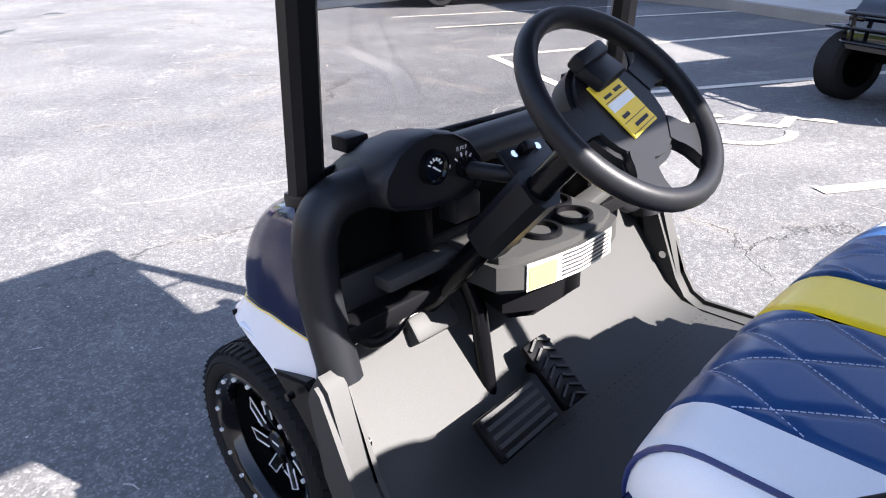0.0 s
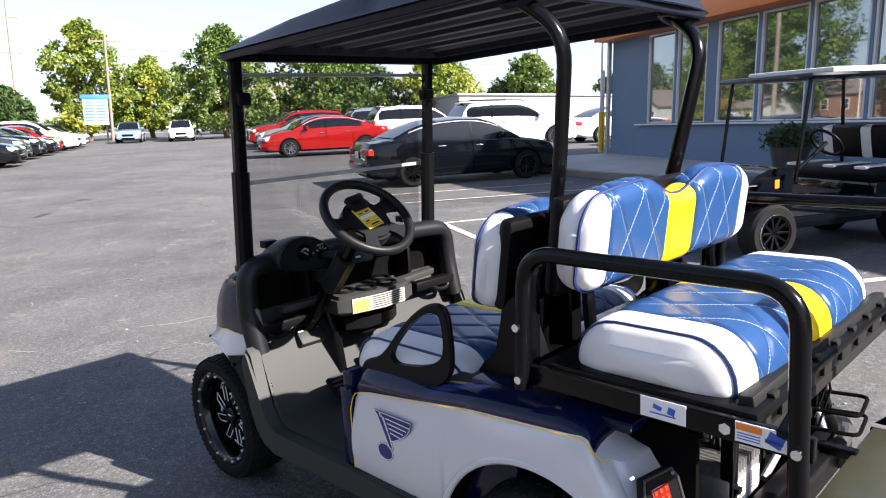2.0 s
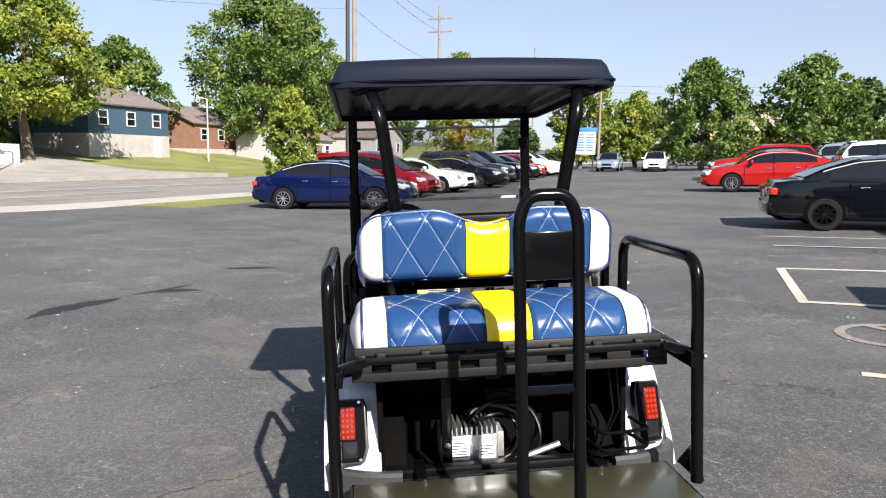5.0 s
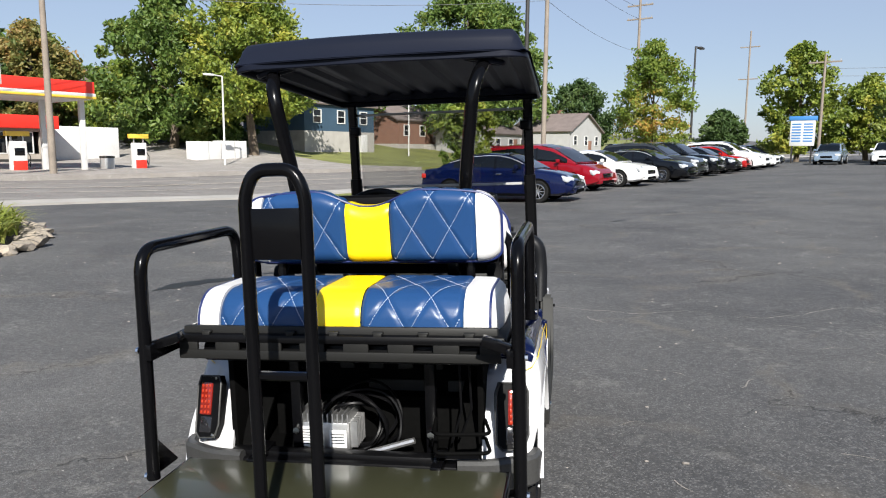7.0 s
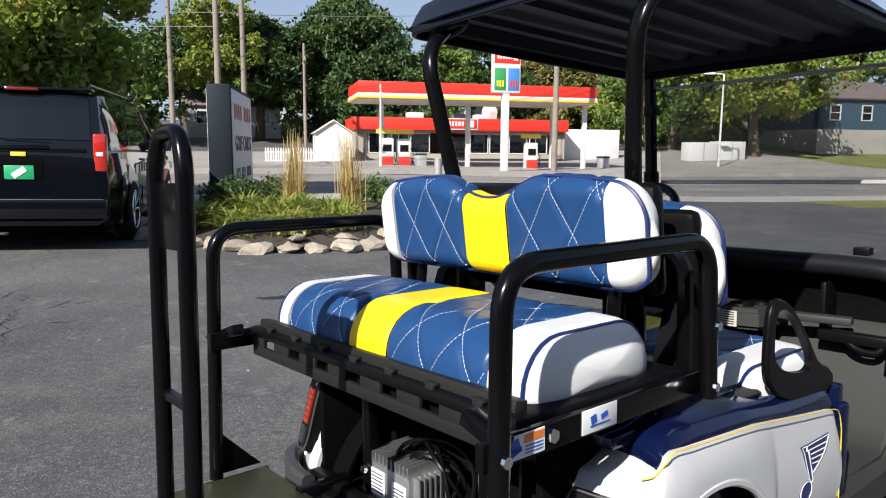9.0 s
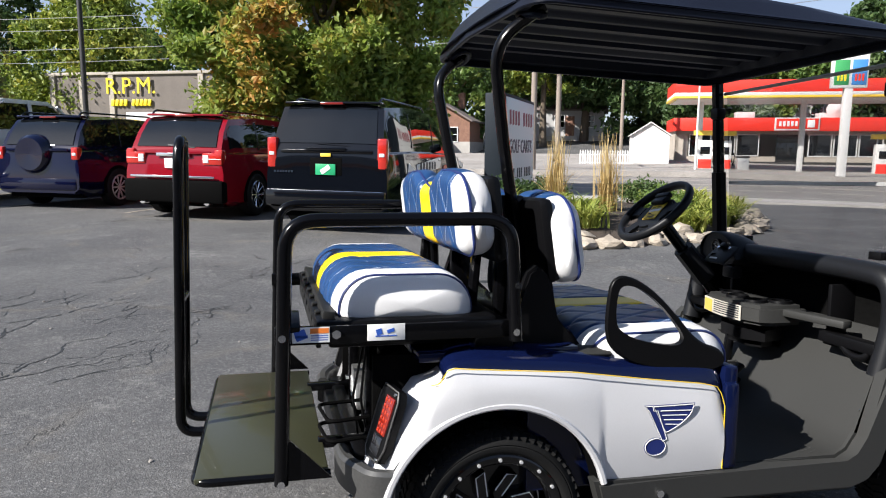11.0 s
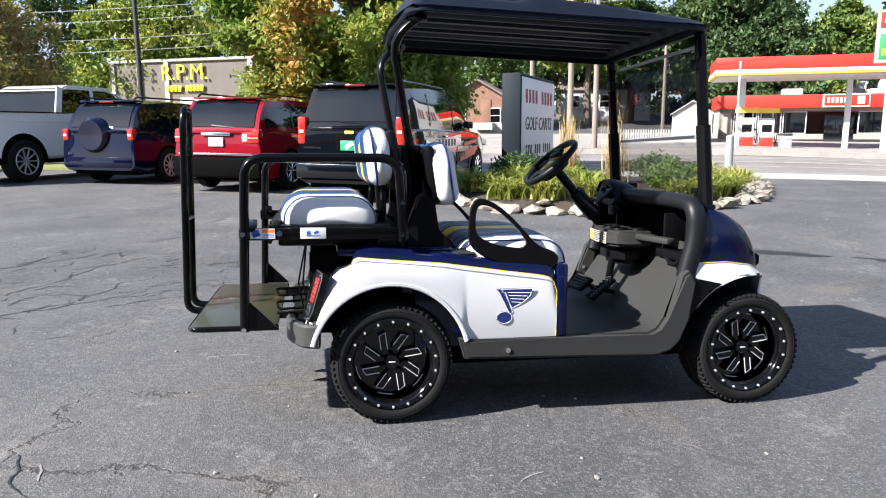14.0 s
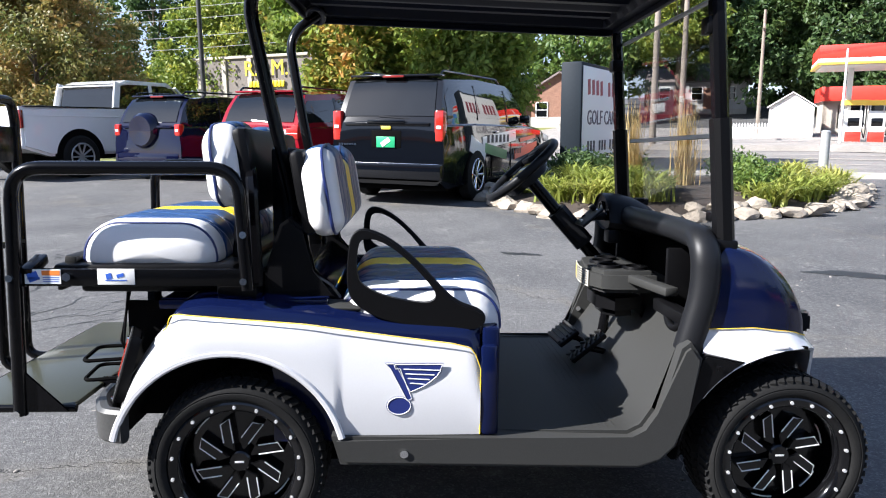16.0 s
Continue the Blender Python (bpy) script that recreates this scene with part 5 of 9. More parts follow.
# Rear flip seat frame, guards, foot plate and grab bar.
for s in (1, -1):
    x = s * 0.567
    path = rounded([(x, -0.616, 0.43), (x, -0.60, 1.145), (x, 0.025, 1.15), (x, 0.045, 0.80)], 0.085, 8)
    g = part("side_guard", sweep(bmesh.new(), path, circle(0.0195, 12)), BLACK_STEEL, cart, "black steel side guard rail")
    for y, z in ((0.040, 0.962), (0.038, 0.828), (-0.611, 0.836), (-0.617, 0.439)):
        part("bolt", cyl(bmesh.new(), (x + s * 0.018, y, z), (x + s * 0.026, y, z), 0.0105, seg=8), CHROME, g, "bright hex bolt")
    inner = rounded([(s * 0.50, 0.06, 0.80), (s * 0.50, 0.05, 1.10), (s * 0.42, 0.03, 1.14)], 0.07, 6)
    part("inner_rail", sweep(bmesh.new(), inner, square(0.032)), BLACK_STEEL, cart)
    arm = part("side_arm", box(bmesh.new(), (s * 0.545, -0.29, 0.833), (0.02, 0.68, 0.05), bevel=0.003), BLACK_STEEL, cart, "black flat steel side arm")
    part("bolt", cyl(bmesh.new(), (s * 0.555, -0.467, 0.836), (s * 0.565, -0.467, 0.836), 0.013, seg=6), CHROME, arm)
    part("warning_sticker", box(bmesh.new(), (s * 0.5562, -0.535, 0.836), (0.002, 0.10, 0.042)), LABEL_WHITE, arm, "white and orange warning sticker")
    part("sticker_band", box(bmesh.new(), (s * 0.5575, -0.512, 0.847), (0.001, 0.05, 0.014)), LABEL_ORANGE, arm)
    part("sticker_print", boxes(*[((s * 0.5575, -0.512, 0.834 - 0.006 * i), (0.001, 0.045, 0.002)) for i in range(3)], ((s * 0.5575, -0.562, 0.836), (0.001, 0.03, 0.026), (20, 0, 0)), ((s * 0.5575, -0.56, 0.832), (0.001, 0.034, 0.008))), LABEL_BLUE, arm)
    part("maker_sticker", box(bmesh.new(), (s * 0.5562, -0.33, 0.836), (0.002, 0.105, 0.046), bevel=0.0009), LABEL_WHITE, arm, "white maker sticker with blue shapes")
    part("maker_mark", boxes(((s * 0.5578, -0.35, 0.838), (0.001, 0.016, 0.016), (15, 0, 0)), ((s * 0.5578, -0.318, 0.840), (0.001, 0.02, 0.010), (15, 0, 0)), ((s * 0.5578, -0.33, 0.826), (0.001, 0.06, 0.003))), LABEL_BLUE, arm)
    gus = plate([(-0.60, 0.44), (-0.48, 0.44), (-0.60, 0.56)], x - 0.004, x + 0.004, "x")
    part("gusset", gus, BLACK_STEEL, cart)
    link = boxes(((s * 0.51, -0.58, 0.86), (0.10, 0.035, 0.03), (0, s * 18, 0)), bevel=0.004)
    part("guard_link", link, BLACK_STEEL, cart, "black steel link to the guard")
tub = (((0, -0.26, 0.853), (1.06, 0.52, 0.03)), ((0, -0.22, 0.80), (0.90, 0.52, 0.06)), ((0, 0.0, 0.80), (1.02, 0.12, 0.08)))
for item in tub:
    part("seat_tub", boxes(item, bevel=0.012), BLACK_PLASTIC, cart, "black moulded tub under the rear seat")
slot = bmesh.new()
box(slot, (0, -0.618, 0.882), (1.00, 0.034, 0.036), (-8, 0, 0), bevel=0.005)
box(slot, (0, -0.632, 0.859), (1.02, 0.034, 0.012), bevel=0.003)
box(slot, (0, -0.646, 0.814), (1.02, 0.014, 0.028), bevel=0.003)
posts = [-0.51] + [v for i in range(7) for v in (-0.447 + 0.139 * i, -0.387 + 0.139 * i)] + [0.51]
for a, b in zip(posts[::2], posts[1::2]):
    box(slot, ((a + b) / 2, -0.645, 0.841), (b - a, 0.012, 0.042), bevel=0.003)
part("slotted_rail", slot, RAIL_PLASTIC, cart, "grey slotted plastic rail under the rear seat").location = (0, 0.135, -0.012)
for i in range(7):
    part("rail_hook", boxes(((-0.417 + 0.139 * i, -0.506, 0.874), (0.034, 0.018, 0.008)), ((-0.417 + 0.139 * i, -0.512, 0.867), (0.026, 0.008, 0.014)), bevel=0.003), RAIL_PLASTIC, cart)
fp = part("foot_plate", box(bmesh.new(), (0, -0.665, 0.437), (1.04, 0.36, 0.018), (0, 0, 0), bevel=0.006), CHECKER, cart, "smooth dark olive fold-down foot plate")
part("foot_plate_rim", tube(rounded([(-0.52, -0.48, 0.432), (-0.52, -0.845, 0.432), (0.52, -0.845, 0.432), (0.52, -0.48, 0.432)], 0.05), 0.012), BLACK_STEEL, fp)
for k in (0.3, -0.3):
    part("foot_plate_arm", boxes(((k, -0.42, 0.44), (0.035, 0.16, 0.03)), bevel=0.004), BLACK_STEEL, cart)
for dz in (0.0, -0.06):
    bowp = rounded([(0.44, -0.36, 0.56 + dz), (0.47, -0.48, 0.56 + dz), (0.30, -0.50, 0.56 + dz), (0.28, -0.36, 0.56 + dz)], 0.03)
    part("hinge_wire", tube(bowp, 0.006, 6), DARK_FRAME, cart)
# Grab bar loop.
GX = 0.012
bar = rounded([(GX - 0.075, -0.80, 0.425), (GX - 0.077, -0.925, 0.425), (GX - 0.077, -0.915, 1.31), (GX - 0.05, -0.912, 1.37), (GX + 0.05, -0.912, 1.37), (GX + 0.077, -0.915, 1.31), (GX + 0.077, -0.925, 0.425), (GX + 0.075, -0.80, 0.425)], 0.055, 7)
gb = part("grab_bar", sweep(bmesh.new(), bar, circle(0.0165, 12)), BLACK_STEEL, cart, "black steel grab bar loop over the foot plate")
part("grab_panel", box(bmesh.new(), (GX, -0.915, 1.215), (0.145, 0.012, 0.125), bevel=0.004), BLACK_STEEL, gb, "black plate across the grab bar")
part("grab_rung", sweep(bmesh.new(), [(GX - 0.077, -0.915, 0.862), (GX + 0.077, -0.915, 0.862)], square(0.022)), BLACK_STEEL, gb)
for xx in (-0.2, 0.26):
    part("seat_leg", boxes(((xx, -0.33, 0.62), (0.035, 0.035, 0.42)), bevel=0.004), BLACK_STEEL, cart, "black upright under the rear seat")
    part("bolt", cyl(bmesh.new(), (xx, -0.348, 0.50), (xx, -0.36, 0.50), 0.012, seg=6), CHROME, cart)
part("cross_brace", tube([(0.04, -0.33, 0.42), (0.2, -0.33, 0.47)], 0.011, 8), ALUMINIUM, cart)
# Charger with its coiled cable.
ch = part("charger", box(bmesh.new(), (-0.12, -0.27, 0.475), (0.20, 0.14, 0.10), bevel=0.006), ALUMINIUM, cart, "finned grey battery charger with a white label")
for item in [((-0.20 + 0.0175 * i, -0.27, 0.538), (0.005, 0.14, 0.032)) for i in range(11)] + [((-0.012, -0.32 + 0.0175 * i, 0.48), (0.028, 0.005, 0.09)) for i in range(6)]:
    part("fin", boxes(item), ALUMINIUM, ch, "aluminium cooling fin", smooth=False)
part("charger_label", boxes(((-0.165, -0.342, 0.475), (0.085, 0.002, 0.07))), LABEL_WHITE, ch)
part("charger_label", boxes(((-0.06, -0.342, 0.47), (0.06, 0.002, 0.06))), LABEL_WHITE, ch)
tagged(part("label_print", boxes(*[((-0.165, -0.3435, 0.50 - 0.01 * i), (0.07, 0.001, 0.003)) for i in range(6)], *[((-0.06, -0.3435, 0.485 - 0.01 * i), (0.045, 0.001, 0.003)) for i in range(4)]), LABEL_DARK, ch), kind="stuff")
rnd = random.Random(4)
for i in range(7):
    r, cx, cz, cy = 0.075 + 0.008 * i, -0.01 + rnd.uniform(-0.02, 0.02), 0.50 + rnd.uniform(-0.01, 0.015), -0.25 + rnd.uniform(-0.05, 0.05)
    coil = sweep(bmesh.new(), [(cx + r * 1.15 * math.cos(a), cy + 0.03 * math.sin(a * 2 + i), cz + r * math.sin(a)) for a in np.linspace(0, 2 * math.pi, 33)[:-1]], circle(0.006, 6), True)
    part("cable_coil", coil, BLACK_PLASTIC, cart, "coiled black charger cable")
for path in ([(0.36, -0.36, 0.80), (0.37, -0.40, 0.6), (0.33, -0.38, 0.47)], [(0.39, -0.36, 0.80), (0.40, -0.38, 0.6), (0.36, -0.36, 0.5)]):
    part("hanging_wire", sweep(bmesh.new(), path, circle(0.004, 6)), BLACK_PLASTIC, cart)
# ---- road, kerbs and markings ----
def at_uv(u, v, turn=0.0, lift=0.0):
    x, y = xy(u, v)
    return on_ground(x, y, turn, lift)


TO_SHOP, TO_ROAD, UP_LOT, DOWN_LOT = -116.75, 63.25, -26.75, 153.25

strip("road", -260, 320, -31.5, -17.2, ROAD, "pale sun-bleached road with faint lane wear", "road", 0.02, 4.0)
strip("pavement", -260, 320, -17.2, -15.7, CONCRETE, "pale concrete pavement strip beside the road", "pavement", 0.05, 2.0)
strip("forecourt", -14, 40, -56, -31.5, APRON, "pale concrete filling station forecourt", "forecourt", 0.03, 2.0)
strip("verge_far", 40, 200, -70, -31.5, GRASS, "dry mown grass verge", "grass", 0.03, 2.0)
strip("verge_back", -200, -14, -90, -31.5, GRASS, "dry mown grass verge", "grass", 0.03, 4.0)
strip("verge_near", 14.5, 60, -15.6, -13.6, GRASS, "narrow dry grass strip beside the lot", "grass", 0.03, 1.0)
strip("verge_trees", -40, -4.2, -15.7, -13.2, GRASS, "narrow dry grass strip under the trees", "grass", 0.05, 1.0)
strip("shop_pavement", -20, 15.4, 6.75, 9.3, CONCRETE, "raised concrete pavement in front of the shop", "pavement", 0.15, 0.5)
strip("kerb", -20, 15.4, 6.6, 6.75, KERB, "worn concrete kerb", "kerb", 0.15, 0.5)
bm = bmesh.new()
for v in (-21.0, -24.2, -24.6, -27.8):
    mark(bm, xy(-120, v), xy(160, v), 0.12, 0.045)
tagged(emit("lane_lines", bm, MARKING, smooth=False), "faded painted lane lines on the road", "lane lines", kind="structure")


def painted(name, lines, mat, label, width=0.1):
    bm = bmesh.new()
    for a, b in lines:
        mark(bm, a, b, width)
    return tagged(emit(name, bm, mat, smooth=False), label, "road marking", kind="structure")


painted("bay_lines", [((6.98, 9.81), (11.2, 7.1)), ((5.98, 7.74), (10.4, 5.1)), ((4.78, 5.66), (9.0, 3.55)), ((3.85, 3.75), (6.5, 2.15)), ((4.78, 5.66), (3.81, 3.70)), ((2.79, 1.55), (4.6, 0.3)), ((9.2, 12.6), (12.6, 10.6))], MARKING, "pale painted parking bay lines")
painted("bay_lines_road_side", [(xy(u, -8.6), xy(u, -13.2)) for u in (-2.0, -4.9, -7.8, -10.7, -13.6, -16.5)] + [(xy(u, -8.2), xy(u, -13.0)) for u in (17.4, 20.5, 23.5, 26.6, 30.1, 33.1)] + [(xy(u, 1.0), xy(u, 5.5)) for u in (25.0, 28.1, 31.0)], MARKING_WORN, "worn painted parking bay lines")
bm = bmesh.new()
c0 = Vector((3.70, 2.42))
arc = [c0 + 0.36 * Vector((math.cos(a), math.sin(a))) for a in np.linspace(radians(40), radians(300), 20)]
for p, q in zip(arc, arc[1:]):
    mark(bm, p, q, 0.08)
for p, q in (((3.75, 2.75), (3.95, 2.2)), ((3.95, 2.2), (4.25, 2.25)), ((4.25, 2.25), (4.30, 1.95)), ((3.88, 2.5), (4.15, 2.5))):
    mark(bm, p, q, 0.08)
tagged(emit("bay_symbol", bm, MARKING_WORN, smooth=False), "worn painted wheelchair bay symbol", "road marking", kind="structure")

# Dark oil stains along the worn seam of the lot.
bm = bmesh.new()
rn = random.Random(21)
for a, b, w in (((1.53, 12.18), (2.01, 12.53), 0.13), ((2.88, 14.18), (3.23, 14.19), 0.2), ((-2.84, 5.42), (-2.32, 5.56), 0.16), ((-2.37, 7.03), (-1.56, 7.12), 0.15), ((-3.6, 4.1), (-3.1, 5.1), 0.2), ((-4.75, 1.5), (-4.5, 1.9), 0.12), ((-0.12, 9.62), (0.08, 9.70), 0.08), ((-3.0, 5.2), (-2.5, 5.9), 0.06)):
    a, b = Vector((*a, 0)), Vector((*b, 0))
    d = (b - a).normalized()
    n = Vector((-d.y, d.x, 0))
    row = []
    for k in np.linspace(0, 1, 13):
        half = w * 0.5 * math.sin(math.pi * k) ** 0.7 + 0.002
        off = n * w * 0.25 * math.sin(5 * k + w * 30)
        ends = [a.lerp(b, k) + off + n * half * rn.uniform(0.7, 1.3), a.lerp(b, k) + off - n * half * rn.uniform(0.7, 1.3)]
        row.append([bm.verts.new((p.x, p.y, ground_z(p.x, p.y) + 0.004)) for p in ends])
    for p, q in zip(row, row[1:]):
        bm.faces.new((p[0], p[1], q[1], q[0]))
tagged(emit("oil_stain", bm, OIL, smooth=False), "dark oil stains along the asphalt seam", "oil stains", kind="stuff")

# Cracks that run side by side through the worn stretch behind the cart.
bm = bmesh.new()
rn = random.Random(5)
RUN, SIDE = Vector((-0.87, 0.48, 0)), Vector((0.48, 0.87, 0))


def crack(start, heading, length, width, fork=0.25):
    p, h, left = start.copy(), heading, length
    prev = None
    while left > 0:
        step = rn.uniform(0.02, 0.07)
        h += rn.uniform(-0.55, 0.55) + (heading - h) * 0.35
        q = p + Vector((math.cos(h), math.sin(h), 0)) * step
        n = Vector((-math.sin(h), math.cos(h), 0)) * width * rn.uniform(0.25, 0.75) * min(1.0, 0.25 + left / length * 2)
        pair = [bm.verts.new((e.x, e.y, ground_z(e.x, e.y) + 0.003)) for e in (q - n, q + n)]
        if prev and rn.random() < 0.93:
            bm.faces.new((prev[0], pair[0], pair[1], prev[1]))
        if rn.random() < fork * step * 4:
            crack(q, h + rn.choice((-1, 1)) * rn.uniform(0.5, 1.3), rn.uniform(0.08, 0.35), width * 0.7, 0)
        prev, p, left = pair, q, left - step


HEAD = math.atan2(RUN.y, RUN.x)
for along, across, length, width in ((1.1, -4.72, 1.9, 0.018), (3.1, -4.78, 1.7, 0.014), (-0.8, -3.02, 2.5, 0.016), (0.1, -3.28, 2.2, 0.012), (1.9, -4.15, 1.5, 0.013), (0.9, -3.75, 1.6, 0.011), (2.6, -3.1, 1.9, 0.012), (-0.4, 0.2, 0.9, 0.010)):
    crack(RUN * along + SIDE * across, HEAD, length, width, 0.5)
for _ in range(95):
    crack(RUN * rn.uniform(-0.4, 5.2) + SIDE * rn.uniform(-4.9, -2.3), HEAD + rn.gauss(0, 0.3), rn.uniform(0.12, 0.7), rn.uniform(0.005, 0.011))
for _ in range(26):
    crack(Vector((rn.uniform(-4, 9), rn.uniform(-3, 12), 0)), rn.uniform(-0.6, 1.0), rn.uniform(0.3, 1.5), rn.uniform(0.004, 0.008))
tagged(emit("pavement_crack", bm, OIL, smooth=False), "thin dark winding cracks in worn asphalt", "cracks", kind="stuff")
bm = bmesh.new()
crack(Vector((0.1, 4.3, 0)), -0.25, 2.0, 0.012, 0)
crack(Vector((2.1, 3.7, 0)), 0.15, 1.6, 0.009, 0)
for _ in range(70):
    crack(Vector((rn.uniform(-4, 7), rn.uniform(-2.5, 9), 0)), rn.uniform(-1.5, 1.5), rn.uniform(0.05, 0.35), rn.uniform(0.004, 0.010), 0)
tagged(emit("scuff_mark", bm, SCUFF, smooth=False), "pale scratches and scuffs on the asphalt", "scuff marks", kind="stuff")
bm = bmesh.new()
for _ in range(420):
    x, y, q = rn.uniform(-7, 8), rn.uniform(-4, 12), rn.uniform(0.004, 0.012)
    bmesh.ops.create_icosphere(bm, subdivisions=1, radius=q, matrix=Matrix.Translation((x, y, ground_z(x, y) + q * 0.3)) @ Matrix.Diagonal((rn.uniform(0.8, 1.8), 1, 0.6, 1)))
tagged(emit("loose_gravel", bm, SCUFF, smooth=False), "pale loose stones scattered over the asphalt", "gravel", kind="stuff")

# ---- the shop ----
shop = thing("shop_building", "blue-grey shop with large windows and an orange fascia", "shop", at_uv(0, 9.3, 0, 0))
shop.matrix_world = Matrix.Translation((*xy(0, 9.3), 0)) @ Matrix(((ACROSS.x, ALONG.x, 0, 0), (ACROSS.y, ALONG.y, 0, 0), (0, 0, 1, 0), (0, 0, 0, 1)))
# In here x runs into the building and y along its front.
WIN = [(13.6, 12.55), (12.47, 11.42), (11.10, 9.93), (9.85, 8.67), (8.60, 7.40), (7.33, 6.15), (5.9, 4.8), (3.4, 2.3), (2.1, 1.0)]
bmw = bmesh.new()
box(bmw, (0.1, -2.5, 0.95), (0.2, 35.4, 1.08))
box(bmw, (0.1, -2.5, 3.66), (0.2, 35.4, 0.12))
edges = [15.2] + [e for w in WIN for e in w] + [-20.2]
for hi, lo in zip(edges[::2], edges[1::2]):
    box(bmw, (0.1, (hi + lo) / 2, 2.545), (0.2, hi - lo, 2.13))
box(bmw, (6.0, 15.1, 2.2), (11.8, 0.2, 3.6))
box(bmw, (12.0, -2.5, 2.2), (0.2, 35.4, 3.6))
box(bmw, (6.0, -20.1, 2.2), (11.8, 0.2, 3.6))
part("wall", bmw, SHOP_BLUE, shop, "blue-grey rendered wall", smooth=False)
part("orange_fascia", box(bmesh.new(), (5.9, -2.5, 3.86), (12.7, 35.9, 0.46), bevel=0.02), SHOP_ORANGE, shop, "orange metal fascia band")
part("parapet", box(bmesh.new(), (5.95, -2.5, 4.95), (12.4, 35.7, 1.72), bevel=0.02), material("pale_parapet", (0.42, 0.45, 0.50), 0.7, grain=20, vary=0.08, bump=0.2), shop, "pale grey parapet")
part("ceiling_slab", box(bmesh.new(), (6.0, -2.5, 3.7), (11.6, 35.0, 0.1)), BUILDING_TAN, shop)
for hi, lo in WIN:
    y, w = (hi + lo) / 2, hi - lo
    fr = part("window", boxes(((0.06, y, 1.49), (0.1, w, 0.05)), ((0.06, y, 3.59), (0.1, w, 0.05)), ((0.06, hi - 0.025, 2.54), (0.1, 0.05, 2.10)), ((0.06, lo + 0.025, 2.54), (0.1, 0.05, 2.10)), bevel=0.006), PANEL_WHITE, shop, "white framed shop window")
    part("pane", box(bmesh.new(), (0.07, y, 2.54), (0.012, w - 0.08, 2.05)), SHOP_GLASS, fr, "dark reflecting pane", smooth=False)
part("sill", box(bmesh.new(), (-0.03, 7.0, 1.45), (0.12, 14.0, 0.04), bevel=0.01), PANEL_WHITE, shop)
part("downpipe", boxes(((-0.06, 15.28, 2.8), (0.1, 0.1, 4.6)), bevel=0.02), GALV, shop, "pale corner downpipe")
post = thing("safety_post", "yellow painted steel post beside the shop", "post", at_uv(18.0, 10.7))
part("post_sleeve", cyl(bmesh.new(), (0, 0, 0), (0, 0, 1.25), 0.1, 0.1, 16), POST_YELLOW, post)
part("sign_pole", cyl(bmesh.new(), (0, 0, 1.25), (0, 0, 7.0), 0.07, 0.06, 12), PANEL_WHITE, post, "pale steel pole")


# ---- vehicles ----
def slope_pose(u, v, turn, base, track):
    """A pose that rests four wheels on the ground."""
    x, y = xy(u, v)
    r = Matrix.Rotation(radians(turn), 3, "Z")
    f, s = r @ Vector((0, 1, 0)), r @ Vector((1, 0, 0))
    pf, pb, pl, pr = [Vector((x + d.x, y + d.y, ground_z(x + d.x, y + d.y))) for d in (f * base / 2, -f * base / 2, -s * track / 2, s * track / 2)]
    fy, fx = (pf - pb).normalized(), (pr - pl).normalized()
    fz = fx.cross(fy).normalized()
    fx = fy.cross(fz)
    m = Matrix((fx, fy, fz)).transposed().to_4x4()
    m.translation = (pf + pb + pl + pr) / 4
    return m


PAINTS = {}


def paint(name, colour, metal=0.25):
    if name not in PAINTS:
        PAINTS[name] = material(name + "_car_paint", colour, 0.06, metal=metal, coat=0.45, spec=0.3, grain=400, vary=0.08, bump=0.015, stain=1.0)
    return PAINTS[name]


WHEELS = {}


def car_wheel(parent, x, y, r, w, side, rim_mat):
    key = (round(r, 2), round(w, 2), rim_mat.name)
    if key not in WHEELS:
        prof = [(-w / 2, r * 0.62), (-w / 2, r * 0.9), (-w * 0.36, r), (w * 0.36, r), (w / 2, r * 0.9), (w / 2, r * 0.64)]
        t = part("tyre", revolve(prof, 28), TYRE, None)
        rb = revolve([(-w / 2, r * 0.64), (w * 0.1, r * 0.6), (w * 0.12, 0.0)], 24)
        rb2 = bmesh.new()
        sweep(rb2, [(w * 0.48, r * 0.62 * math.cos(a), r * 0.62 * math.sin(a)) for a in np.linspace(0, 2 * math.pi, 25)[:-1]], square(0.03, 0.03), closed=True)
        for i in range(10):
            a = 2 * math.pi * i / 10
            c, s = math.cos(a), math.sin(a)
            sweep(rb2, [(w * 0.36, r * 0.1 * c, r * 0.1 * s), (w * 0.46, r * 0.62 * c, r * 0.62 * s)], square(0.035, 0.03))
        cyl(rb2, (w * 0.3, 0, 0), (w * 0.42, 0, 0), r * 0.16, r * 0.12, 12)
        b = part("wheel_barrel", rb, DARK_FRAME, None)
        sp = part("rim", rb2, rim_mat, None)
        WHEELS[key] = (t.data, b.data, sp.data)
        for o in (t, b, sp):
            bpy.data.objects.remove(o)
    t, b, sp = WHEELS[key]
    hub = new("wheel", t)
    hub.parent, hub.matrix_local = parent, pose(x, y, r, 0, 0, 0 if side > 0 else 180)
    hub["label"] = "black tyre on a spoked rim"
    for name, me in (("wheel_barrel", b), ("rim", sp)):
        o = new(name, me)
        o.parent = hub


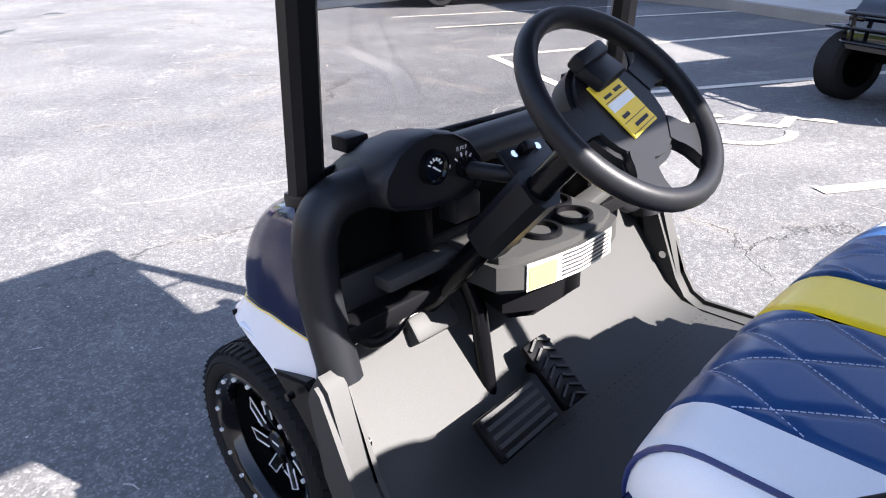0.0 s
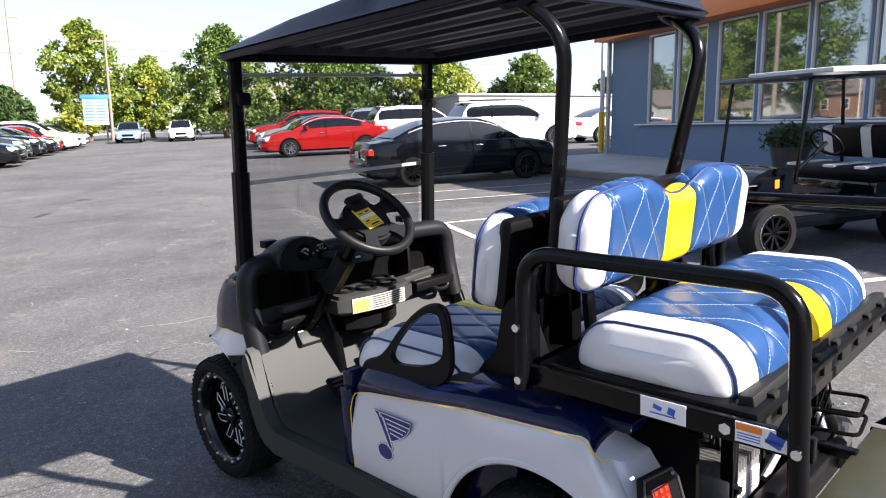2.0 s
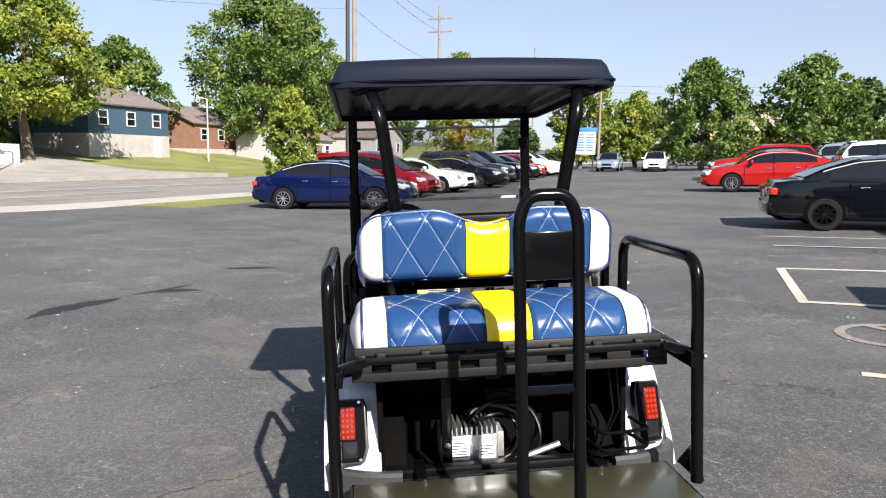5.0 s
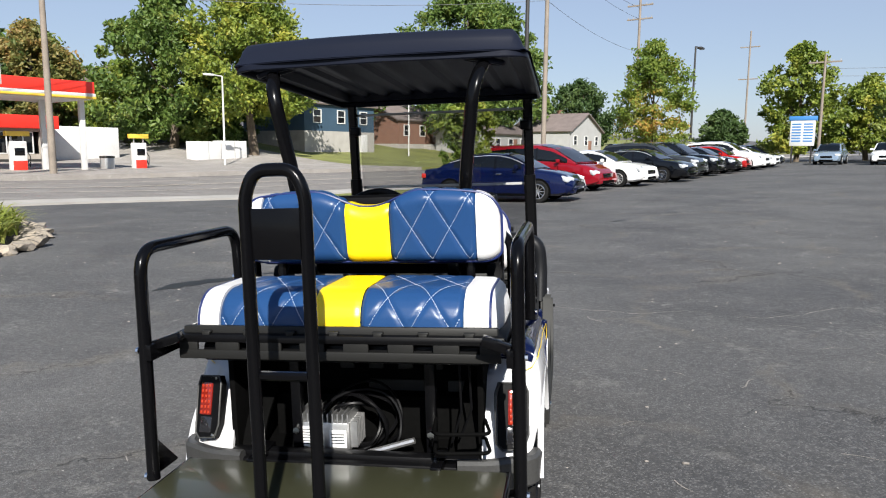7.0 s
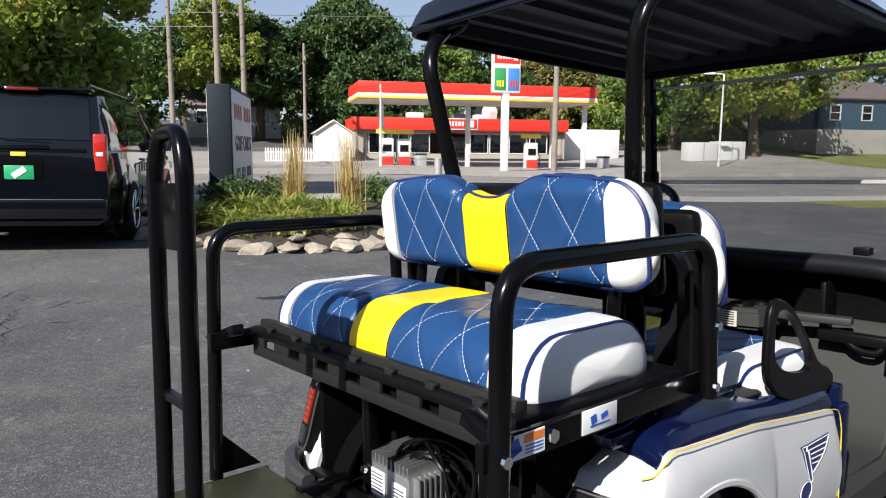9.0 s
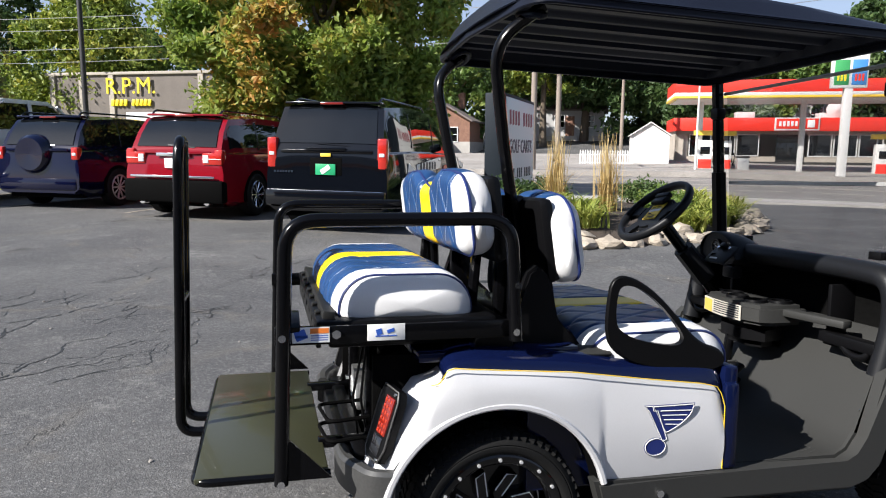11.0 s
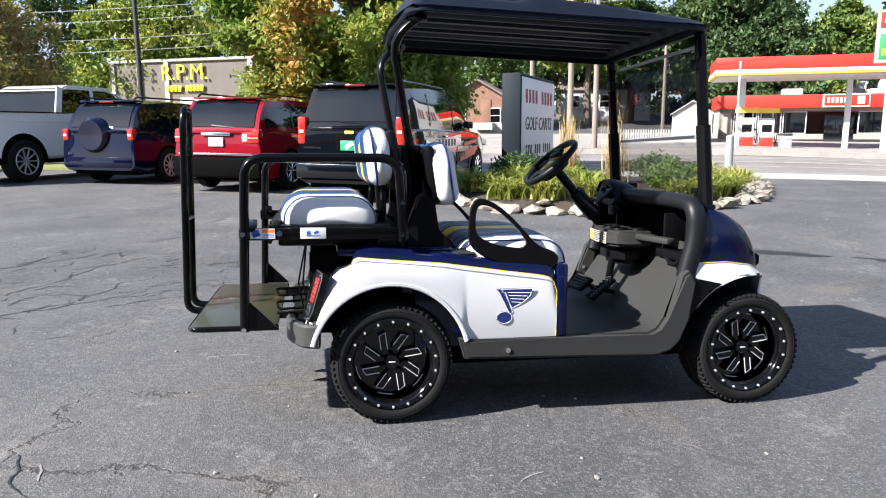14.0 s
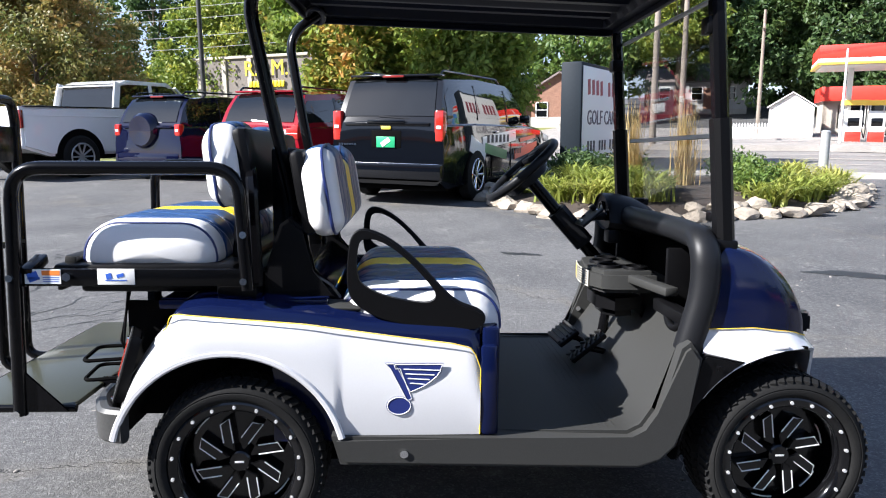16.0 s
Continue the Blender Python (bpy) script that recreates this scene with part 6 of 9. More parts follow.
SHAPES = {
    # Length, width, height, wheelbase, wheel radius; deck line and roof line as (y, z) from tail to nose.
    "sedan": (4.80, 1.82, 1.45, 2.78, 0.33, [(-2.40, 0.55), (-2.38, 0.80), (-2.28, 0.97), (-1.60, 1.02), (0.0, 0.98), (1.05, 0.97), (1.75, 0.88), (2.20, 0.76), (2.37, 0.62), (2.40, 0.45)], [(-1.85, 1.00), (-1.35, 1.24), (-0.80, 1.41), (-0.2, 1.455), (0.25, 1.43), (0.60, 1.33), (1.25, 0.97)]),
    "hatch": (4.20, 1.74, 1.50, 2.55, 0.32, [(-2.10, 0.5), (-2.08, 0.8), (-1.98, 1.0), (-1.4, 1.04), (0.0, 0.99), (0.95, 0.96), (1.55, 0.86), (1.95, 0.72), (2.08, 0.58), (2.10, 0.42)], [(-1.90, 1.02), (-1.55, 1.28), (-1.0, 1.44), (-0.3, 1.50), (0.2, 1.47), (0.55, 1.36), (1.15, 0.97)]),
    "minivan": (5.0, 1.96, 1.75, 3.0, 0.34, [(-2.50, 0.5), (-2.48, 0.9), (-2.42, 1.05), (-1.6, 1.08), (0.0, 1.06), (1.35, 1.02), (1.95, 0.92), (2.30, 0.76), (2.47, 0.62), (2.50, 0.45)], [(-2.42, 1.05), (-2.25, 1.45), (-2.0, 1.68), (-1.0, 1.75), (0.0, 1.73), (0.7, 1.58), (1.65, 1.02)]),
    "suv": (4.9, 1.94, 1.76, 2.85, 0.38, [(-2.45, 0.55), (-2.43, 0.95), (-2.38, 1.12), (-1.6, 1.14), (0.0, 1.12), (0.95, 1.10), (1.75, 1.03), (2.22, 0.92), (2.42, 0.75), (2.45, 0.5)], [(-2.38, 1.12), (-2.22, 1.45), (-2.02, 1.69), (-1.0, 1.76), (-0.1, 1.74), (0.35, 1.62), (1.10, 1.10)]),
    "long_suv": (5.6, 2.02, 1.93, 3.3, 0.40, [(-2.80, 0.58), (-2.79, 1.05), (-2.76, 1.20), (-1.6, 1.22), (0.0, 1.20), (1.25, 1.18), (2.1, 1.12), (2.6, 1.02), (2.78, 0.85), (2.80, 0.55)], [(-2.76, 1.20), (-2.62, 1.55), (-2.48, 1.86), (-1.2, 1.93), (0.2, 1.90), (0.65, 1.76), (1.35, 1.18)]),
    "beetle": (4.1, 1.72, 1.50, 2.51, 0.32, [(-2.05, 0.45), (-2.0, 0.72), (-1.8, 0.92), (-1.2, 0.98), (0.0, 0.97), (1.0, 0.95), (1.55, 0.84), (1.85, 0.68), (2.0, 0.52), (2.05, 0.40)], [(-1.8, 0.92), (-1.3, 1.22), (-0.7, 1.43), (0.0, 1.50), (0.5, 1.42), (0.8, 1.28), (1.2, 0.96)]),
}


def make_car(shape, colour, u, v, turn, label, category="car", rim=None, roof_rails=False, plate_mat=None, group="", far=False):
    L, W, _, base, wr, deck, roof = SHAPES[shape]
    car = thing(category.replace(" ", "_") if category != "car" else "car", label, category, slope_pose(u, v, turn, base, W - 0.25), group)
    w = W / 2
    ys = sorted({*(p[0] for p in deck), *np.linspace(deck[0][0], deck[-1][0], 22)})

    def width(y):
        boxy = 0.45 if shape in ("suv", "long_suv", "minivan") and y < 0 else 1.0
        return w * (1 - boxy * (0.10 * smooth_step((abs(y) - L * 0.36) / (L * 0.14)) + 0.05 * smooth_step((abs(y) - L * 0.46) / (L * 0.04))))

    rows = []
    for y in ys:
        zd, ww = lerp_path(deck, y), width(y)
        low = 0.20 + 0.10 * smooth_step((abs(y) - L * 0.42) / (L * 0.08))
        low = min(low, zd - 0.1)
        half = [(ww * 0.86, low), (ww * 0.97, low + 0.07), (ww, low + (zd - low) * 0.45), (ww * 0.995, low + (zd - low) * 0.72), (ww * 0.965, zd - 0.05), (ww * 0.90, zd), (ww * 0.5, zd + 0.02)]
        rows.append([(x, y, z) for x, z in half] + [(0, y, zd + 0.028)] + [(-x, y, z) for x, z in half[::-1]])
    bm = skin(rows, closed=True)
    bmesh.ops.holes_fill(bm, edges=[e for e in bm.edges if e.is_boundary], sides=0)
    part("body", bm, colour, car)
    # Cabin in body colour, with separate panes set into it.
    gy = sorted({*(p[0] for p in roof), *np.linspace(roof[0][0], roof[-1][0], 16)})
    tall = max(z for _, z in roof)
    lean_in = (0.16 if shape not in ("long_suv", "suv", "minivan") else 0.12) * w * 1.1

    def cabin_at(y):
        zr, zb = lerp_path(roof, y), lerp_path(deck, y) - 0.02
        t = max(0.0, (zr - zb) / (tall - zb))
        wb = width(y) * 0.925
        return zr, zb, t, wb, wb - lean_in * t

    grow = []
    for y in gy:
        zr, zb, t, wb, wt = cabin_at(y)
        half = [(wb, zb), (wb + (wt - wb) * 0.5 + 0.01, zb + (zr - zb) * 0.5), (wt, zr - 0.03 * t), (wt * 0.6, zr + 0.012 * t)]
        grow.append([(x, y, z) for x, z in half] + [(0, y, zr + 0.022 * t)] + [(-x, y, z) for x, z in half[::-1]])
    part("cabin", skin(grow), colour, car)

    def side_at(y, t):
        zr, zb, tt, wb, wt = cabin_at(y)
        return wb + (wt - wb) * t, zb + (zr - 0.03 * tt - zb) * t

    steps = np.linspace(roof[0][0], roof[-1][0], 120)
    open_y = [y for y in steps if cabin_at(y)[0] - cabin_at(y)[1] > 0.17]
    rear_y, front_y = open_y[0] + (0.10 if shape in ("suv", "minivan", "long_suv") else 0.16), open_y[-1] - 0.06
    mid = 0.05
    cuts = [rear_y] + ([-base / 2 + 0.25] if -base / 2 + 0.25 > rear_y + 0.3 else []) + [mid, front_y]
    for name, ends in (("windscreen", [y for y in steps if y > 0 and 0.10 < cabin_at(y)[2] < 0.93]), ("rear_window", [y for y in steps if y < 0 and 0.12 < cabin_at(y)[2] < 0.92])):
        rows = []
        for y in (np.linspace(ends[0], ends[-1], 7) if len(ends) > 1 else ()):
            zr, zb, t, wb, wt = cabin_at(y)
            rows.append([(k * wt, y + (0.006 if y > 0 else -0.008), zr + (0.022 - 0.046 * abs(k)) * t + 0.018) for k in (-0.88, -0.45, 0, 0.45, 0.88)])
        if rows:
            part(name, skin(rows, thick=0.006), CAR_GLASS, car, "dark reflecting glass")
    for s in (1, -1):
        for ya, yb in zip(cuts, cuts[1:]):
            rows = []
            for y in np.linspace(ya + 0.035, yb - 0.035, 8):
                (xa, za), (xm, zm), (xb, zb) = side_at(y, 0.14), side_at(y, 0.5), side_at(y, 0.82)
                rows.append([(s * (xa + 0.008), y, za), (s * (xm + 0.019), y, zm), (s * (xb + 0.010), y, zb)])
            part("side_window", skin(rows, thick=0.006), CAR_GLASS, car, "dark reflecting glass")
        for y in cuts[1:-1]:
            (xa, za), (xb, zb) = side_at(y, 0.08), side_at(y, 0.86)
            part("pillar", sweep(bmesh.new(), [(s * (xa + 0.004), y, za), (s * ((xa + xb) / 2 + 0.014), y, (za + zb) / 2), (s * (xb + 0.004), y, zb)], square(0.07, 0.024)), RIM_BLACK, car)
        if not far and shape == "sedan":
            trim = [(s * (side_at(y, 0.9)[0] + 0.012), y, side_at(y, 0.9)[1]) for y in np.linspace(rear_y - 0.1, front_y, 14)]
            part("window_trim", sweep(bmesh.new(), trim, square(0.022)), RIVET, car, "bright window trim")
        for y in (base / 2, -base / 2):
            arch_r = wr + 0.05
            out = [(y + arch_r * math.cos(a), wr + arch_r * math.sin(a)) for a in np.linspace(-0.25, math.pi + 0.25, 18)]
            part("wheel_arch", plate(out, s * (w * 0.80), s * (w * 1.002 + 0.004), "x"), DARK_FRAME, car, "dark wheel arch")
            car_wheel(car, s * (w - 0.085), y, wr, 0.22, s, rim or ALUMINIUM)
        zl = lerp_path(deck, L / 2 - 0.14)
        hl = box(bmesh.new(), (0, 0, 0), (0.34, 0.26, 0.13), bevel=0.03)
        part("headlight", hl, LENS_CLEAR, car, "clear headlight").matrix_local = pose(s * (width(L / 2 - 0.2) - 0.14), L / 2 - 0.20, zl - 0.02, -18, 0, -s * 24)
        tz = lerp_path(deck, -L / 2 + 0.06) - (0.02 if shape in ("sedan", "beetle") else 0.0)
        if shape in ("suv", "long_suv", "minivan", "hatch"):
            tall_lamp = shape != "suv"
            tl = box(bmesh.new(), (s * (width(-L / 2) - 0.085), -L / 2 + 0.075, tz - 0.05), (0.15, 0.14, 0.46 if tall_lamp else 0.24), bevel=0.03)
        else:
            tl = box(bmesh.new(), (s * (width(-L / 2) - 0.12), -L / 2 + 0.06, tz - 0.06), (0.40, 0.14, 0.14), (0, 0, -s * -12), bevel=0.025)
        lamp = part("tail_light", tl, CAR_LENS, car, "red tail light")
        if shape in ("suv", "long_suv"):
            part("reversing_lens", box(bmesh.new(), (s * (width(-L / 2) - 0.085), -L / 2 + 0.003, tz - 0.06), (0.08, 0.01, 0.05), bevel=0.004), LENS_CLEAR, lamp, "clear reversing lens")
        mx, mz = side_at(0.75 if shape != "minivan" else 1.0, 0.15)
        part("mirror", box(bmesh.new(), (s * (mx + 0.12), (0.75 if shape != "minivan" else 1.0), mz + 0.05), (0.20, 0.10, 0.14), bevel=0.03), colour, car)
        for y in (-0.45, 0.45) if not far else ():
            part("door_handle", box(bmesh.new(), (s * (w + 0.004), y - 0.25, lerp_path(deck, y) - 0.14), (0.03, 0.18, 0.03), bevel=0.008), colour if rim is None else CHROME, car)
        for y in (0.98, 0.05, -0.95) if not far else ():
            part("door_seam", box(bmesh.new(), (s * (w * 0.998), y, 0.64), (0.012, 0.010, 0.62)), DARK_FRAME, car)
        part("sill", box(bmesh.new(), (s * (w * 0.97), 0, 0.235), (0.06, base - 2 * wr - 0.12, 0.07), bevel=0.015), DARK_FRAME, car)
    part("underside", box(bmesh.new(), (0, 0, 0.30), (W * 0.82, L * 0.92, 0.2)), DARK_FRAME, car)
    fz = lerp_path(deck, L / 2 - 0.02)
    part("grille", box(bmesh.new(), (0, L / 2 - 0.03, max(0.55, fz - 0.05)), (W * 0.42, 0.08, 0.16), bevel=0.02), RIM_BLACK, car, "black grille")
    part("front_bumper", box(bmesh.new(), (0, L / 2 - 0.08, 0.36), (W * 0.80, 0.18, 0.20), bevel=0.06), colour, car)
    part("lower_intake", box(bmesh.new(), (0, L / 2 + 0.005, 0.33), (W * 0.5, 0.02, 0.10), bevel=0.008), DARK_FRAME, car)
    part("rear_bumper", box(bmesh.new(), (0, -L / 2 + 0.05, 0.46), (W * 0.88, 0.16, 0.24), bevel=0.06), DARK_FRAME if shape in ("minivan", "long_suv") else colour, car)
    part("number_plate", box(bmesh.new(), (0, -L / 2 - 0.012, 0.92 if shape != "sedan" else 0.72), (0.31, 0.012, 0.16), bevel=0.004), plate_mat or LABEL_WHITE, car)
    if roof_rails:
        for s in (1, -1):
            part("roof_rail", tube(rounded([(s * w * 0.66, -L * 0.42, tall - 0.04), (s * w * 0.66, -L * 0.40, tall + 0.05), (s * w * 0.66, L * 0.02, tall + 0.05), (s * w * 0.66, L * 0.05, tall - 0.02)], 0.06), 0.018, 8), RIM_BLACK, car)
    if shape in ("suv", "long_suv", "minivan", "hatch"):
        zt = [p for p in roof]
        part("rear_window_trim", box(bmesh.new(), (0, -L / 2 + 0.02, lerp_path(deck, -L / 2 + 0.1) - 0.02), (W * 0.70, 0.03, 0.05), bevel=0.01), colour if shape == "suv" else RIM_BLACK, car)
        part("brake_light", box(bmesh.new(), (0, zt[2][0] - 0.04, tall - 0.045), (0.36, 0.10, 0.035), bevel=0.01), TAIL_RED, car, "high red brake light")
        part("rear_spoiler", box(bmesh.new(), (0, zt[2][0] + 0.05, tall - 0.03), (W * 0.74, 0.24, 0.035), bevel=0.015), colour, car)
        part("wiper", box(bmesh.new(), (0.1, zt[0][0] + 0.03, zt[0][1] + 0.08), (0.5, 0.02, 0.02), (-25, 4, 0)), RIM_BLACK, car)
    return car


BLACK_P = paint("black", (0.0025, 0.003, 0.0045), 0.0)
NAVY_P = paint("navy", (0.004, 0.006, 0.026))
BLUE_P = paint("dark_blue", (0.002, 0.003, 0.018), 0.1)
RED_P = paint("red", (0.30, 0.008, 0.007), 0.05)
DEEP_RED_P = paint("deep_red", (0.20, 0.005, 0.012), 0.05)
CAR_LENS = material("car_red_lens", (0.42, 0.020, 0.012), 0.10, coat=0.8, grain=40, vary=0.3, bump=0.1)
WHITE_P = paint("white", (0.78, 0.78, 0.77), 0.0)
SILVER_P = paint("silver", (0.36, 0.38, 0.40), 0.6)
GREY_P = paint("dark_grey", (0.045, 0.05, 0.055), 0.4)
PALE_BLUE_P = paint("pale_blue", (0.30, 0.38, 0.47), 0.5)
PLATE_GREEN = material("green_plate", (0.02, 0.32, 0.13), 0.4, grain=60, vary=0.1, bump=0)
GRAPHIC_GREEN = material("green_graphic", (0.05, 0.20, 0.07), 0.4, grain=40, vary=0.15, bump=0)
GRAPHIC_RED = material("red_graphic", (0.48, 0.07, 0.03), 0.4, grain=40, vary=0.15, bump=0)

big = make_car("long_suv", BLACK_P, -3.45, -10.1, TO_ROAD, "long black sport utility vehicle with a green plate and side graphics", "sport utility", CHROME, True, PLATE_GREEN, "cars parked along the road")
part("plate_frame", box(bmesh.new(), (0, -2.79, 0.96), (0.50, 0.02, 0.26), bevel=0.01), DARK_FRAME, big)
part("plate_mark", boxes(((0, -2.822, 0.92), (0.16, 0.004, 0.07), (0, -35, 0))), LABEL_WHITE, big)
part("side_graphic", boxes(((1.012, -0.55, 0.95), (0.006, 1.7, 0.20), (4, 0, 0)), ((1.014, -1.6, 0.80), (0.006, 0.7, 0.25), (-18, 0, 0))), WHITE_P, big, "white side graphic")
part("side_graphic", boxes(((1.016, -0.75, 0.74), (0.006, 1.1, 0.16), (-8, 0, 0))), GRAPHIC_GREEN, big, "green side graphic")
part("side_graphic", boxes(((1.016, 0.95, 0.72), (0.006, 1.4, 0.16), (6, 0, 0)), ((1.016, 1.05, 0.94), (0.006, 1.0, 0.07), (4, 0, 0))), GRAPHIC_RED, big, "red side graphic")
for c, size in [((1.018, -1.15 + 0.2 * i, 0.955), (0.005, 0.10, 0.13)) for i in range(6)] + [((1.018, 0.05 + 0.13 * i, 0.72), (0.005, 0.08, 0.10)) for i in range(5)]:
    part("side_print", boxes((c, size)), LABEL_DARK, big)
part("bumper_strip", box(bmesh.new(), (0, -2.865, 0.60), (1.80, 0.03, 0.035), bevel=0.008), CHROME, big)
part("step_bumper", box(bmesh.new(), (0, -2.82, 0.50), (1.86, 0.14, 0.24), bevel=0.03), BLACK_P, big)
part("tailgate_handle", box(bmesh.new(), (0.0, -2.80, 1.22), (0.62, 0.03, 0.05), bevel=0.01), BLACK_P, big)
part("badge", box(bmesh.new(), (0, -2.80, 1.13), (0.16, 0.02, 0.05), bevel=0.006), LABEL_YELLOW, big)
for i in range(7):
    part("badge_bar", boxes(((-0.80 + 0.045 * i, -2.805, 0.88), (0.03, 0.006, 0.03))), CHROME, big)
red = make_car("suv", DEEP_RED_P, -6.45, -10.5, TO_ROAD, "red sport utility vehicle with black lower bumper", "sport utility", CHROME, True, LABEL_WHITE, "cars parked along the road")
part("plate_bar", box(bmesh.new(), (0, -2.455, 1.06), (0.62, 0.03, 0.06), bevel=0.01), CHROME, red)
part("reflector", boxes(((0.62, -2.46, 0.62), (0.2, 0.02, 0.05))), TAIL_RED, red)
part("reflector", boxes(((-0.62, -2.46, 0.62), (0.2, 0.02, 0.05))), TAIL_RED, red)
part("bumper_strip", box(bmesh.new(), (0, -2.50, 0.70), (1.55, 0.04, 0.04), bevel=0.01), CHROME, red)
part("lower_bumper", box(bmesh.new(), (0, -2.41, 0.46), (1.84, 0.20, 0.38), bevel=0.05), DARK_FRAME, red, "black lower bumper")
for s in (1, -1):
    lens = part("tail_lens", box(bmesh.new(), (s * 0.71, -2.425, 1.00), (0.36, 0.06, 0.20), bevel=0.025), CAR_LENS, red, "wide red tail lens")
    part("reverse_lens", box(bmesh.new(), (s * 0.60, -2.455, 1.0), (0.10, 0.02, 0.13), bevel=0.008), LENS_CLEAR, lens)
    part("lens_rib", box(bmesh.new(), (s * 0.71, -2.458, 1.0), (0.34, 0.008, 0.012), bevel=0.003), LABEL_WHITE, lens)
    part("exhaust", cyl(bmesh.new(), (s * 0.6, -2.2, 0.28), (s * 0.6, -2.46, 0.28), 0.05, seg=12), CHROME, red)
rav = make_car("suv", BLUE_P, -9.85, -11.3, TO_ROAD, "dark blue small sport utility with covered spare wheel", "sport utility", ALUMINIUM, True, LABEL_WHITE, "cars parked along the road")
cover = part("spare_wheel_cover", revolve([(0.0, 0.0), (0.02, 0.30), (-0.05, 0.36), (-0.22, 0.37), (-0.24, 0.0)], 32, "y"), BLUE_P, rav, "glossy blue spare wheel cover")
cover.matrix_local = pose(-0.08, -2.52, 1.02, 0, 0, 180)

# Pickup with a bed and cap.
pk = thing("pickup_truck", "white pickup truck with a pale bed cover", "pickup truck", slope_pose(-13.0, -10.9, TO_ROAD, 3.6, 1.7) @ Matrix.Scale(1.1, 4), "cars parked along the road")
side = [(-2.95, 0.62), (-2.95, 1.38), (-0.45, 1.38), (1.35, 1.36), (2.55, 1.25), (2.85, 1.05), (2.9, 0.6), (2.3, 0.45), (-2.4, 0.45)]
part("body", plate(side, -0.99, 0.99, "x", 0.05), WHITE_P, pk)
cab = [(-0.75, 1.36), (-0.62, 1.90), (-0.3, 1.96), (0.75, 1.95), (1.0, 1.86), (1.6, 1.36)]
part("cab_glass", plate(cab, -0.84, 0.84, "x", 0.06), CAR_GLASS, pk, "dark cab glass")
part("cab_roof", plate([(-0.72, 1.85), (-0.35, 1.985), (0.78, 1.975), (1.0, 1.86)], -0.86, 0.86, "x", 0.04), WHITE_P, pk)
for s in (1, -1):
    part("cab_pillar", sweep(bmesh.new(), [(s * 0.90, -0.76, 1.36), (s * 0.85, -0.62, 1.92)], square(0.16, 0.05)), WHITE_P, pk)
    part("cab_pillar", sweep(bmesh.new(), [(s * 0.90, 0.25, 1.36), (s * 0.85, 0.25, 1.94)], square(0.08, 0.04)), WHITE_P, pk)
    part("cab_pillar", sweep(bmesh.new(), [(s * 0.90, 1.62, 1.36), (s * 0.84, 1.0, 1.88)], square(0.06, 0.05)), WHITE_P, pk)
    part("tail_light", box(bmesh.new(), (s * 0.92, -2.94, 1.15), (0.14, 0.06, 0.34), bevel=0.02), TAIL_RED, pk, "red tail light")
    part("bed_rail", box(bmesh.new(), (s * 0.95, -1.72, 1.385), (0.10, 2.3, 0.03), bevel=0.01), RIM_BLACK, pk, "dark bed rail cap")
    part("side_crease", sweep(bmesh.new(), [(s * 0.99, -2.88, 1.22), (s * 0.99, 2.3, 1.18)], square(0.016, 0.03)), WHITE_P, pk)
    part("mirror", box(bmesh.new(), (s * 1.12, 1.2, 1.5), (0.2, 0.12, 0.26), bevel=0.03), RIM_BLACK, pk)
    for y in (1.8, -1.75):
        out = [(y + 0.55 * math.cos(a), 0.42 + 0.55 * math.sin(a)) for a in np.linspace(-0.05, math.pi + 0.05, 18)]
        part("wheel_arch", plate(out, s * 0.8, s * 0.996, "x"), DARK_FRAME, pk)
        car_wheel(pk, s * 0.90, y, 0.42, 0.27, s, ALUMINIUM)
part("rear_bumper", box(bmesh.new(), (0, -3.05, 0.60), (1.9, 0.2, 0.2), bevel=0.04), CHROME, pk, "chrome rear bumper")
part("tailgate", box(bmesh.new(), (0, -2.965, 1.06), (1.62, 0.04, 0.54), bevel=0.02), WHITE_P, pk)
part("tailgate_handle", box(bmesh.new(), (0, -2.99, 1.2), (0.22, 0.03, 0.06), bevel=0.01), RIM_BLACK, pk)
part("underside", box(bmesh.new(), (0, 0, 0.45), (1.5, 5.2, 0.2)), DARK_FRAME, pk)
make_car("beetle", RED_P, -18.1, -10.2, TO_SHOP + 8, "small rounded red car with bright wheels", "car", ALUMINIUM, group="cars parked along the road")
make_car("sedan", RED_P, -21.1, -10.4, TO_SHOP + 8, "red saloon car with bright wheels", "car", ALUMINIUM, group="cars parked along the road")
make_car("sedan", NAVY_P, -24.1, -10.4, TO_SHOP + 8, "navy saloon car at the row end", "car", ALUMINIUM, group="cars parked along the road", far=True)

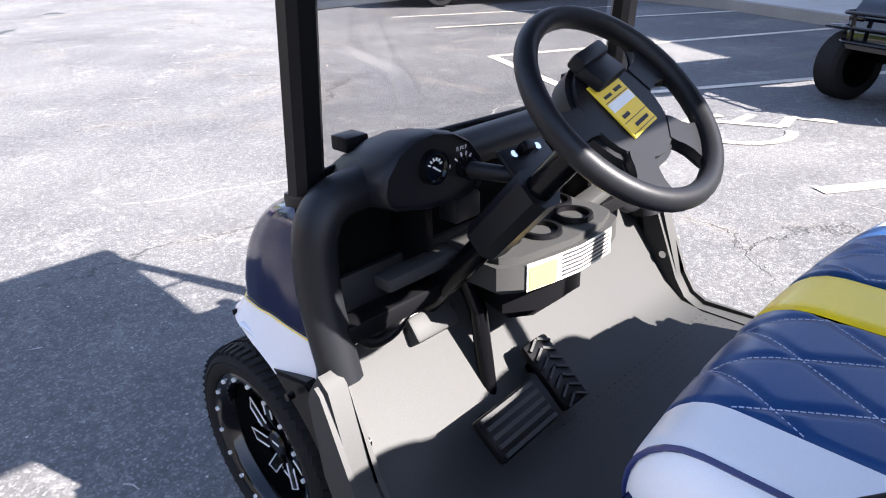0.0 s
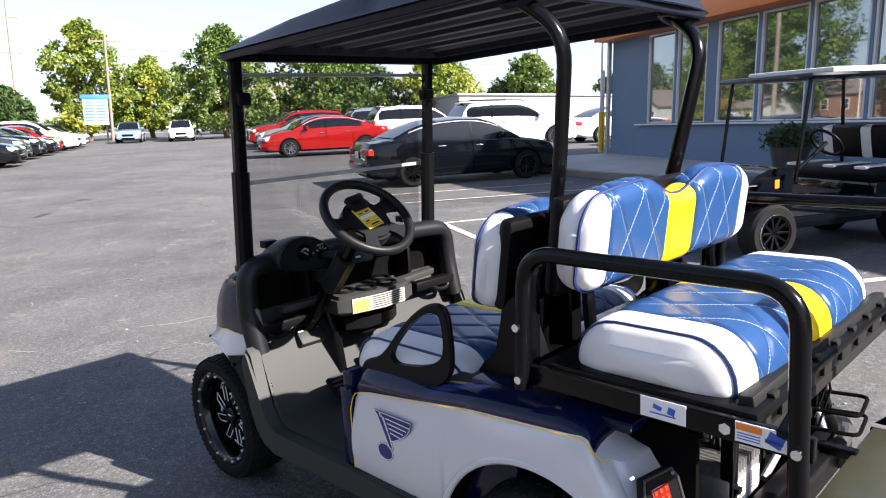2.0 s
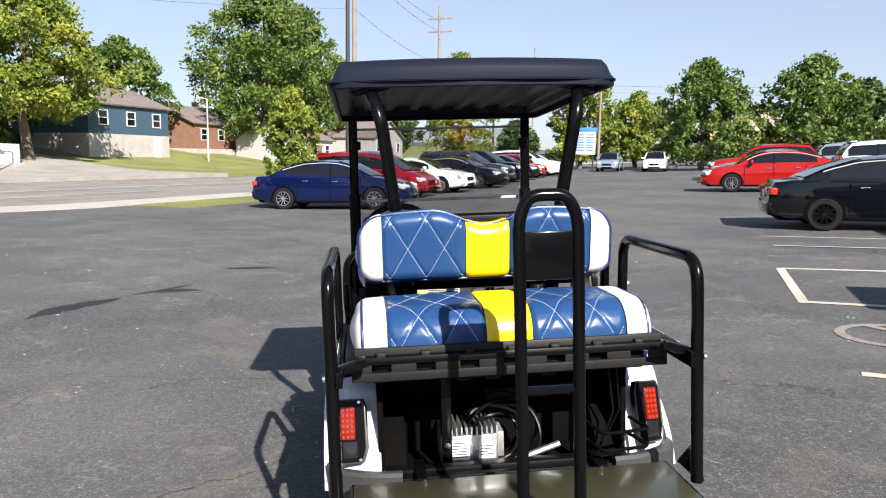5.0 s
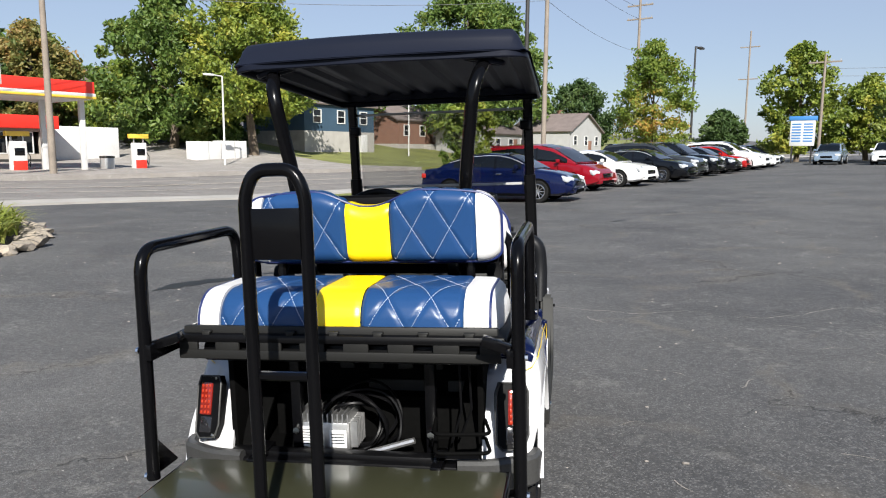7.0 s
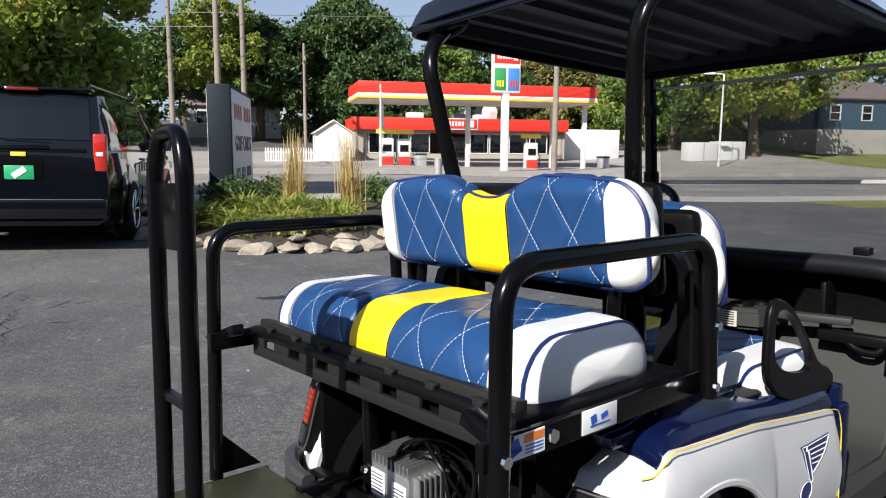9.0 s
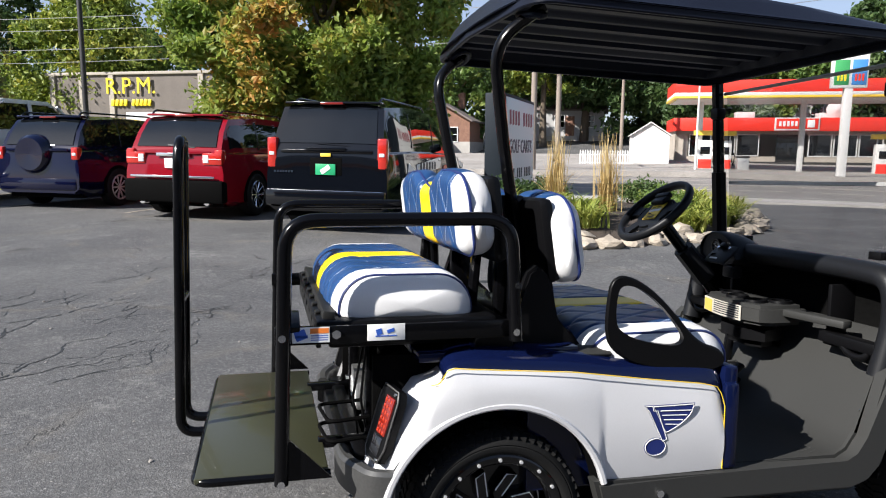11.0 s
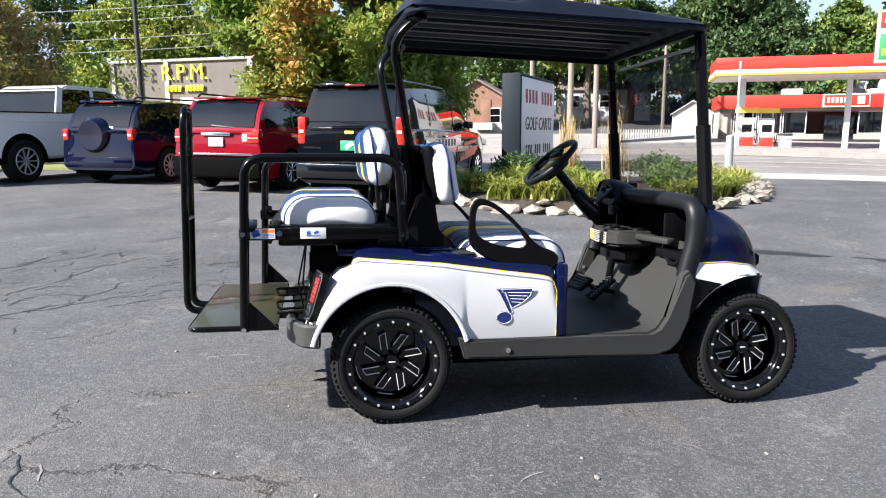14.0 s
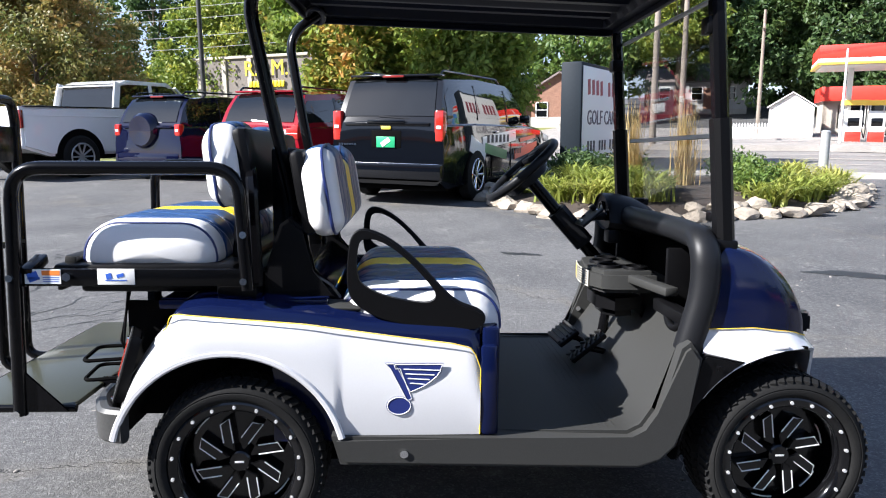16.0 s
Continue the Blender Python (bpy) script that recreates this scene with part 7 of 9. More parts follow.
ROW = "cars in the row beside the road"
make_car("sedan", paint("royal_blue", (0.0025, 0.006, 0.038), 0.1), 16.6, -9.76, TO_SHOP + 12, "dark blue saloon car with silver wheel covers", "car", CHROME, group=ROW)
make_car("minivan", DEEP_RED_P, 22.1, -11.2, TO_SHOP, "dark red minivan with tinted glass", "minivan", ALUMINIUM, group=ROW)
make_car("sedan", WHITE_P, 25.1, -10.6, TO_SHOP, "white saloon car parked in the row", "car", ALUMINIUM, group=ROW)
make_car("sedan", BLACK_P, 28.6, -10.1, TO_SHOP, "black saloon car with bright wheels", "car", CHROME, group=ROW)
for u, v, sh, col, lab in ((31.6, -10.6, "suv", GREY_P, "dark grey sport utility vehicle"), (34.6, -10.6, "suv", BLACK_P, "black sport utility vehicle"), (37.6, -10.5, "sedan", BLACK_P, "black saloon car parked in the row"), (40.6, -10.4, "hatch", RED_P, "red hatchback car in the row"), (43.6, -10.4, "suv", WHITE_P, "white sport utility vehicle"), (46.6, -10.4, "sedan", WHITE_P, "white saloon car parked in the row"), (49.6, -10.4, "hatch", BLACK_P, "black hatchback car in the row")):
    make_car(sh, col, u, v, TO_SHOP, lab, "car", ALUMINIUM, group=ROW, far=True)
LANE = "cars across the lane"
make_car("sedan", BLACK_P, 14.0, 4.40, TO_SHOP + 2, "glossy black saloon car with dark wheels", "car", RIM_BLACK)
make_car("suv", WHITE_P, 23.8, 10.2, TO_SHOP, "white sport utility vehicle with roof rails", "sport utility", CHROME, True)
make_car("sedan", RED_P, 25.2, 3.1, TO_ROAD, "bright red saloon car with silver wheels", "car", CHROME, group=LANE)
for u, v, sh, col, lab, hd in ((29.7, 3.5, "hatch", GREY_P, "dark grey hatchback car", TO_ROAD), (32.5, 3.5, "sedan", SILVER_P, "silver saloon car parked in the row", TO_ROAD), (35.4, 3.4, "suv", RED_P, "red sport utility vehicle", TO_ROAD), (38.3, 3.4, "suv", GREY_P, "grey sport utility vehicle", TO_ROAD), (28.5, 8.0, "suv", WHITE_P, "white sport utility vehicle", TO_SHOP), (32.0, 7.6, "suv", SILVER_P, "silver sport utility vehicle", TO_SHOP), (24.5, 15.5, "sedan", WHITE_P, "white saloon car parked in the row", TO_SHOP), (20.8, 15.8, "sedan", SILVER_P, "silver saloon car parked in the row", TO_SHOP), (31.5, 12.0, "sedan", WHITE_P, "white saloon car parked in the row", TO_SHOP)):
    make_car(sh, col, u, v, hd, lab, "car", ALUMINIUM, group=LANE, far=True)
make_car("hatch", PALE_BLUE_P, 55.5, -6.3, DOWN_LOT, "pale blue hatchback facing down the lane", "car", ALUMINIUM, far=True)
make_car("hatch", WHITE_P, 54.3, -2.7, DOWN_LOT, "white hatchback facing down the lane", "car", ALUMINIUM, far=True)
# ---- second golf cart by the shop ----
c2 = thing("golf_cart", "black golf cart with a white-topped roof and a front brush guard", "golf cart", slope_pose(2.55 - 1.55, 4.55, TO_ROAD, 1.7, 0.9))
c2.matrix_world = slope_pose(3.82, 4.52, TO_ROAD, 1.7, 0.9)
part("body", boxes(((0, -0.75, 0.50), (1.12, 1.0, 0.30)), ((0, 0.2, 0.34), (1.1, 1.2, 0.12)), bevel=0.04), BLACK_P, c2)
part("hood", plate([(0.55, 0.42), (0.55, 0.80), (0.68, 0.84), (0.85, 0.825), (1.0, 0.77), (1.09, 0.66), (1.10, 0.42)], -0.42, 0.42, "x", 0.06), BLACK_P, c2, "glossy black hood")
part("seat", box(bmesh.new(), (0, -0.45, 0.71), (1.1, 0.5, 0.14), bevel=0.05), BLACK_PLASTIC, c2, "black seat")
for k in (-0.42, -0.05, 0.42):
    part("seat_stripe", box(bmesh.new(), (k, -0.45, 0.775), (0.14, 0.505, 0.03), bevel=0.01), VINYL_WHITE, c2)
    part("back_stripe", box(bmesh.new(), (k, -0.745, 0.99), (0.14, 0.135, 0.34), (-10, 0, 0), bevel=0.04), VINYL_WHITE, c2)
part("backrest", box(bmesh.new(), (0, -0.75, 0.99), (1.05, 0.12, 0.34), (-10, 0, 0), bevel=0.05), BLACK_PLASTIC, c2, "black backrest with white stripes")
part("roof", box(bmesh.new(), (0, -0.37, 1.655), (1.2, 2.0, 0.06), bevel=0.03), BLACK_P, c2)
part("roof_top", box(bmesh.new(), (0, -0.50, 1.705), (1.06, 1.62, 0.05), bevel=0.012), PANEL_WHITE, c2, "white roof top")
for s in (1, -1):
    part("post", tube([(s * 0.50, 0.66, 0.72), (s * 0.5, 0.53, 1.64)], 0.018, 8), BLACK_STEEL, c2)
    part("post", tube([(s * 0.5, -1.0, 0.62), (s * 0.5, -0.95, 1.64)], 0.018, 8), BLACK_STEEL, c2)
    for y in (0.92, -0.78):
        car_wheel(c2, s * 0.45, y, 0.265, 0.22, s, RIM_BLACK)
        part("rim_ring", tube([(s * 0.562, y + 0.17 * math.cos(a), 0.265 + 0.17 * math.sin(a)) for a in np.linspace(0, 2 * math.pi, 33)[:-1]], 0.009, 6, True), CHROME, c2, "chrome rim ring")
        part("fender", box(bmesh.new(), (s * 0.46, y - 0.02, 0.575), (0.2, 0.46, 0.04), bevel=0.02), BLACK_P, c2)
    part("headlight", box(bmesh.new(), (s * 0.30, 1.065, 0.64), (0.16, 0.06, 0.07), (-20, 0, 0), bevel=0.02), RIM_BLACK, c2)
for z in (0.48, 0.585, 0.69):
    part("brush_guard", tube(rounded([(-0.37, 0.98, z), (-0.36, 1.17, z), (0.36, 1.17, z), (0.37, 0.98, z)], 0.06), 0.014, 8), BLACK_STEEL, c2, "black steel brush guard bar")
for k in (0.25, -0.25):
    part("guard_post", boxes(((k, 1.17, 0.585), (0.022, 0.022, 0.22))), BLACK_STEEL, c2)
ring = [(0.16 * math.cos(a), 0.16 * math.sin(a), 0) for a in np.linspace(0, 2 * math.pi, 25)[:-1]]
w2 = part("steering_wheel", tube(ring, 0.015, 8, True), BLACK_PLASTIC, c2)
w2.matrix_local = pose(-0.25, 0.05, 1.03, 50, 0, 0)
part("steering_column", tube([(-0.25, 0.55, 0.68), (-0.25, 0.05, 1.03)], 0.018, 8), BLACK_STEEL, c2)
part("marker", box(bmesh.new(), (-0.415, 0.80, 0.70), (0.03, 0.05, 0.08)), AMBER, c2)
planter = thing("planter_bush", "round green bush in a dark pot by the shop", "bush", at_uv(8.2, 8.58, 0, 0.15))
part("pot", revolve([(0.0, 0.0), (0.0, 0.24), (0.42, 0.33), (0.46, 0.33), (0.46, 0.29), (0.44, 0.0)], 20, "z"), DARK_METAL, planter)

# ---- plants ----
def leaves(name, centres, radii, count, size, mat, parent, label, seed, droop=0.0):
    """Many small leaves gathered round clump centres, each a bent pair of triangles."""
    g = np.random.default_rng(seed)
    k = g.integers(0, len(centres), count)
    c, r = np.asarray(centres)[k], np.asarray(radii)[k][:, None]
    d = g.normal(size=(count, 3))
    d /= np.linalg.norm(d, axis=1)[:, None]
    p = c + d * r * (g.random((count, 1)) ** 0.55) * (0.8 + 0.5 * g.random((count, 1))) * np.array([1, 1, 0.8])
    a = g.normal(size=(count, 3))
    a[:, 2] -= droop
    a /= np.linalg.norm(a, axis=1)[:, None]
    b = np.cross(a, g.normal(size=(count, 3)))
    b /= np.linalg.norm(b, axis=1)[:, None] + 1e-9
    s = size * (0.6 + 0.8 * g.random((count, 1)))
    n = np.cross(a, b) * s * 0.18
    v = np.stack([p - a * s, p + b * s * 0.55 + n, p + a * s, p - b * s * 0.55 + n], 1).reshape(-1, 3)
    me = bpy.data.meshes.new(name)
    i = np.arange(count)[:, None] * 4
    me.from_pydata(v.tolist(), [], (i + np.array([[0, 1, 2, 3]])).tolist())
    me.materials.append(mat)
    ob = new(name, me)
    ob.parent = parent
    ob["label"] = label
    return ob


def tree(u, v, top, crown_low, R, mat, seed, label, count=5000, size=0.16, trunk=0.16, lean=0.0):
    """A tapered trunk, forking limbs and a crown of leaf clumps round their ends."""
    x, y = xy(u, v)
    gz = ground_z(x, y)
    t = thing("tree", label, "tree", pose(x, y, gz), "")
    rn = random.Random(seed)
    h = top - gz
    low = max(0.4, crown_low - gz)
    bm = bmesh.new()
    fork = low + (h - low) * 0.25
    path = [(0, 0, -0.1), (0.03 * h * rn.uniform(-1, 1), 0.02 * h * rn.uniform(-1, 1), fork * 0.6), (lean, 0, fork), (lean * 1.5, 0.1, h * 0.8)]
    rows = []
    for i, p in enumerate(path):
        r = trunk * (1.25, 0.9, 0.7, 0.2)[i]
        rows.append([(p[0] + r * math.cos(a), p[1] + r * math.sin(a), p[2]) for a in np.linspace(0, 2 * math.pi, 10)[:-1]])
    tr = part("trunk", skin(rows, closed=True), BARK, t, "grey-brown bark")
    centres, radii = [], []
    n = 360 if count > 100000 else 190
    for i in range(n):
        z = rn.random()
        zz = low + (h - low) * (0.06 + 0.9 * z)
        prof = math.sin(math.pi * min(1, (0.12 + 0.88 * z) ** 0.75)) ** 0.7
        rad = R * prof * (0.12 + 0.88 * math.sqrt(rn.random())) * rn.uniform(0.7, 1.2)
        a = i * 2.399 + rn.uniform(-0.4, 0.4)
        centres.append((lean + rad * math.cos(a), rad * math.sin(a), zz))
        radii.append(R * rn.uniform(0.09, 0.22) * (1.0 if R > 2.6 else 1.2))
    for i, c in enumerate(centres[::9]):
        s = Vector((lean * 0.8, 0, fork * 0.75 + (h * 0.5 - fork * 0.5) * max(0, (c[2] - low) / (h - low)) * 0.9))
        e = Vector(c)
        m = s.lerp(e, 0.55) + Vector((0, 0, -0.06 * h * rn.random()))
        part("limb", skin([[tuple(p + Vector((r * math.cos(a), r * math.sin(a), 0))) for a in np.linspace(0, 2 * math.pi, 6)[:-1]] for p, r in ((s, trunk * 0.38), (m, trunk * 0.24), (e, trunk * 0.06))], closed=True), BARK, tr) if i < 12 else None
    leaves("crown", centres, radii, count, size, mat, t, "leafy crown with gaps", seed)
    return t


TREES = [
    # along, across, top, crown low, radius, leaves, count, leaf size, trunk, label
    (-6.6, -15.0, 9.6, 1.1, 3.5, LEAF_MIXED, 72000, 0.108, 0.2, "broad tree turning yellow and orange behind parked cars"),
    (-22.8, -16.2, 6.9, 1.0, 3.9, LEAF_AUTUMN, 20000, 0.105, 0.14, "small tree with brown-orange autumn leaves"),
    (-30.5, -16.2, 5.6, 0.8, 3.6, LEAF_AUTUMN, 14000, 0.11, 0.12, "small tree with brown-orange autumn leaves"),
    (-35.6, -42.5, 13.2, 1.0, 6.4, LEAF_LIME, 16000, 0.22, 0.2, "yellow-green tree across the road"),
    (-44.0, -34.0, 9.0, 1.0, 5.0, LEAF_GREEN, 5000, 0.25, 0.2, "green tree across the road"),
    (-57.0, -34.0, 9.0, 1.0, 5.0, LEAF_AUTUMN, 5000, 0.25, 0.2, "tree with browning leaves across the road"),
    (-58.8, -57.6, 22.0, 4.0, 7.0, LEAF_DARK, 5000, 0.38, 0.3, "tall dark green tree"),
    (-72.6, -57.2, 22.0, 4.0, 7.0, LEAF_DARK, 5000, 0.38, 0.3, "tall dark green tree"),
    (-98.0, -57.0, 20.0, 3.0, 9.5, LEAF_DARK, 5000, 0.38, 0.3, "tall dark green tree"),
    (-45.0, -62.0, 13.0, 2.0, 7.0, LEAF_GREEN, 5000, 0.35, 0.3, "green tree behind the repair shop"),
    (-30.0, -66.0, 12.0, 2.0, 7.0, LEAF_DARK, 5000, 0.35, 0.3, "dark green tree behind the repair shop"),
    (-5.2, -66.5, 18.2, 6.0, 4.2, LEAF_LIME, 5000, 0.3, 0.3, "tall yellow-green tree on the hill"),
    (-14.0, -64.0, 11.5, 2.0, 6.0, LEAF_GREEN, 5000, 0.3, 0.3, "green tree on the hill"),
    (-22.0, -60.0, 10.0, 2.0, 5.0, LEAF_GREEN, 5000, 0.3, 0.3, "green tree on the hill"),
    (9.4, -86.4, 19.0, 5.0, 9.5, LEAF_DARK, 8000, 0.42, 0.4, "large dark green tree on the hill"),
    (6.8, -71.5, 16.6, 1.2, 7.8, LEAF_DARK, 14000, 0.34, 0.4, "large dark green tree behind the filling station"),
    (-1.5, -72.0, 14.0, 5.5, 7.0, LEAF_DARK, 9000, 0.34, 0.4, "large dark green tree behind the filling station"),
    (-9.0, -76.0, 14.0, 6.0, 7.0, LEAF_DARK, 7000, 0.34, 0.4, "large dark green tree on the hill"),
    (11.0, -68.0, 12.2, 1.5, 5.0, LEAF_DARK, 7000, 0.32, 0.3, "dark green tree behind the filling station"),
    (17.0, -69.0, 12.6, 1.5, 5.0, LEAF_GREEN, 7000, 0.32, 0.3, "green tree behind the filling station"),
    (22.8, -68.0, 14.6, 1.5, 4.8, LEAF_DARK, 7000, 0.32, 0.3, "tall dark green tree behind the filling station"),
    (23.7, -90.0, 12.8, 4.0, 6.0, LEAF_GREEN, 4000, 0.4, 0.3, "green tree behind the filling station"),
    (27.6, -66.0, 12.4, 3.0, 4.6, LEAF_AUTUMN, 6000, 0.28, 0.3, "browning tree behind the filling station"),
    (33.7, -61.3, 9.2, 1.0, 5.2, LEAF_LIME, 6000, 0.26, 0.25, "yellow-green tree beside the white wall"),
    (36.2, -53.5, 7.6, 0.8, 3.9, LEAF_GREEN, 6000, 0.24, 0.2, "green tree beside the white bins"),
    (30.0, -72.0, 13.0, 3.0, 6.5, LEAF_GREEN, 5000, 0.32, 0.3, "green tree behind the filling station"),
    (38.0, -54.0, 8.2, 1.0, 4.2, LEAF_DARK, 6000, 0.24, 0.25, "dark green tree beside the blue house"),
    (36.4, -46.5, 15.2, 3.4, 6.2, LEAF_LIME, 13000, 0.24, 0.35, "tall spreading yellow-green tree by the blue house"),
    (33.0, -53.0, 15.0, 1.5, 6.2, LEAF_GREEN, 9000, 0.28, 0.35, "tall green tree by the blue house"),
    (56.3, -57.0, 13.6, 3.5, 5.0, LEAF_GREEN, 5000, 0.3, 0.3, "green tree behind the houses"),
    (70.5, -49.0, 22.0, 3.0, 8.8, LEAF_GREEN, 12000, 0.32, 0.5, "very tall green tree behind the houses"),
    (84.0, -53.0, 22.0, 5.0, 8.5, LEAF_GREEN, 8000, 0.38, 0.5, "very tall green tree behind the houses"),
    (96.0, -46.0, 12.0, 2.0, 6.0, LEAF_DARK, 5000, 0.34, 0.3, "dark green tree behind the houses"),
    (20.6, -13.9, 4.1, 0.3, 1.15, LEAF_LIME, 5000, 0.10, 0.1, "bright green young tree beside the road"),
    (40.0, -13.8, 8.0, 1.3, 2.4, LEAF_MIXED, 7000, 0.13, 0.1, "young tree in the grass strip behind parked cars"),
    (61.5, -15.6, 5.0, 1.0, 2.2, LEAF_DARK, 3000, 0.22, 0.1, "small dark green tree at the end of the lot"),
    (65.8, -10.4, 10.9, 1.0, 3.7, LEAF_LIME, 7000, 0.22, 0.2, "pointed yellow-green tree at the end of the lot"),
    (70.0, -5.6, 8.2, 1.0, 3.4, LEAF_LIME, 6000, 0.22, 0.2, "yellow-green tree at the end of the lot"),
    (58.0, 0.6, 9.5, 1.2, 4.3, LEAF_GREEN, 8000, 0.22, 0.2, "dense green tree at the end of the lot"),
    (59.5, 8.6, 9.8, 1.6, 4.4, LEAF_GREEN, 6000, 0.24, 0.2, "green tree beyond the parked cars"),
    (66.0, 13.5, 8.6, 1.5, 3.6, LEAF_DARK, 5000, 0.26, 0.2, "dark green tree beyond the parked cars"),
    (64.3, 20.5, 8.5, 2.0, 4.6, LEAF_LIME, 6000, 0.24, 0.2, "yellowing tree beyond the parked cars"),
    (65.7, 31.0, 8.8, 2.0, 3.9, LEAF_GREEN, 5000, 0.26, 0.2, "green tree beyond the parked cars"),
    (58.5, 38.5, 7.6, 2.0, 3.8, LEAF_GREEN, 5000, 0.26, 0.2, "green tree beyond the shop"),
]
for i, (u, v, top, low, R, mat, n, size, tk, lab) in enumerate(TREES):
    tree(u, v, top, low, R, mat, 100 + i, lab, int(n * 2.3), size * 0.78, tk)
g = np.random.default_rng(7)
bush_c = [(0.26 * math.cos(a), 0.26 * math.sin(a), 0.60 + 0.06 * math.sin(3 * a)) for a in np.linspace(0, 6.28, 9)[:-1]] + [(0, 0, 0.75)]
leaves("foliage", bush_c, [0.24] * len(bush_c), 1500, 0.04, LEAF_DARK, planter, "small dark green leaves", 3)

# ---- garden island with rocks, lilies and tall grass ----
island_path = [(-7.9, 1.9), (-6.75, 2.5), (-6.3, 3.5), (-6.2, 4.6), (-6.55, 5.9), (-7.3, 7.0), (-8.4, 7.9), (-9.6, 8.7), (-10.9, 8.3), (-11.4, 6.6), (-11.2, 4.4), (-10.4, 2.6), (-9.2, 1.6)]
isl = [Vector((*p, 0)) for p in island_path]
mid = sum(isl, Vector()) / len(isl)
bm = bmesh.new()
c = bm.verts.new((mid.x, mid.y, ground_z(mid.x, mid.y) + 0.28))
inner = [bm.verts.new((*(mid.lerp(p, 0.6)).xy, ground_z(p.x, p.y) + 0.24)) for p in isl]
outer = [bm.verts.new((p.x, p.y, ground_z(p.x, p.y) + 0.02)) for p in isl]
for i in range(len(isl)):
    j = (i + 1) % len(isl)
    bm.faces.new((c, inner[i], inner[j]))
    bm.faces.new((inner[i], outer[i], outer[j], inner[j]))
tagged(emit("garden_bed", bm, MULCH), "mounded dark mulch bed edged with rocks", "garden bed", kind="structure")


def rock_mesh(seed):
    rn = random.Random(seed)
    bm = bmesh.new()
    bmesh.ops.create_icosphere(bm, subdivisions=2, radius=0.5)
    off = Vector((seed * 3.1, seed, 0))
    for vv in bm.verts:
        nn = noise.noise(vv.co * 2.2 + off) * 0.5 + noise.noise(vv.co * 5 + off) * 0.2
        vv.co *= 1 + nn
        vv.co.z = max(-0.28, vv.co.z)
    me = bpy.data.meshes.new("rock")
    bm.to_mesh(me)
    bm.free()
    me.materials.append(ROCK)
    return me


ROCKS = [rock_mesh(i + 1) for i in range(7)]
rn = random.Random(11)
dense = []
for a, b in zip(isl, isl[1:] + isl[:1]):
    n = max(1, int((b - a).length / 0.30))
    dense += [a.lerp(b, k / n) for k in range(n)]
for i, p in enumerate(dense):
    for layer in range(2 if rn.random() < 0.45 else 1):
        ob = new("rock", ROCKS[rn.randrange(7)])
        q = p + (mid - p).normalized() * (0.28 * layer + rn.uniform(-0.06, 0.08))
        w = rn.uniform(0.22, 0.42)
        ob.matrix_world = pose(q.x, q.y, ground_z(q.x, q.y) + 0.04 + 0.08 * layer, rn.uniform(-12, 12), rn.uniform(-12, 12), rn.uniform(0, 360)) @ Matrix.Diagonal((w * rn.uniform(1, 1.5), w, w * rn.uniform(0.45, 0.7), 1))
        tagged(ob, "pale weathered limestone edging rock", "rock", "rocks round the garden bed")


def blades(name, n, h, spread, width, bend, mat, seed, label, parent):
    """Arching strap leaves or stems from one root."""
    g = random.Random(seed)
    bm = bmesh.new()
    for i in range(n):
        a = g.uniform(0, 6.283)
        L, k = h * g.uniform(0.6, 1.1), bend * g.uniform(0.5, 1.3)
        o = Vector((spread * g.gauss(0, 0.4), spread * g.gauss(0, 0.4), 0))
        d, s = Vector((math.cos(a), math.sin(a), 0)), Vector((-math.sin(a), math.cos(a), 0))
        prev = None
        for t in (0, 0.35, 0.65, 0.85, 1.0):
            p = o + d * (L * k * t * t) + Vector((0, 0, L * (t - 0.45 * k * t ** 3)))
            w = width * (1 - t) ** 0.6 + 0.0015
            row = (bm.verts.new(p - s * w), bm.verts.new(p + s * w))
            if prev:
                bm.faces.new((prev[0], prev[1], row[1], row[0]))
            prev = row
    return part(name, bm, mat, parent, label)


def bed_z(x, y):
    d = min((Vector((x, y, 0)) - p).length for p in dense)
    return ground_z(x, y) + min(0.24, 0.02 + d * 0.2)


rn = random.Random(5)
for i, (x, y) in enumerate([(-7.6, 2.7), (-7.2, 3.2), (-7.9, 3.3), (-8.5, 2.5), (-8.8, 3.2), (-7.1, 3.9), (-7.7, 4.1), (-8.4, 4.0), (-9.4, 2.6), (-7.6, 6.6), (-8.2, 7.0), (-8.0, 6.2), (-8.8, 7.6), (-9.3, 7.2), (-8.7, 6.7), (-9.6, 8.0), (-7.3, 6.1), (-6.9, 5.5)]):
    t = thing("lily_clump", "yellow-green clump of arching lily leaves", "lily plant", pose(x, y, bed_z(x, y) - 0.03), "lily clumps in the garden bed")
    blades("strap_leaf", 190, 0.50, 0.30, 0.019, 0.95, LILY, 40 + i, "arching strap leaves", t)
for i, (x, y) in enumerate([(-8.3, 4.85), (-8.9, 4.2)]):
    t = thing("tall_grass", "tall straw-coloured feather grass", "ornamental grass", pose(x, y, bed_z(x, y) - 0.03), "tall grasses in the garden bed")
    blades("feather_stems", 110, 1.35, 0.2, 0.006, 0.10, STRAW, 70 + i, "straw-coloured stems", t)
    blades("base_leaves", 80, 0.9, 0.16, 0.008, 0.6, STRAW, 90 + i, "arching dry leaves", t)
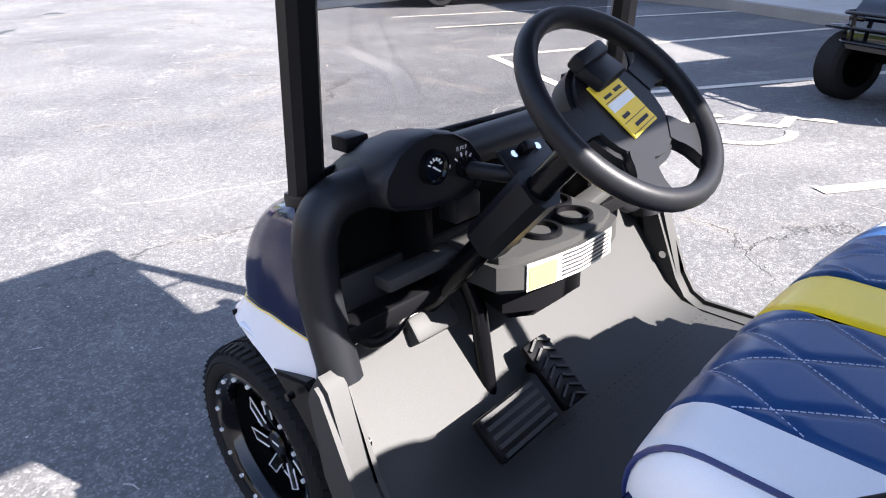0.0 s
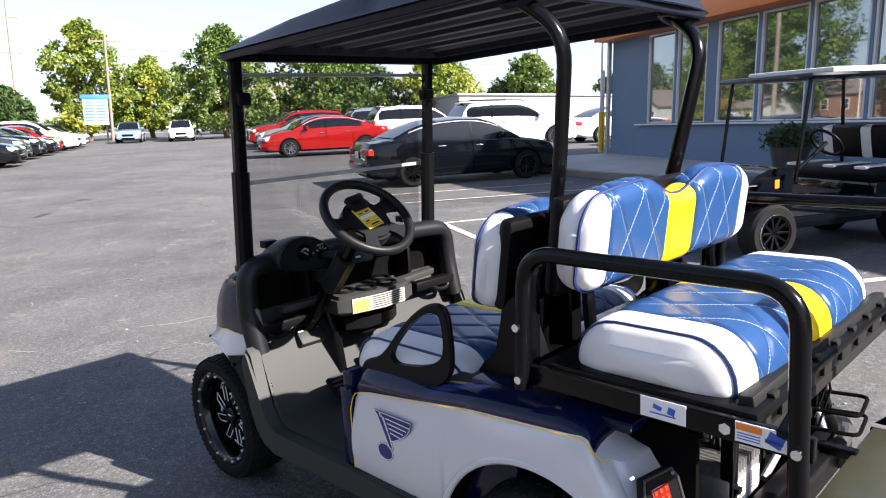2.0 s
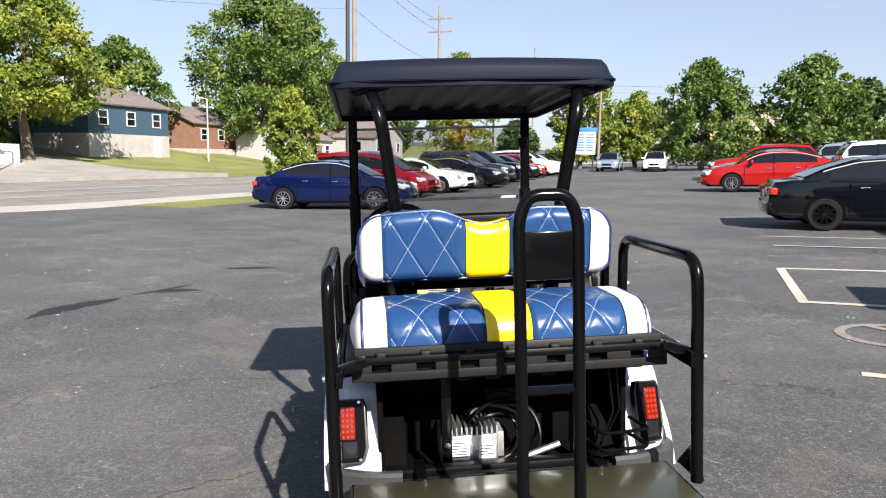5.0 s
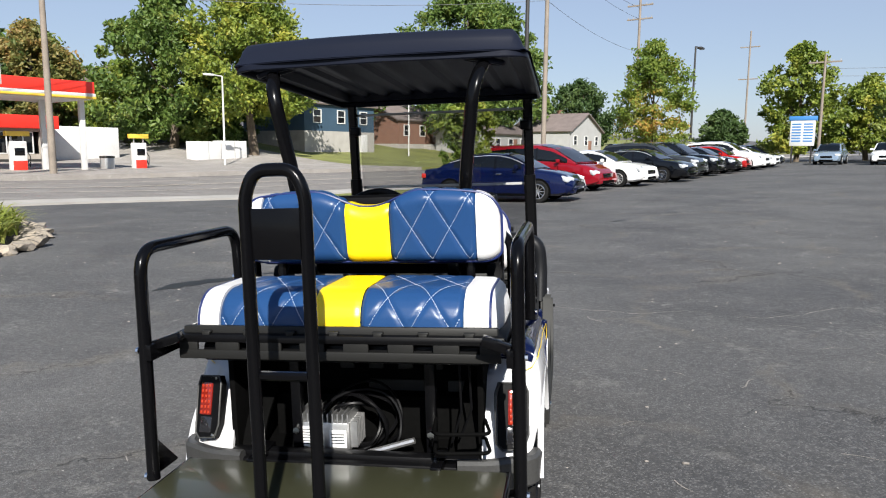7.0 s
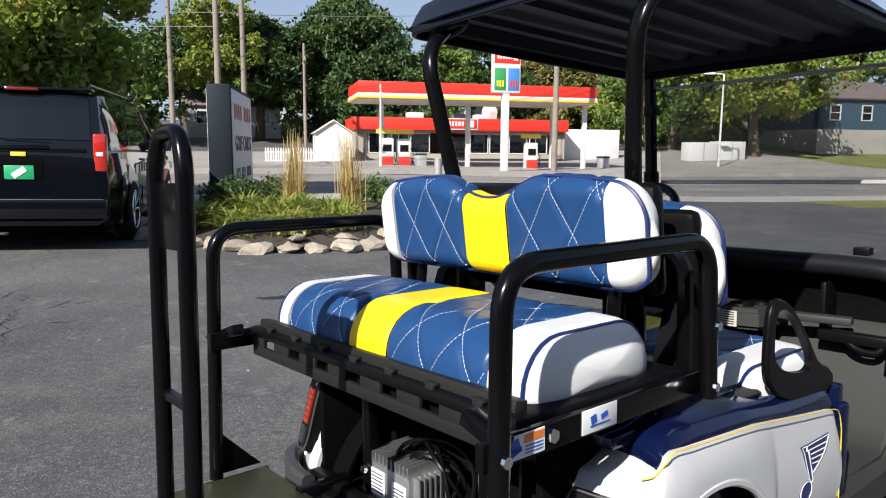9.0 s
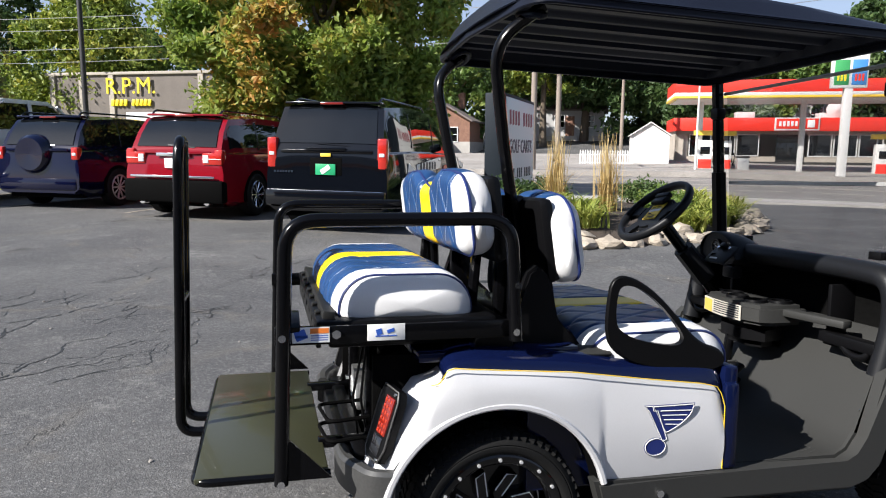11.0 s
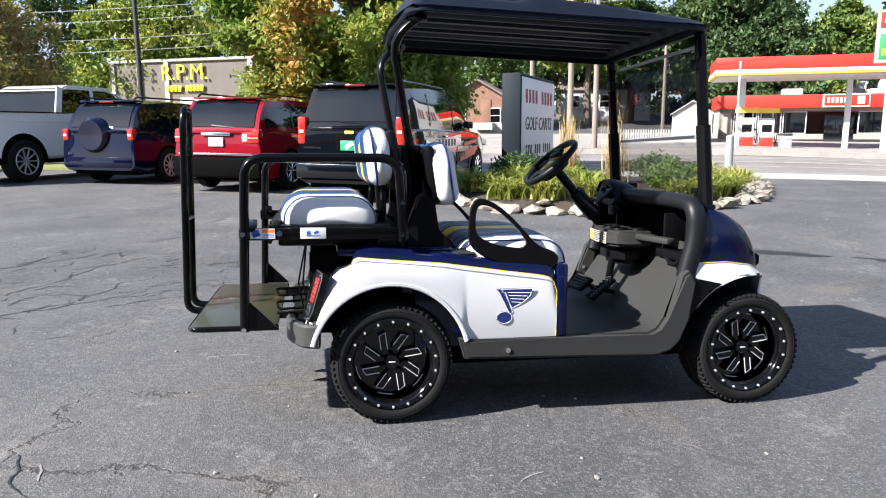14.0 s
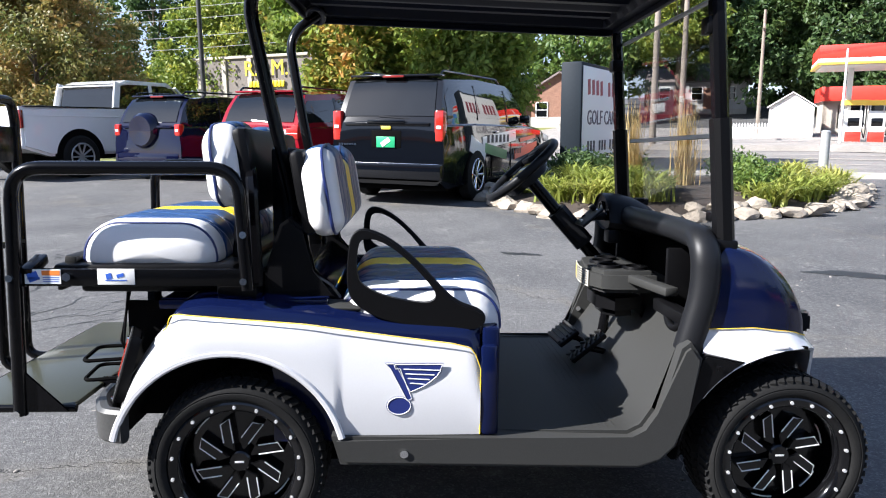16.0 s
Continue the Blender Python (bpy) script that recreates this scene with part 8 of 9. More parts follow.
for i, (x, y, r, mat) in enumerate([(-9.6, 3.5, 0.55, LEAF_DARK), (-10.0, 4.4, 0.5, LEAF_DARK), (-8.0, 5.75, 0.45, LEAF_GREEN), (-7.6, 5.5, 0.35, LEAF_GREEN), (-9.8, 6.4, 0.5, LEAF_DARK)]):
    t = thing("shrub", "low rounded green shrub", "shrub", pose(x, y, bed_z(x, y) - 0.05), "shrubs in the garden bed")
    cs = [(r * 0.6 * math.cos(a), r * 0.6 * math.sin(a), r * 0.55 + 0.1 * r * math.sin(4 * a)) for a in np.linspace(0, 6.28, 9)[:-1]] + [(0, 0, r * 0.8)]
    leaves("foliage", cs, [r * 0.5] * len(cs), 2500, 0.035, mat, t, "small green leaves", 50 + i)
    part("stem", tube([(0, 0, 0), (0.02, 0.01, r * 0.8)], 0.02, 6), BARK, t)
bol = thing("bollard", "grey weathered wooden post by the garden bed", "post", at_uv(2.75, -12.5))
part("post_shaft", cyl(bmesh.new(), (0, 0, 0), (0, 0, 1.05), 0.085, 0.08, 14), GALV, bol)
part("post_cap", cyl(bmesh.new(), (0, 0, 1.05), (0, 0, 1.08), 0.085, 0.05, 14), GALV, bol)

# Roadside sign of the cart dealer.
MARK_RED = material("dark_red_mark", (0.25, 0.03, 0.05), 0.5, grain=30, vary=0.1, bump=0)
sg = thing("roadside_sign", "double-sided white sign box with dark frame and lettering", "sign", Matrix.Translation((*xy(-1.42, -10.4), 0)) @ Matrix(((-ACROSS.x, -ALONG.x, 0, 0), (-ACROSS.y, -ALONG.y, 0, 0), (0, 0, 1, 0), (0, 0, 0, 1))) @ pose(0, 0, 0.18, 0, 0, -5) @ Matrix.Scale(0.95, 4))
part("sign_box", box(bmesh.new(), (1.5, 0, 1.36), (3.0, 0.40, 1.88), bevel=0.03), material("slate_sign_case", (0.013, 0.018, 0.024), 0.6, grain=20, vary=0.1, bump=0.1, spec=0.15), sg, "slate grey sign case")
for k in (0.4, 2.6):
    part("sign_leg", boxes(((k, 0, 0.15), (0.2, 0.3, 0.7))), DARK_METAL, sg)
for s in (1, -1):
    part("sign_face", box(bmesh.new(), (1.5, s * 0.205, 1.36), (2.86, 0.012, 1.74), bevel=0.003), LABEL_WHITE, sg, "white lit sign face")
    m = pose(1.5, s * 0.214, 1.28, 90, 0, 0 if s < 0 else 180)
    lettering("sign_letters", "GOLF CARTS", 0.40, material("dark_red_grey_letters", (0.10, 0.08, 0.10), 0.5, grain=30, vary=0.1, bump=0), sg, m, "dark sign letters")
    for i in (0, 1, 2, 3, 5, 6, 7, 8):
        part("name_bar", boxes(((0.42 + 0.27 * i, s * 0.214, 1.86), (0.15, 0.006, 0.28), (0, 8 * s, 0))), MARK_RED, sg)
    for i in (0, 1, 2, 4, 5, 6, 8, 9, 10, 11):
        part("number_bar", boxes(((0.45 + 0.19 * i, s * 0.214, 0.75), (0.10, 0.006, 0.20))), LABEL_DARK, sg)

# ---- filling station across the road ----
def frame_at(u, v, z=None):
    """A frame whose x runs along the road and whose y points away from the lot."""
    x, y = xy(u, v)
    return Matrix.Translation((x, y, ground_z(x, y) if z is None else z)) @ Matrix(((ALONG.x, -ACROSS.x, 0, 0), (ALONG.y, -ACROSS.y, 0, 0), (0, 0, 1, 0), (0, 0, 0, 1)))


can = thing("fuel_canopy", "red, white and yellow filling station canopy on pale columns", "canopy", frame_at(11.1, -37.0, 0.2))
part("fascia", box(bmesh.new(), (0, 2.4, 4.42), (14.0, 5.0, 0.62), bevel=0.03), GAS_RED, can, "red canopy fascia")
part("fascia_band", box(bmesh.new(), (0, 2.4, 4.02), (14.06, 5.06, 0.17), bevel=0.02), PANEL_WHITE, can)
part("fascia_band", box(bmesh.new(), (0, 2.4, 3.88), (14.1, 5.1, 0.12), bevel=0.02), GAS_YELLOW, can, "yellow canopy band")
part("soffit", box(bmesh.new(), (0, 2.4, 3.80), (13.7, 4.7, 0.06)), PANEL_WHITE, can)
for x, y in ((-5.4, 2.2), (-0.2, 2.2), (5.2, 2.2), (6.75, 1.0)):
    part("column", box(bmesh.new(), (x, y, 1.9), (0.26, 0.26, 3.85), bevel=0.02), PANEL_WHITE, can, "pale canopy column")
store = thing("filling_station_store", "low filling station store with red fascia and dark windows", "store", frame_at(13.05, -48.0, 0.25))
part("wall", boxes(((-7.4, 0.1, 1.15), (0.8, 0.2, 2.3)), ((7.4, 0.1, 1.15), (1.0, 0.2, 2.3)), ((0, 0.1, 0.35), (15.6, 0.2, 0.7)), ((0, 0.1, 2.25), (15.6, 0.2, 0.2)), ((0, 5, 1.2), (15.4, 0.2, 2.4)), ((-7.7, 2.5, 1.2), (0.2, 5, 2.4)), ((7.7, 2.5, 1.2), (0.2, 5, 2.4))), BUILDING_TAN, store, "tan store wall", smooth=False)
part("fascia", box(bmesh.new(), (0, 2.3, 2.78), (16.0, 5.6, 0.86), bevel=0.04), GAS_RED, store, "red store fascia")
part("fascia_panel", box(bmesh.new(), (-0.4, -0.53, 2.8), (2.7, 0.06, 0.82), bevel=0.02), PANEL_WHITE, store)
part("name_panel", box(bmesh.new(), (-0.4, -0.57, 2.82), (2.5, 0.04, 0.66), bevel=0.02), GAS_RED, store)
part("name_bars", boxes(*[((-1.42 + 0.24 * i, -0.60, 2.82), (0.15, 0.02, 0.32)) for i in range(6)], ((0.42, -0.60, 2.82), (0.42, 0.02, 0.48)), bevel=0.004), LABEL_WHITE, store, "white name shapes")
part("base_board", box(bmesh.new(), (0, -0.04, 0.18), (15.6, 0.08, 0.36)), DARK_METAL, store)
for i, x in enumerate((-6.2, -4.7, -3.2, 1.2, 2.7, 4.2, 5.8)):
    w = part("window", boxes(((x, 0.02, 0.74), (1.4, 0.1, 0.06)), ((x, 0.02, 2.12), (1.4, 0.1, 0.06)), ((x - 0.68, 0.02, 1.43), (0.05, 0.1, 1.36)), ((x + 0.68, 0.02, 1.43), (0.05, 0.1, 1.36))), PANEL_WHITE, store, "framed store window")
    part("pane", box(bmesh.new(), (x, 0.06, 1.43), (1.32, 0.02, 1.32)), CAR_GLASS, w, smooth=False)
part("door", box(bmesh.new(), (-0.6, -0.02, 1.05), (1.7, 0.08, 2.1), bevel=0.01), CAR_GLASS, store, "dark glass store door")
for item in (((-3, 3, 3.45), (1.2, 1.0, 0.55)), ((2.5, 3, 3.4), (1.6, 1.2, 0.5))):
    part("roof_box", boxes(item, bevel=0.03), PANEL_WHITE, store, "white roof equipment box")
part("dish", revolve([(0.0, 0.0), (0.06, 0.35), (0.16, 0.6), (0.12, 0.6), (-0.04, 0.0)], 18, "y"), PANEL_WHITE, store, "white dish").matrix_local = pose(2.2, 0.6, 3.75)
for u, v in ((5.97, -39.0), (7.0, -39.2), (14.84, -39.0), (21.69, -39.0)):
    p = thing("fuel_pump", "white and red fuel pump with yellow top", "fuel pump", frame_at(u, v), "fuel pumps")
    part("cabinet", box(bmesh.new(), (0, 0, 0.95), (0.75, 0.5, 1.7), bevel=0.03), PANEL_WHITE, p)
    part("lower_panel", box(bmesh.new(), (0, -0.255, 0.42), (0.7, 0.02, 0.7), bevel=0.006), GAS_RED, p, "red lower panel")
    part("display", box(bmesh.new(), (0, -0.255, 1.25), (0.5, 0.02, 0.4), bevel=0.006), RIM_BLACK, p)
    part("top_board", box(bmesh.new(), (0, 0, 2.2), (1.2, 0.3, 0.26), bevel=0.02), GAS_YELLOW, p, "yellow top board")
    for k in (-0.3, 0.3):
        part("top_post", boxes(((k, 0, 1.95), (0.06, 0.06, 0.4))), GALV, p)
    part("hose", tube(rounded([(0.38, -0.1, 1.3), (0.55, -0.2, 1.0), (0.5, -0.2, 0.4), (0.38, -0.15, 0.9)], 0.1), 0.025, 6), BLACK_PLASTIC, p)
for u, v in ((7.9, -38.6), (19.69, -39.0)):
    b = thing("waste_bin", "grey square forecourt waste bin", "waste bin", frame_at(u, v), "forecourt bins")
    part("bin_body", box(bmesh.new(), (0, 0, 0.45), (0.6, 0.6, 0.9), bevel=0.03), GALV, b)
    part("bin_lid", box(bmesh.new(), (0, 0, 0.96), (0.64, 0.64, 0.12), bevel=0.03), DARK_METAL, b)
price = thing("price_sign", "tall white price sign with red, green and blue panels", "price sign", frame_at(11.12, -33.0, 0.2))
part("sign_pole", box(bmesh.new(), (0, 0, 2.0), (0.34, 0.34, 4.0), bevel=0.02), PANEL_WHITE, price, "white sign pole")
part("sign_case", box(bmesh.new(), (0, 0, 5.05), (1.44, 0.42, 2.2), bevel=0.02), PANEL_WHITE, price)
for s in (1, -1):
    part("brand_panel", box(bmesh.new(), (0, s * 0.215, 5.75), (1.36, 0.02, 0.7), bevel=0.006), GAS_RED, price)
    for item in [((-0.48 + 0.14 * i, s * 0.23, 5.72), (0.09, 0.01, 0.2)) for i in range(6)] + [((0.45, s * 0.23, 5.72), (0.22, 0.01, 0.32))]:
        part("brand_bar", boxes(item), LABEL_WHITE, price)
    part("grade_panel", box(bmesh.new(), (-0.36, s * 0.215, 4.62), (0.6, 0.02, 1.1), bevel=0.006), material("green_panel", (0.04, 0.26, 0.08), 0.5, grain=20, vary=0.08, bump=0), price)
    part("grade_panel", box(bmesh.new(), (0.36, s * 0.215, 4.62), (0.6, 0.02, 1.1), bevel=0.006), SIGN_BLUE, price)
    part("price_bars", boxes(*[((-0.50 + 0.14 * i, s * 0.23, 4.4), (0.09, 0.01, 0.3)) for i in range(3)]), SIGN_YELLOW, price)
    part("price_bars", boxes(*[((0.22 + 0.14 * i, s * 0.23, 4.4), (0.09, 0.01, 0.3)) for i in range(3)]), GAS_RED, price)
shed = thing("white_shed", "small white gabled storage shed", "shed", frame_at(3.35, -43.5))
part("wall", plate([(-1.15, 0), (1.15, 0), (1.15, 2.0), (0, 2.75), (-1.15, 2.0)], 0, 3.0, "y"), PANEL_WHITE, shed, smooth=False)
part("roof", boxes(((0.62, 1.5, 2.42), (1.55, 3.3, 0.06), (0, 33, 0)), ((-0.62, 1.5, 2.42), (1.55, 3.3, 0.06), (0, -33, 0))), PANEL_WHITE, shed, smooth=False)
fence = thing("picket_fence", "low white picket fence", "fence", frame_at(0.72, -42.5))
part("rail", boxes(((0, 0.03, 0.35), (3.3, 0.04, 0.08)), ((0, 0.03, 0.85), (3.3, 0.04, 0.08))), PANEL_WHITE, fence)
pk_me = None
for i in range(22):
    if pk_me is None:
        o = part("picket", plate([(-0.045, 0.05), (0.045, 0.05), (0.045, 1.05), (0, 1.15), (-0.045, 1.05)], -0.015, 0.01, "y"), PANEL_WHITE, fence, smooth=False)
        pk_me = o.data
    else:
        o = new("picket", pk_me)
        o.parent = fence
    o.matrix_local = pose(-1.58 + 0.15 * i, 0, 0)
wallw = thing("white_block_wall", "long white painted block wall", "wall", frame_at(24.1, -50.0))
part("wall_blocks", box(bmesh.new(), (0, 0, 1.2), (4.7, 0.25, 2.8), bevel=0.02), PANEL_WHITE, wallw)
for i, u in enumerate((29.75, 32.15)):
    b = thing("bin_enclosure", "white panelled bin enclosure", "enclosure", frame_at(u + 1.1, -45.0), "bin enclosures")
    part("panel", box(bmesh.new(), (0, 0.6, 0.85), (2.3, 1.2, 1.6), bevel=0.02), PANEL_WHITE, b)
    part("seam", box(bmesh.new(), (0, -0.01, 0.85), (0.05, 0.02, 1.5)), GALV, b)


# ---- houses and other buildings ----
def house(u, v, w, d, wall_h, ridge, wall_mat, label, base_mat=CONCRETE, gable_front=False, base_h=0.5, windows=3, z=None):
    h = thing("house", label, "house", frame_at(u, v, z))
    part("foundation", box(bmesh.new(), (0, d / 2, base_h / 2 - 0.3), (w + 0.06, d + 0.06, base_h + 0.6)), base_mat, h, smooth=False)
    if gable_front:
        part("wall", plate([(-w / 2, base_h), (w / 2, base_h), (w / 2, wall_h), (0, ridge), (-w / 2, wall_h)], 0, d, "y"), wall_mat, h, smooth=False)
        a = math.degrees(math.atan2(ridge - wall_h, w / 2))
        L = math.hypot(ridge - wall_h, w / 2) + 0.4
        for s in (1, -1):
            part("roof", box(bmesh.new(), (s * (w / 4 + 0.1), d / 2, (ridge + wall_h) / 2 + 0.02), (L, d + 0.8, 0.14), (0, s * a, 0)), SHINGLE, h, "brown-grey shingle roof", smooth=False)
    else:
        part("wall", plate([(0, base_h), (d, base_h), (d, wall_h), (d / 2, ridge), (0, wall_h)], -w / 2, w / 2, "x"), wall_mat, h, smooth=False)
        a = math.degrees(math.atan2(ridge - wall_h, d / 2))
        L = math.hypot(ridge - wall_h, d / 2) + 0.4
        for s in (1, -1):
            part("roof", box(bmesh.new(), (0, d / 2 + s * (d / 4 + 0.1), (ridge + wall_h) / 2 + 0.02), (w + 0.8, L, 0.14), (-s * a, 0, 0)), SHINGLE, h, "brown-grey shingle roof", smooth=False)
    for i in range(windows):
        x = -w / 2 + w * (i + 0.5) / windows
        z0 = wall_h - 1.2
        wn = part("window", boxes(((x, -0.03, z0 - 0.62), (1.06, 0.1, 0.08)), ((x, -0.03, z0 + 0.62), (1.06, 0.1, 0.08)), ((x - 0.5, -0.03, z0), (0.08, 0.1, 1.2)), ((x + 0.5, -0.03, z0), (0.08, 0.1, 1.2)), ((x, -0.03, z0), (0.98, 0.07, 0.06))), PANEL_WHITE, h, "white sash window")
        part("pane", box(bmesh.new(), (x, 0.0, z0), (0.95, 0.03, 1.16)), CAR_GLASS, wn, smooth=False)
    if wall_h > 4:
        part("door", box(bmesh.new(), (w * 0.34, -0.05, 1.05), (0.95, 0.08, 2.0), bevel=0.02), PANEL_WHITE, h, "pale front door")
    else:
        part("door", box(bmesh.new(), (w * 0.12, -0.05, base_h + 1.0), (0.9, 0.08, 2.0), bevel=0.02), BRICK, h)
        part("step", box(bmesh.new(), (w * 0.12, -0.5, base_h / 2), (1.6, 1.0, base_h)), CONCRETE, h)
    part("chimney", box(bmesh.new(), (w * 0.25, d * 0.6, ridge + 0.1), (0.6, 0.6, 1.4)), BRICK, h)
    return h


house(48.6, -48.5, 9.6, 9.0, 4.9, 6.6, SIDING_BLUE, "two-storey dark blue house on a pale block base", CONCRETE, False, 2.3, 3)
house(66.0, -52.0, 9.0, 9.0, 3.6, 5.6, BRICK, "red brick house with a brown roof", CONCRETE, False, 0.8, 3)
house(71.0, -42.5, 8.5, 8.0, 3.2, 5.0, SIDING_PALE, "pale bungalow with a brown roof", BRICK, False, 0.6, 3)
house(88.5, -41.0, 10.0, 9.0, 3.8, 6.2, SIDING_PALE, "pale sided house with a front gable", BRICK, True, 0.6, 3)
house(-13.7, -57.0, 6.2, 7.0, 2.4, 4.2, BRICK, "small brick house with a steep gable", CONCRETE, True, 0.6, 2, z=1.3)
house(-21.0, -56.0, 7.5, 7.0, 3.0, 5.2, SIDING_PALE, "small pale house under trees", CONCRETE, True, 0.5, 2)
house(-4.0, -72.0, 9.0, 7.0, 3.2, 5.4, SIDING_PALE, "pale house on the hillside", CONCRETE, False, 0.5, 3)
house(15.0, -66.0, 11.0, 9.0, 4.4, 8.2, SIDING_PALE, "grey-roofed house behind the filling station", CONCRETE, False, 0.5, 3)
house(36.5, -66.0, 8.0, 8.0, 4.0, 6.4, SIDING_PALE, "pale house behind trees", CONCRETE, True, 0.5, 2)
rp = thing("repair_shop", "flat-roofed brown block repair shop with yellow sign letters", "shop", frame_at(-27.5, -38.0, 1.1))
part("wall", box(bmesh.new(), (0, 5, 1.8), (15.5, 10, 6.0), bevel=0.03), BUILDING_DARK, rp, smooth=False)
part("coping", box(bmesh.new(), (0, 5, 4.85), (15.8, 10.3, 0.18), bevel=0.02), BUILDING_TAN, rp)
for x in (-7.4, -5.2, -3.0, 3.4, 7.3):
    part("pilaster", boxes(((x, -0.06, 2.4), (0.35, 0.12, 4.7))), BUILDING_TAN, rp, "tan pilaster")
for x, z, w, h in [(-2.9 + 0.31 * i, 3.0, 0.22, 0.42) for i in range(4)] + [(-1.4 + 0.29 * i, 3.0, 0.21, 0.42) for i in range(5)]:
    part("sign_shape", boxes(((x, -0.12, z), (w, 0.1, h), (0, 12, 0)), bevel=0.02), SIGN_YELLOW, rp, "yellow sign shape")
lettering("sign_letters", "R.P.M.", 1.45, SIGN_YELLOW, rp, pose(-1.55, -0.16, 4.0, 90, 0, 0), "yellow sign letters")
part("door", box(bmesh.new(), (0.0, -0.05, 1.2), (4.0, 0.1, 2.4)), PANEL_WHITE, rp)
tan = thing("store_building", "long low tan store with a yellow canopy stripe", "store", frame_at(88, 13))
tan.matrix_world = Matrix.Translation((*xy(88, 13), ground_z(*xy(88, 13)))) @ Matrix.Rotation(radians(UP_LOT), 4, "Z")
part("wall", box(bmesh.new(), (0, 6, 2.2), (26, 12, 4.4), bevel=0.03), BUILDING_TAN, tan, smooth=False)
part("canopy", box(bmesh.new(), (-2, -2, 3.2), (20, 4.5, 0.5), bevel=0.03), GAS_YELLOW, tan, "yellow canopy stripe")
part("upper_wall", box(bmesh.new(), (-8, 8, 5.4), (10, 8, 2.2), bevel=0.03), BUILDING_TAN, tan)
wst = thing("store_building", "low white commercial building", "store", Matrix.Translation((*xy(54, 30), ground_z(*xy(54, 30)))) @ Matrix.Rotation(radians(UP_LOT), 4, "Z"))
part("wall", box(bmesh.new(), (0, 5, 1.5), (22, 10, 3.0), bevel=0.03), SIDING_PALE, wst, smooth=False)
part("coping", box(bmesh.new(), (0, 5, 3.05), (22.3, 10.3, 0.15)), GALV, wst)
fs = thing("business_sign", "white and blue multi-panel business sign", "sign", Matrix.Translation((*xy(60, -9.05), ground_z(*xy(60, -9.05)))) @ Matrix.Rotation(radians(UP_LOT), 4, "Z"))
part("sign_case", box(bmesh.new(), (0, 0, 2.35), (1.75, 0.3, 2.0), bevel=0.02), PANEL_WHITE, fs)
part("header", box(bmesh.new(), (0, -0.01, 3.5), (2.0, 0.34, 0.34), bevel=0.02), SIGN_BLUE, fs, "blue header panel")
for i in range(14):
    part("row_bar", boxes(((-0.42 if i % 2 else 0.42, -0.16, 3.05 - 0.22 * (i // 2)), (0.66, 0.02, 0.10))), SIGN_BLUE, fs)
for k in (-0.7, 0.7):
    part("post", boxes(((k, 0, 0.7), (0.12, 0.12, 1.4))), DARK_METAL, fs)


# ---- poles and wires ----
def pole(u, v, h, r, mat, label, arms=(), lamp=0, name="utility_pole", rake=0.0):
    p = thing(name, label, "pole", frame_at(u, v), "")
    part("shaft", cyl(bmesh.new(), (0, 0, -0.1), (rake, 0, h), r, r * 0.65, 12), mat, p)
    for z in arms:
        part("crossarm", box(bmesh.new(), (rake * z / h, 0, z), (0.12, 2.4, 0.12)), WOOD_POLE, p)
        for y in (-1.1, -0.6, 0.6, 1.1):
            part("insulator", boxes(((rake * z / h, y, z + 0.12), (0.06, 0.06, 0.14))), GALV, p)
    if lamp:
        part("lamp_arm", tube([(0, 0, h), (lamp * 0.9, 0, h + 0.05)], 0.04, 8), mat, p)
        part("lamp_head", box(bmesh.new(), (lamp * 1.1, 0, h + 0.03), (0.7, 0.3, 0.14), bevel=0.03), mat, p, "lamp head")
    return p


pole(-12.75, -13.8, 11.0, 0.075, DARK_METAL, "dark slim lot lamp post", lamp=1, name="lamp_post")
pole(46.1, -13.4, 8.0, 0.09, DARK_METAL, "dark lot lamp post with one head", lamp=1, name="lamp_post")
pole(23.4, -13.0, 13.0, 0.10, DARK_METAL, "dark steel pole beside the road")
pole(43.9, -23.3, 18.5, 0.19, WOOD_POLE, "brown wooden utility pole", (14.6, 15.8))
pole(62.0, -23.6, 15.5, 0.16, WOOD_POLE, "tall brown wooden utility pole", (13.2, 14.4))
pole(62.9, -8.3, 8.6, 0.14, WOOD_POLE, "wooden utility pole at the end of the lot", (8.0,))
pole(65.3, 31.7, 9.5, 0.14, WOOD_POLE, "wooden utility pole beyond the shop", (8.6,))
pole(95.3, -22.0, 16.0, 0.14, WOOD_POLE, "distant wooden utility pole", (14.0, 10.0))
pole(14.05, -33.4, 11.5, 0.17, WOOD_POLE, "weathered wooden utility pole by the forecourt", (10.6,))
pole(-1.73, -33.5, 9.5, 0.15, WOOD_POLE, "wooden utility pole by the forecourt", (8.8,))
pole(-2.8, -31.9, 10.5, 0.16, WOOD_POLE, "weathered wooden utility pole beside the road", (9.8,))
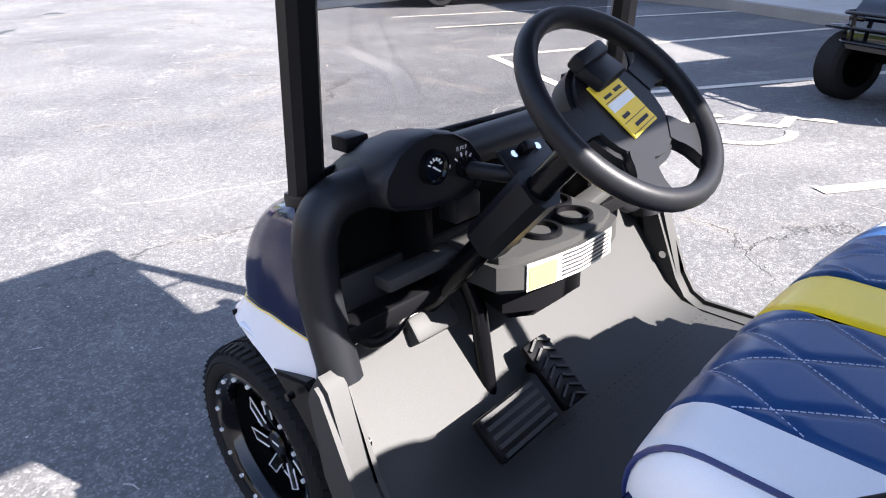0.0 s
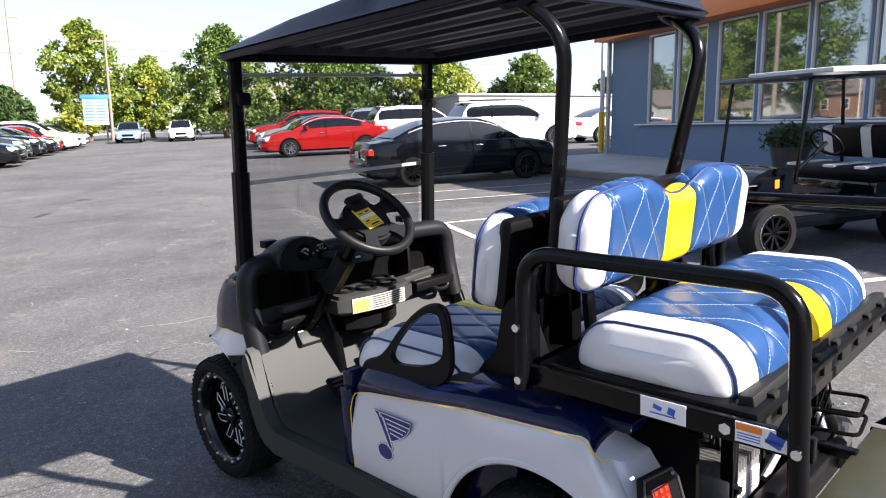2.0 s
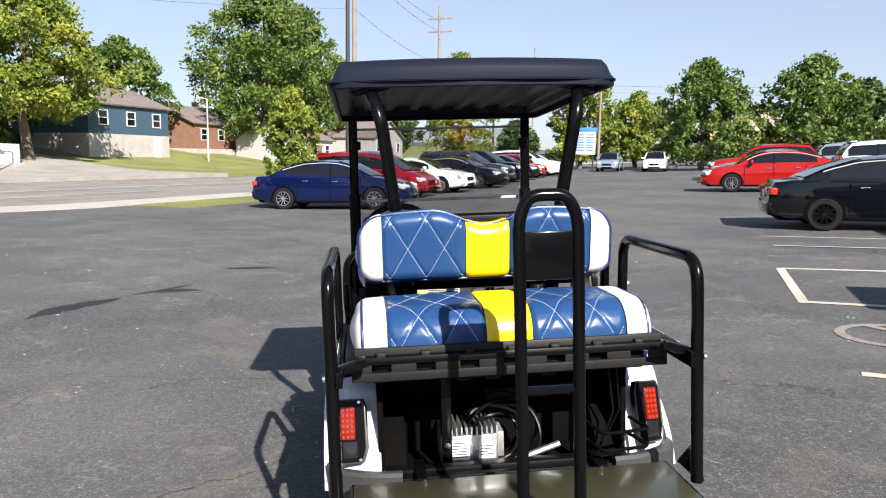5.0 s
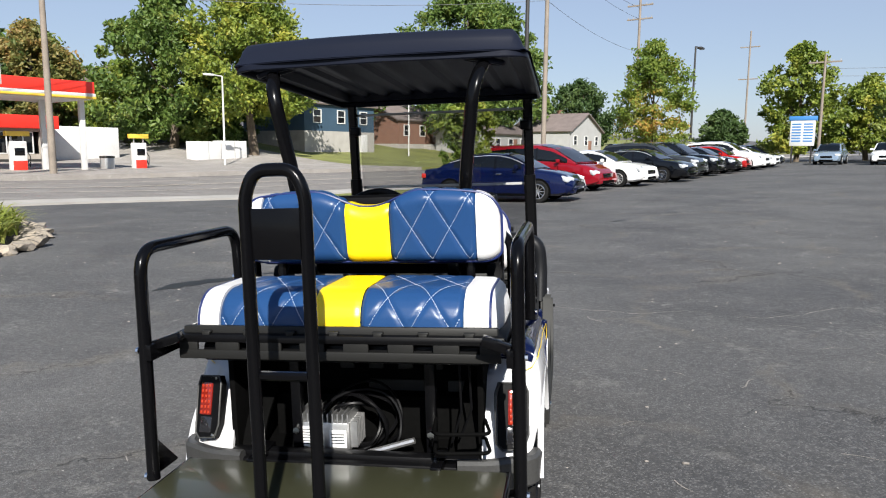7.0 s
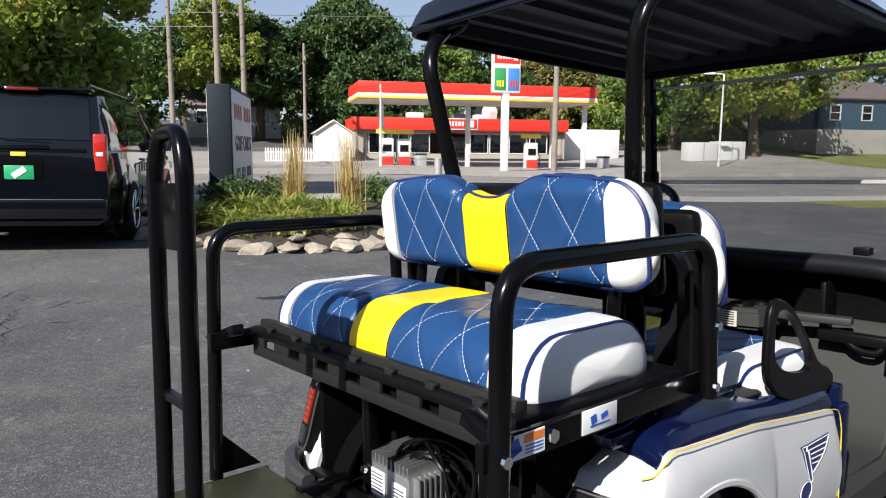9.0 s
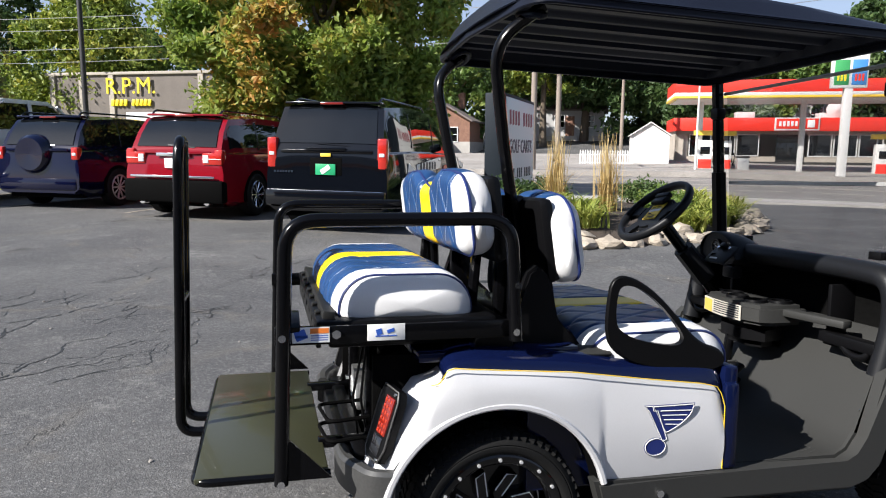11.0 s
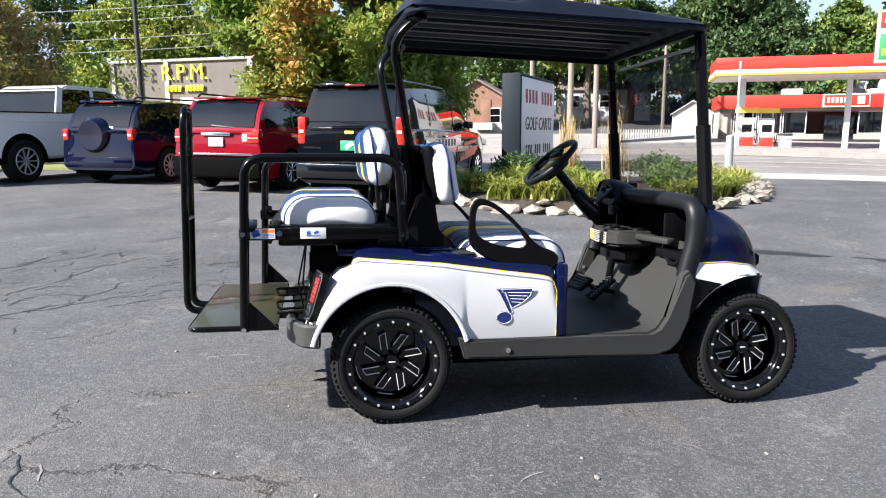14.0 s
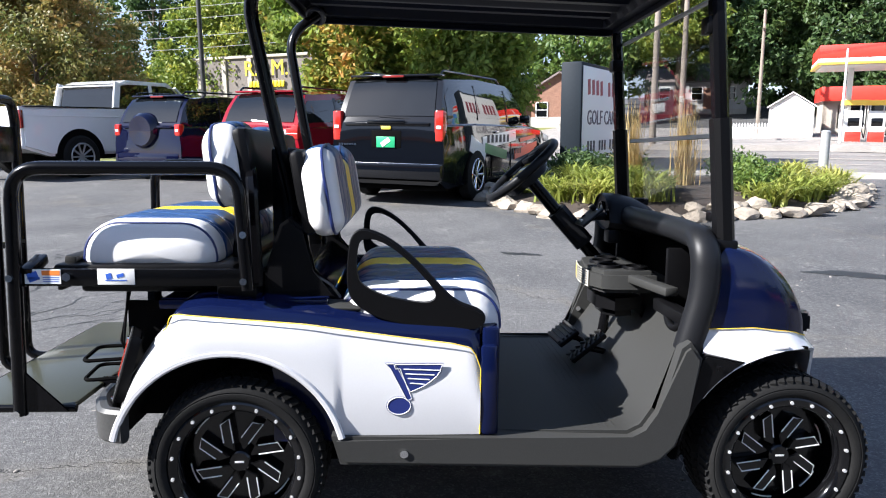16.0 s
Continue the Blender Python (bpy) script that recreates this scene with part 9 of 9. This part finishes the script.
pole(1.6, -44.0, 7.5, 0.12, WOOD_POLE, "short wooden utility pole", (6.4,))
pole(-4.97, -33.5, 9.0, 0.14, WOOD_POLE, "wooden utility pole behind the sign", (8.2,))
pole(29.0, -40.5, 6.4, 0.08, PANEL_WHITE, "white forecourt lamp post", lamp=-1, name="lamp_post")
pole(55.5, -45.5, 6.4, 0.08, PANEL_WHITE, "white street lamp post", lamp=-1, name="lamp_post")
pole(5.2, -36.2, 4.6, 0.07, PANEL_WHITE, "white slim post by the canopy", lamp=0, name="lamp_post")


def wires(name, a, b, zs, label, sag=0.7):
    bm = bmesh.new()
    (ua, va), (ub, vb) = a, b
    for za, zb, off in zs:
        pts = []
        for t in np.linspace(0, 1, 15):
            x, y = xy(ua + (ub - ua) * t, va + (vb - va) * t + off)
            pts.append((x, y, za + (zb - za) * t - sag * 4 * t * (1 - t)))
        sweep(bm, pts, [(0.016 * math.cos(q), 0.016 * math.sin(q)) for q in (0, 2.1, 4.2)])
    return tagged(emit(name, bm, WIRE), label, "overhead wires", kind="stuff")


wires("overhead_wires", (-2.8, -31.9), (-60, -31.9), [(9.9, 10.2, 0), (8.6, 9.2, 0.5), (8.2, 8.6, -0.4), (7.2, 7.4, 0), (6.6, 6.6, 0)], "overhead wires along the road")
wires("overhead_wires", (-2.8, -31.9), (14.05, -33.4), [(9.9, 10.8, 0), (8.6, 9.6, 0.5), (7.2, 8.6, 0)], "overhead wires along the road", 0.3)
wires("overhead_wires", (14.05, -33.4), (43.9, -23.3), [(10.8, 16.0, 0), (10.2, 14.8, 0.5), (9.6, 14.6, -0.5), (8.6, 12.0, 0)], "overhead wires crossing the road", 0.5)
wires("overhead_wires", (43.9, -23.3), (62.0, -23.6), [(16.0, 14.4, 0), (14.8, 13.2, 0.5), (12.0, 10.5, 0)], "overhead wires along the road", 0.5)
wires("overhead_wires", (62.9, -8.3), (65.3, 31.7), [(8.2, 8.8, 0), (7.6, 8.0, 0.3)], "overhead wires across the lot's end", 0.6)
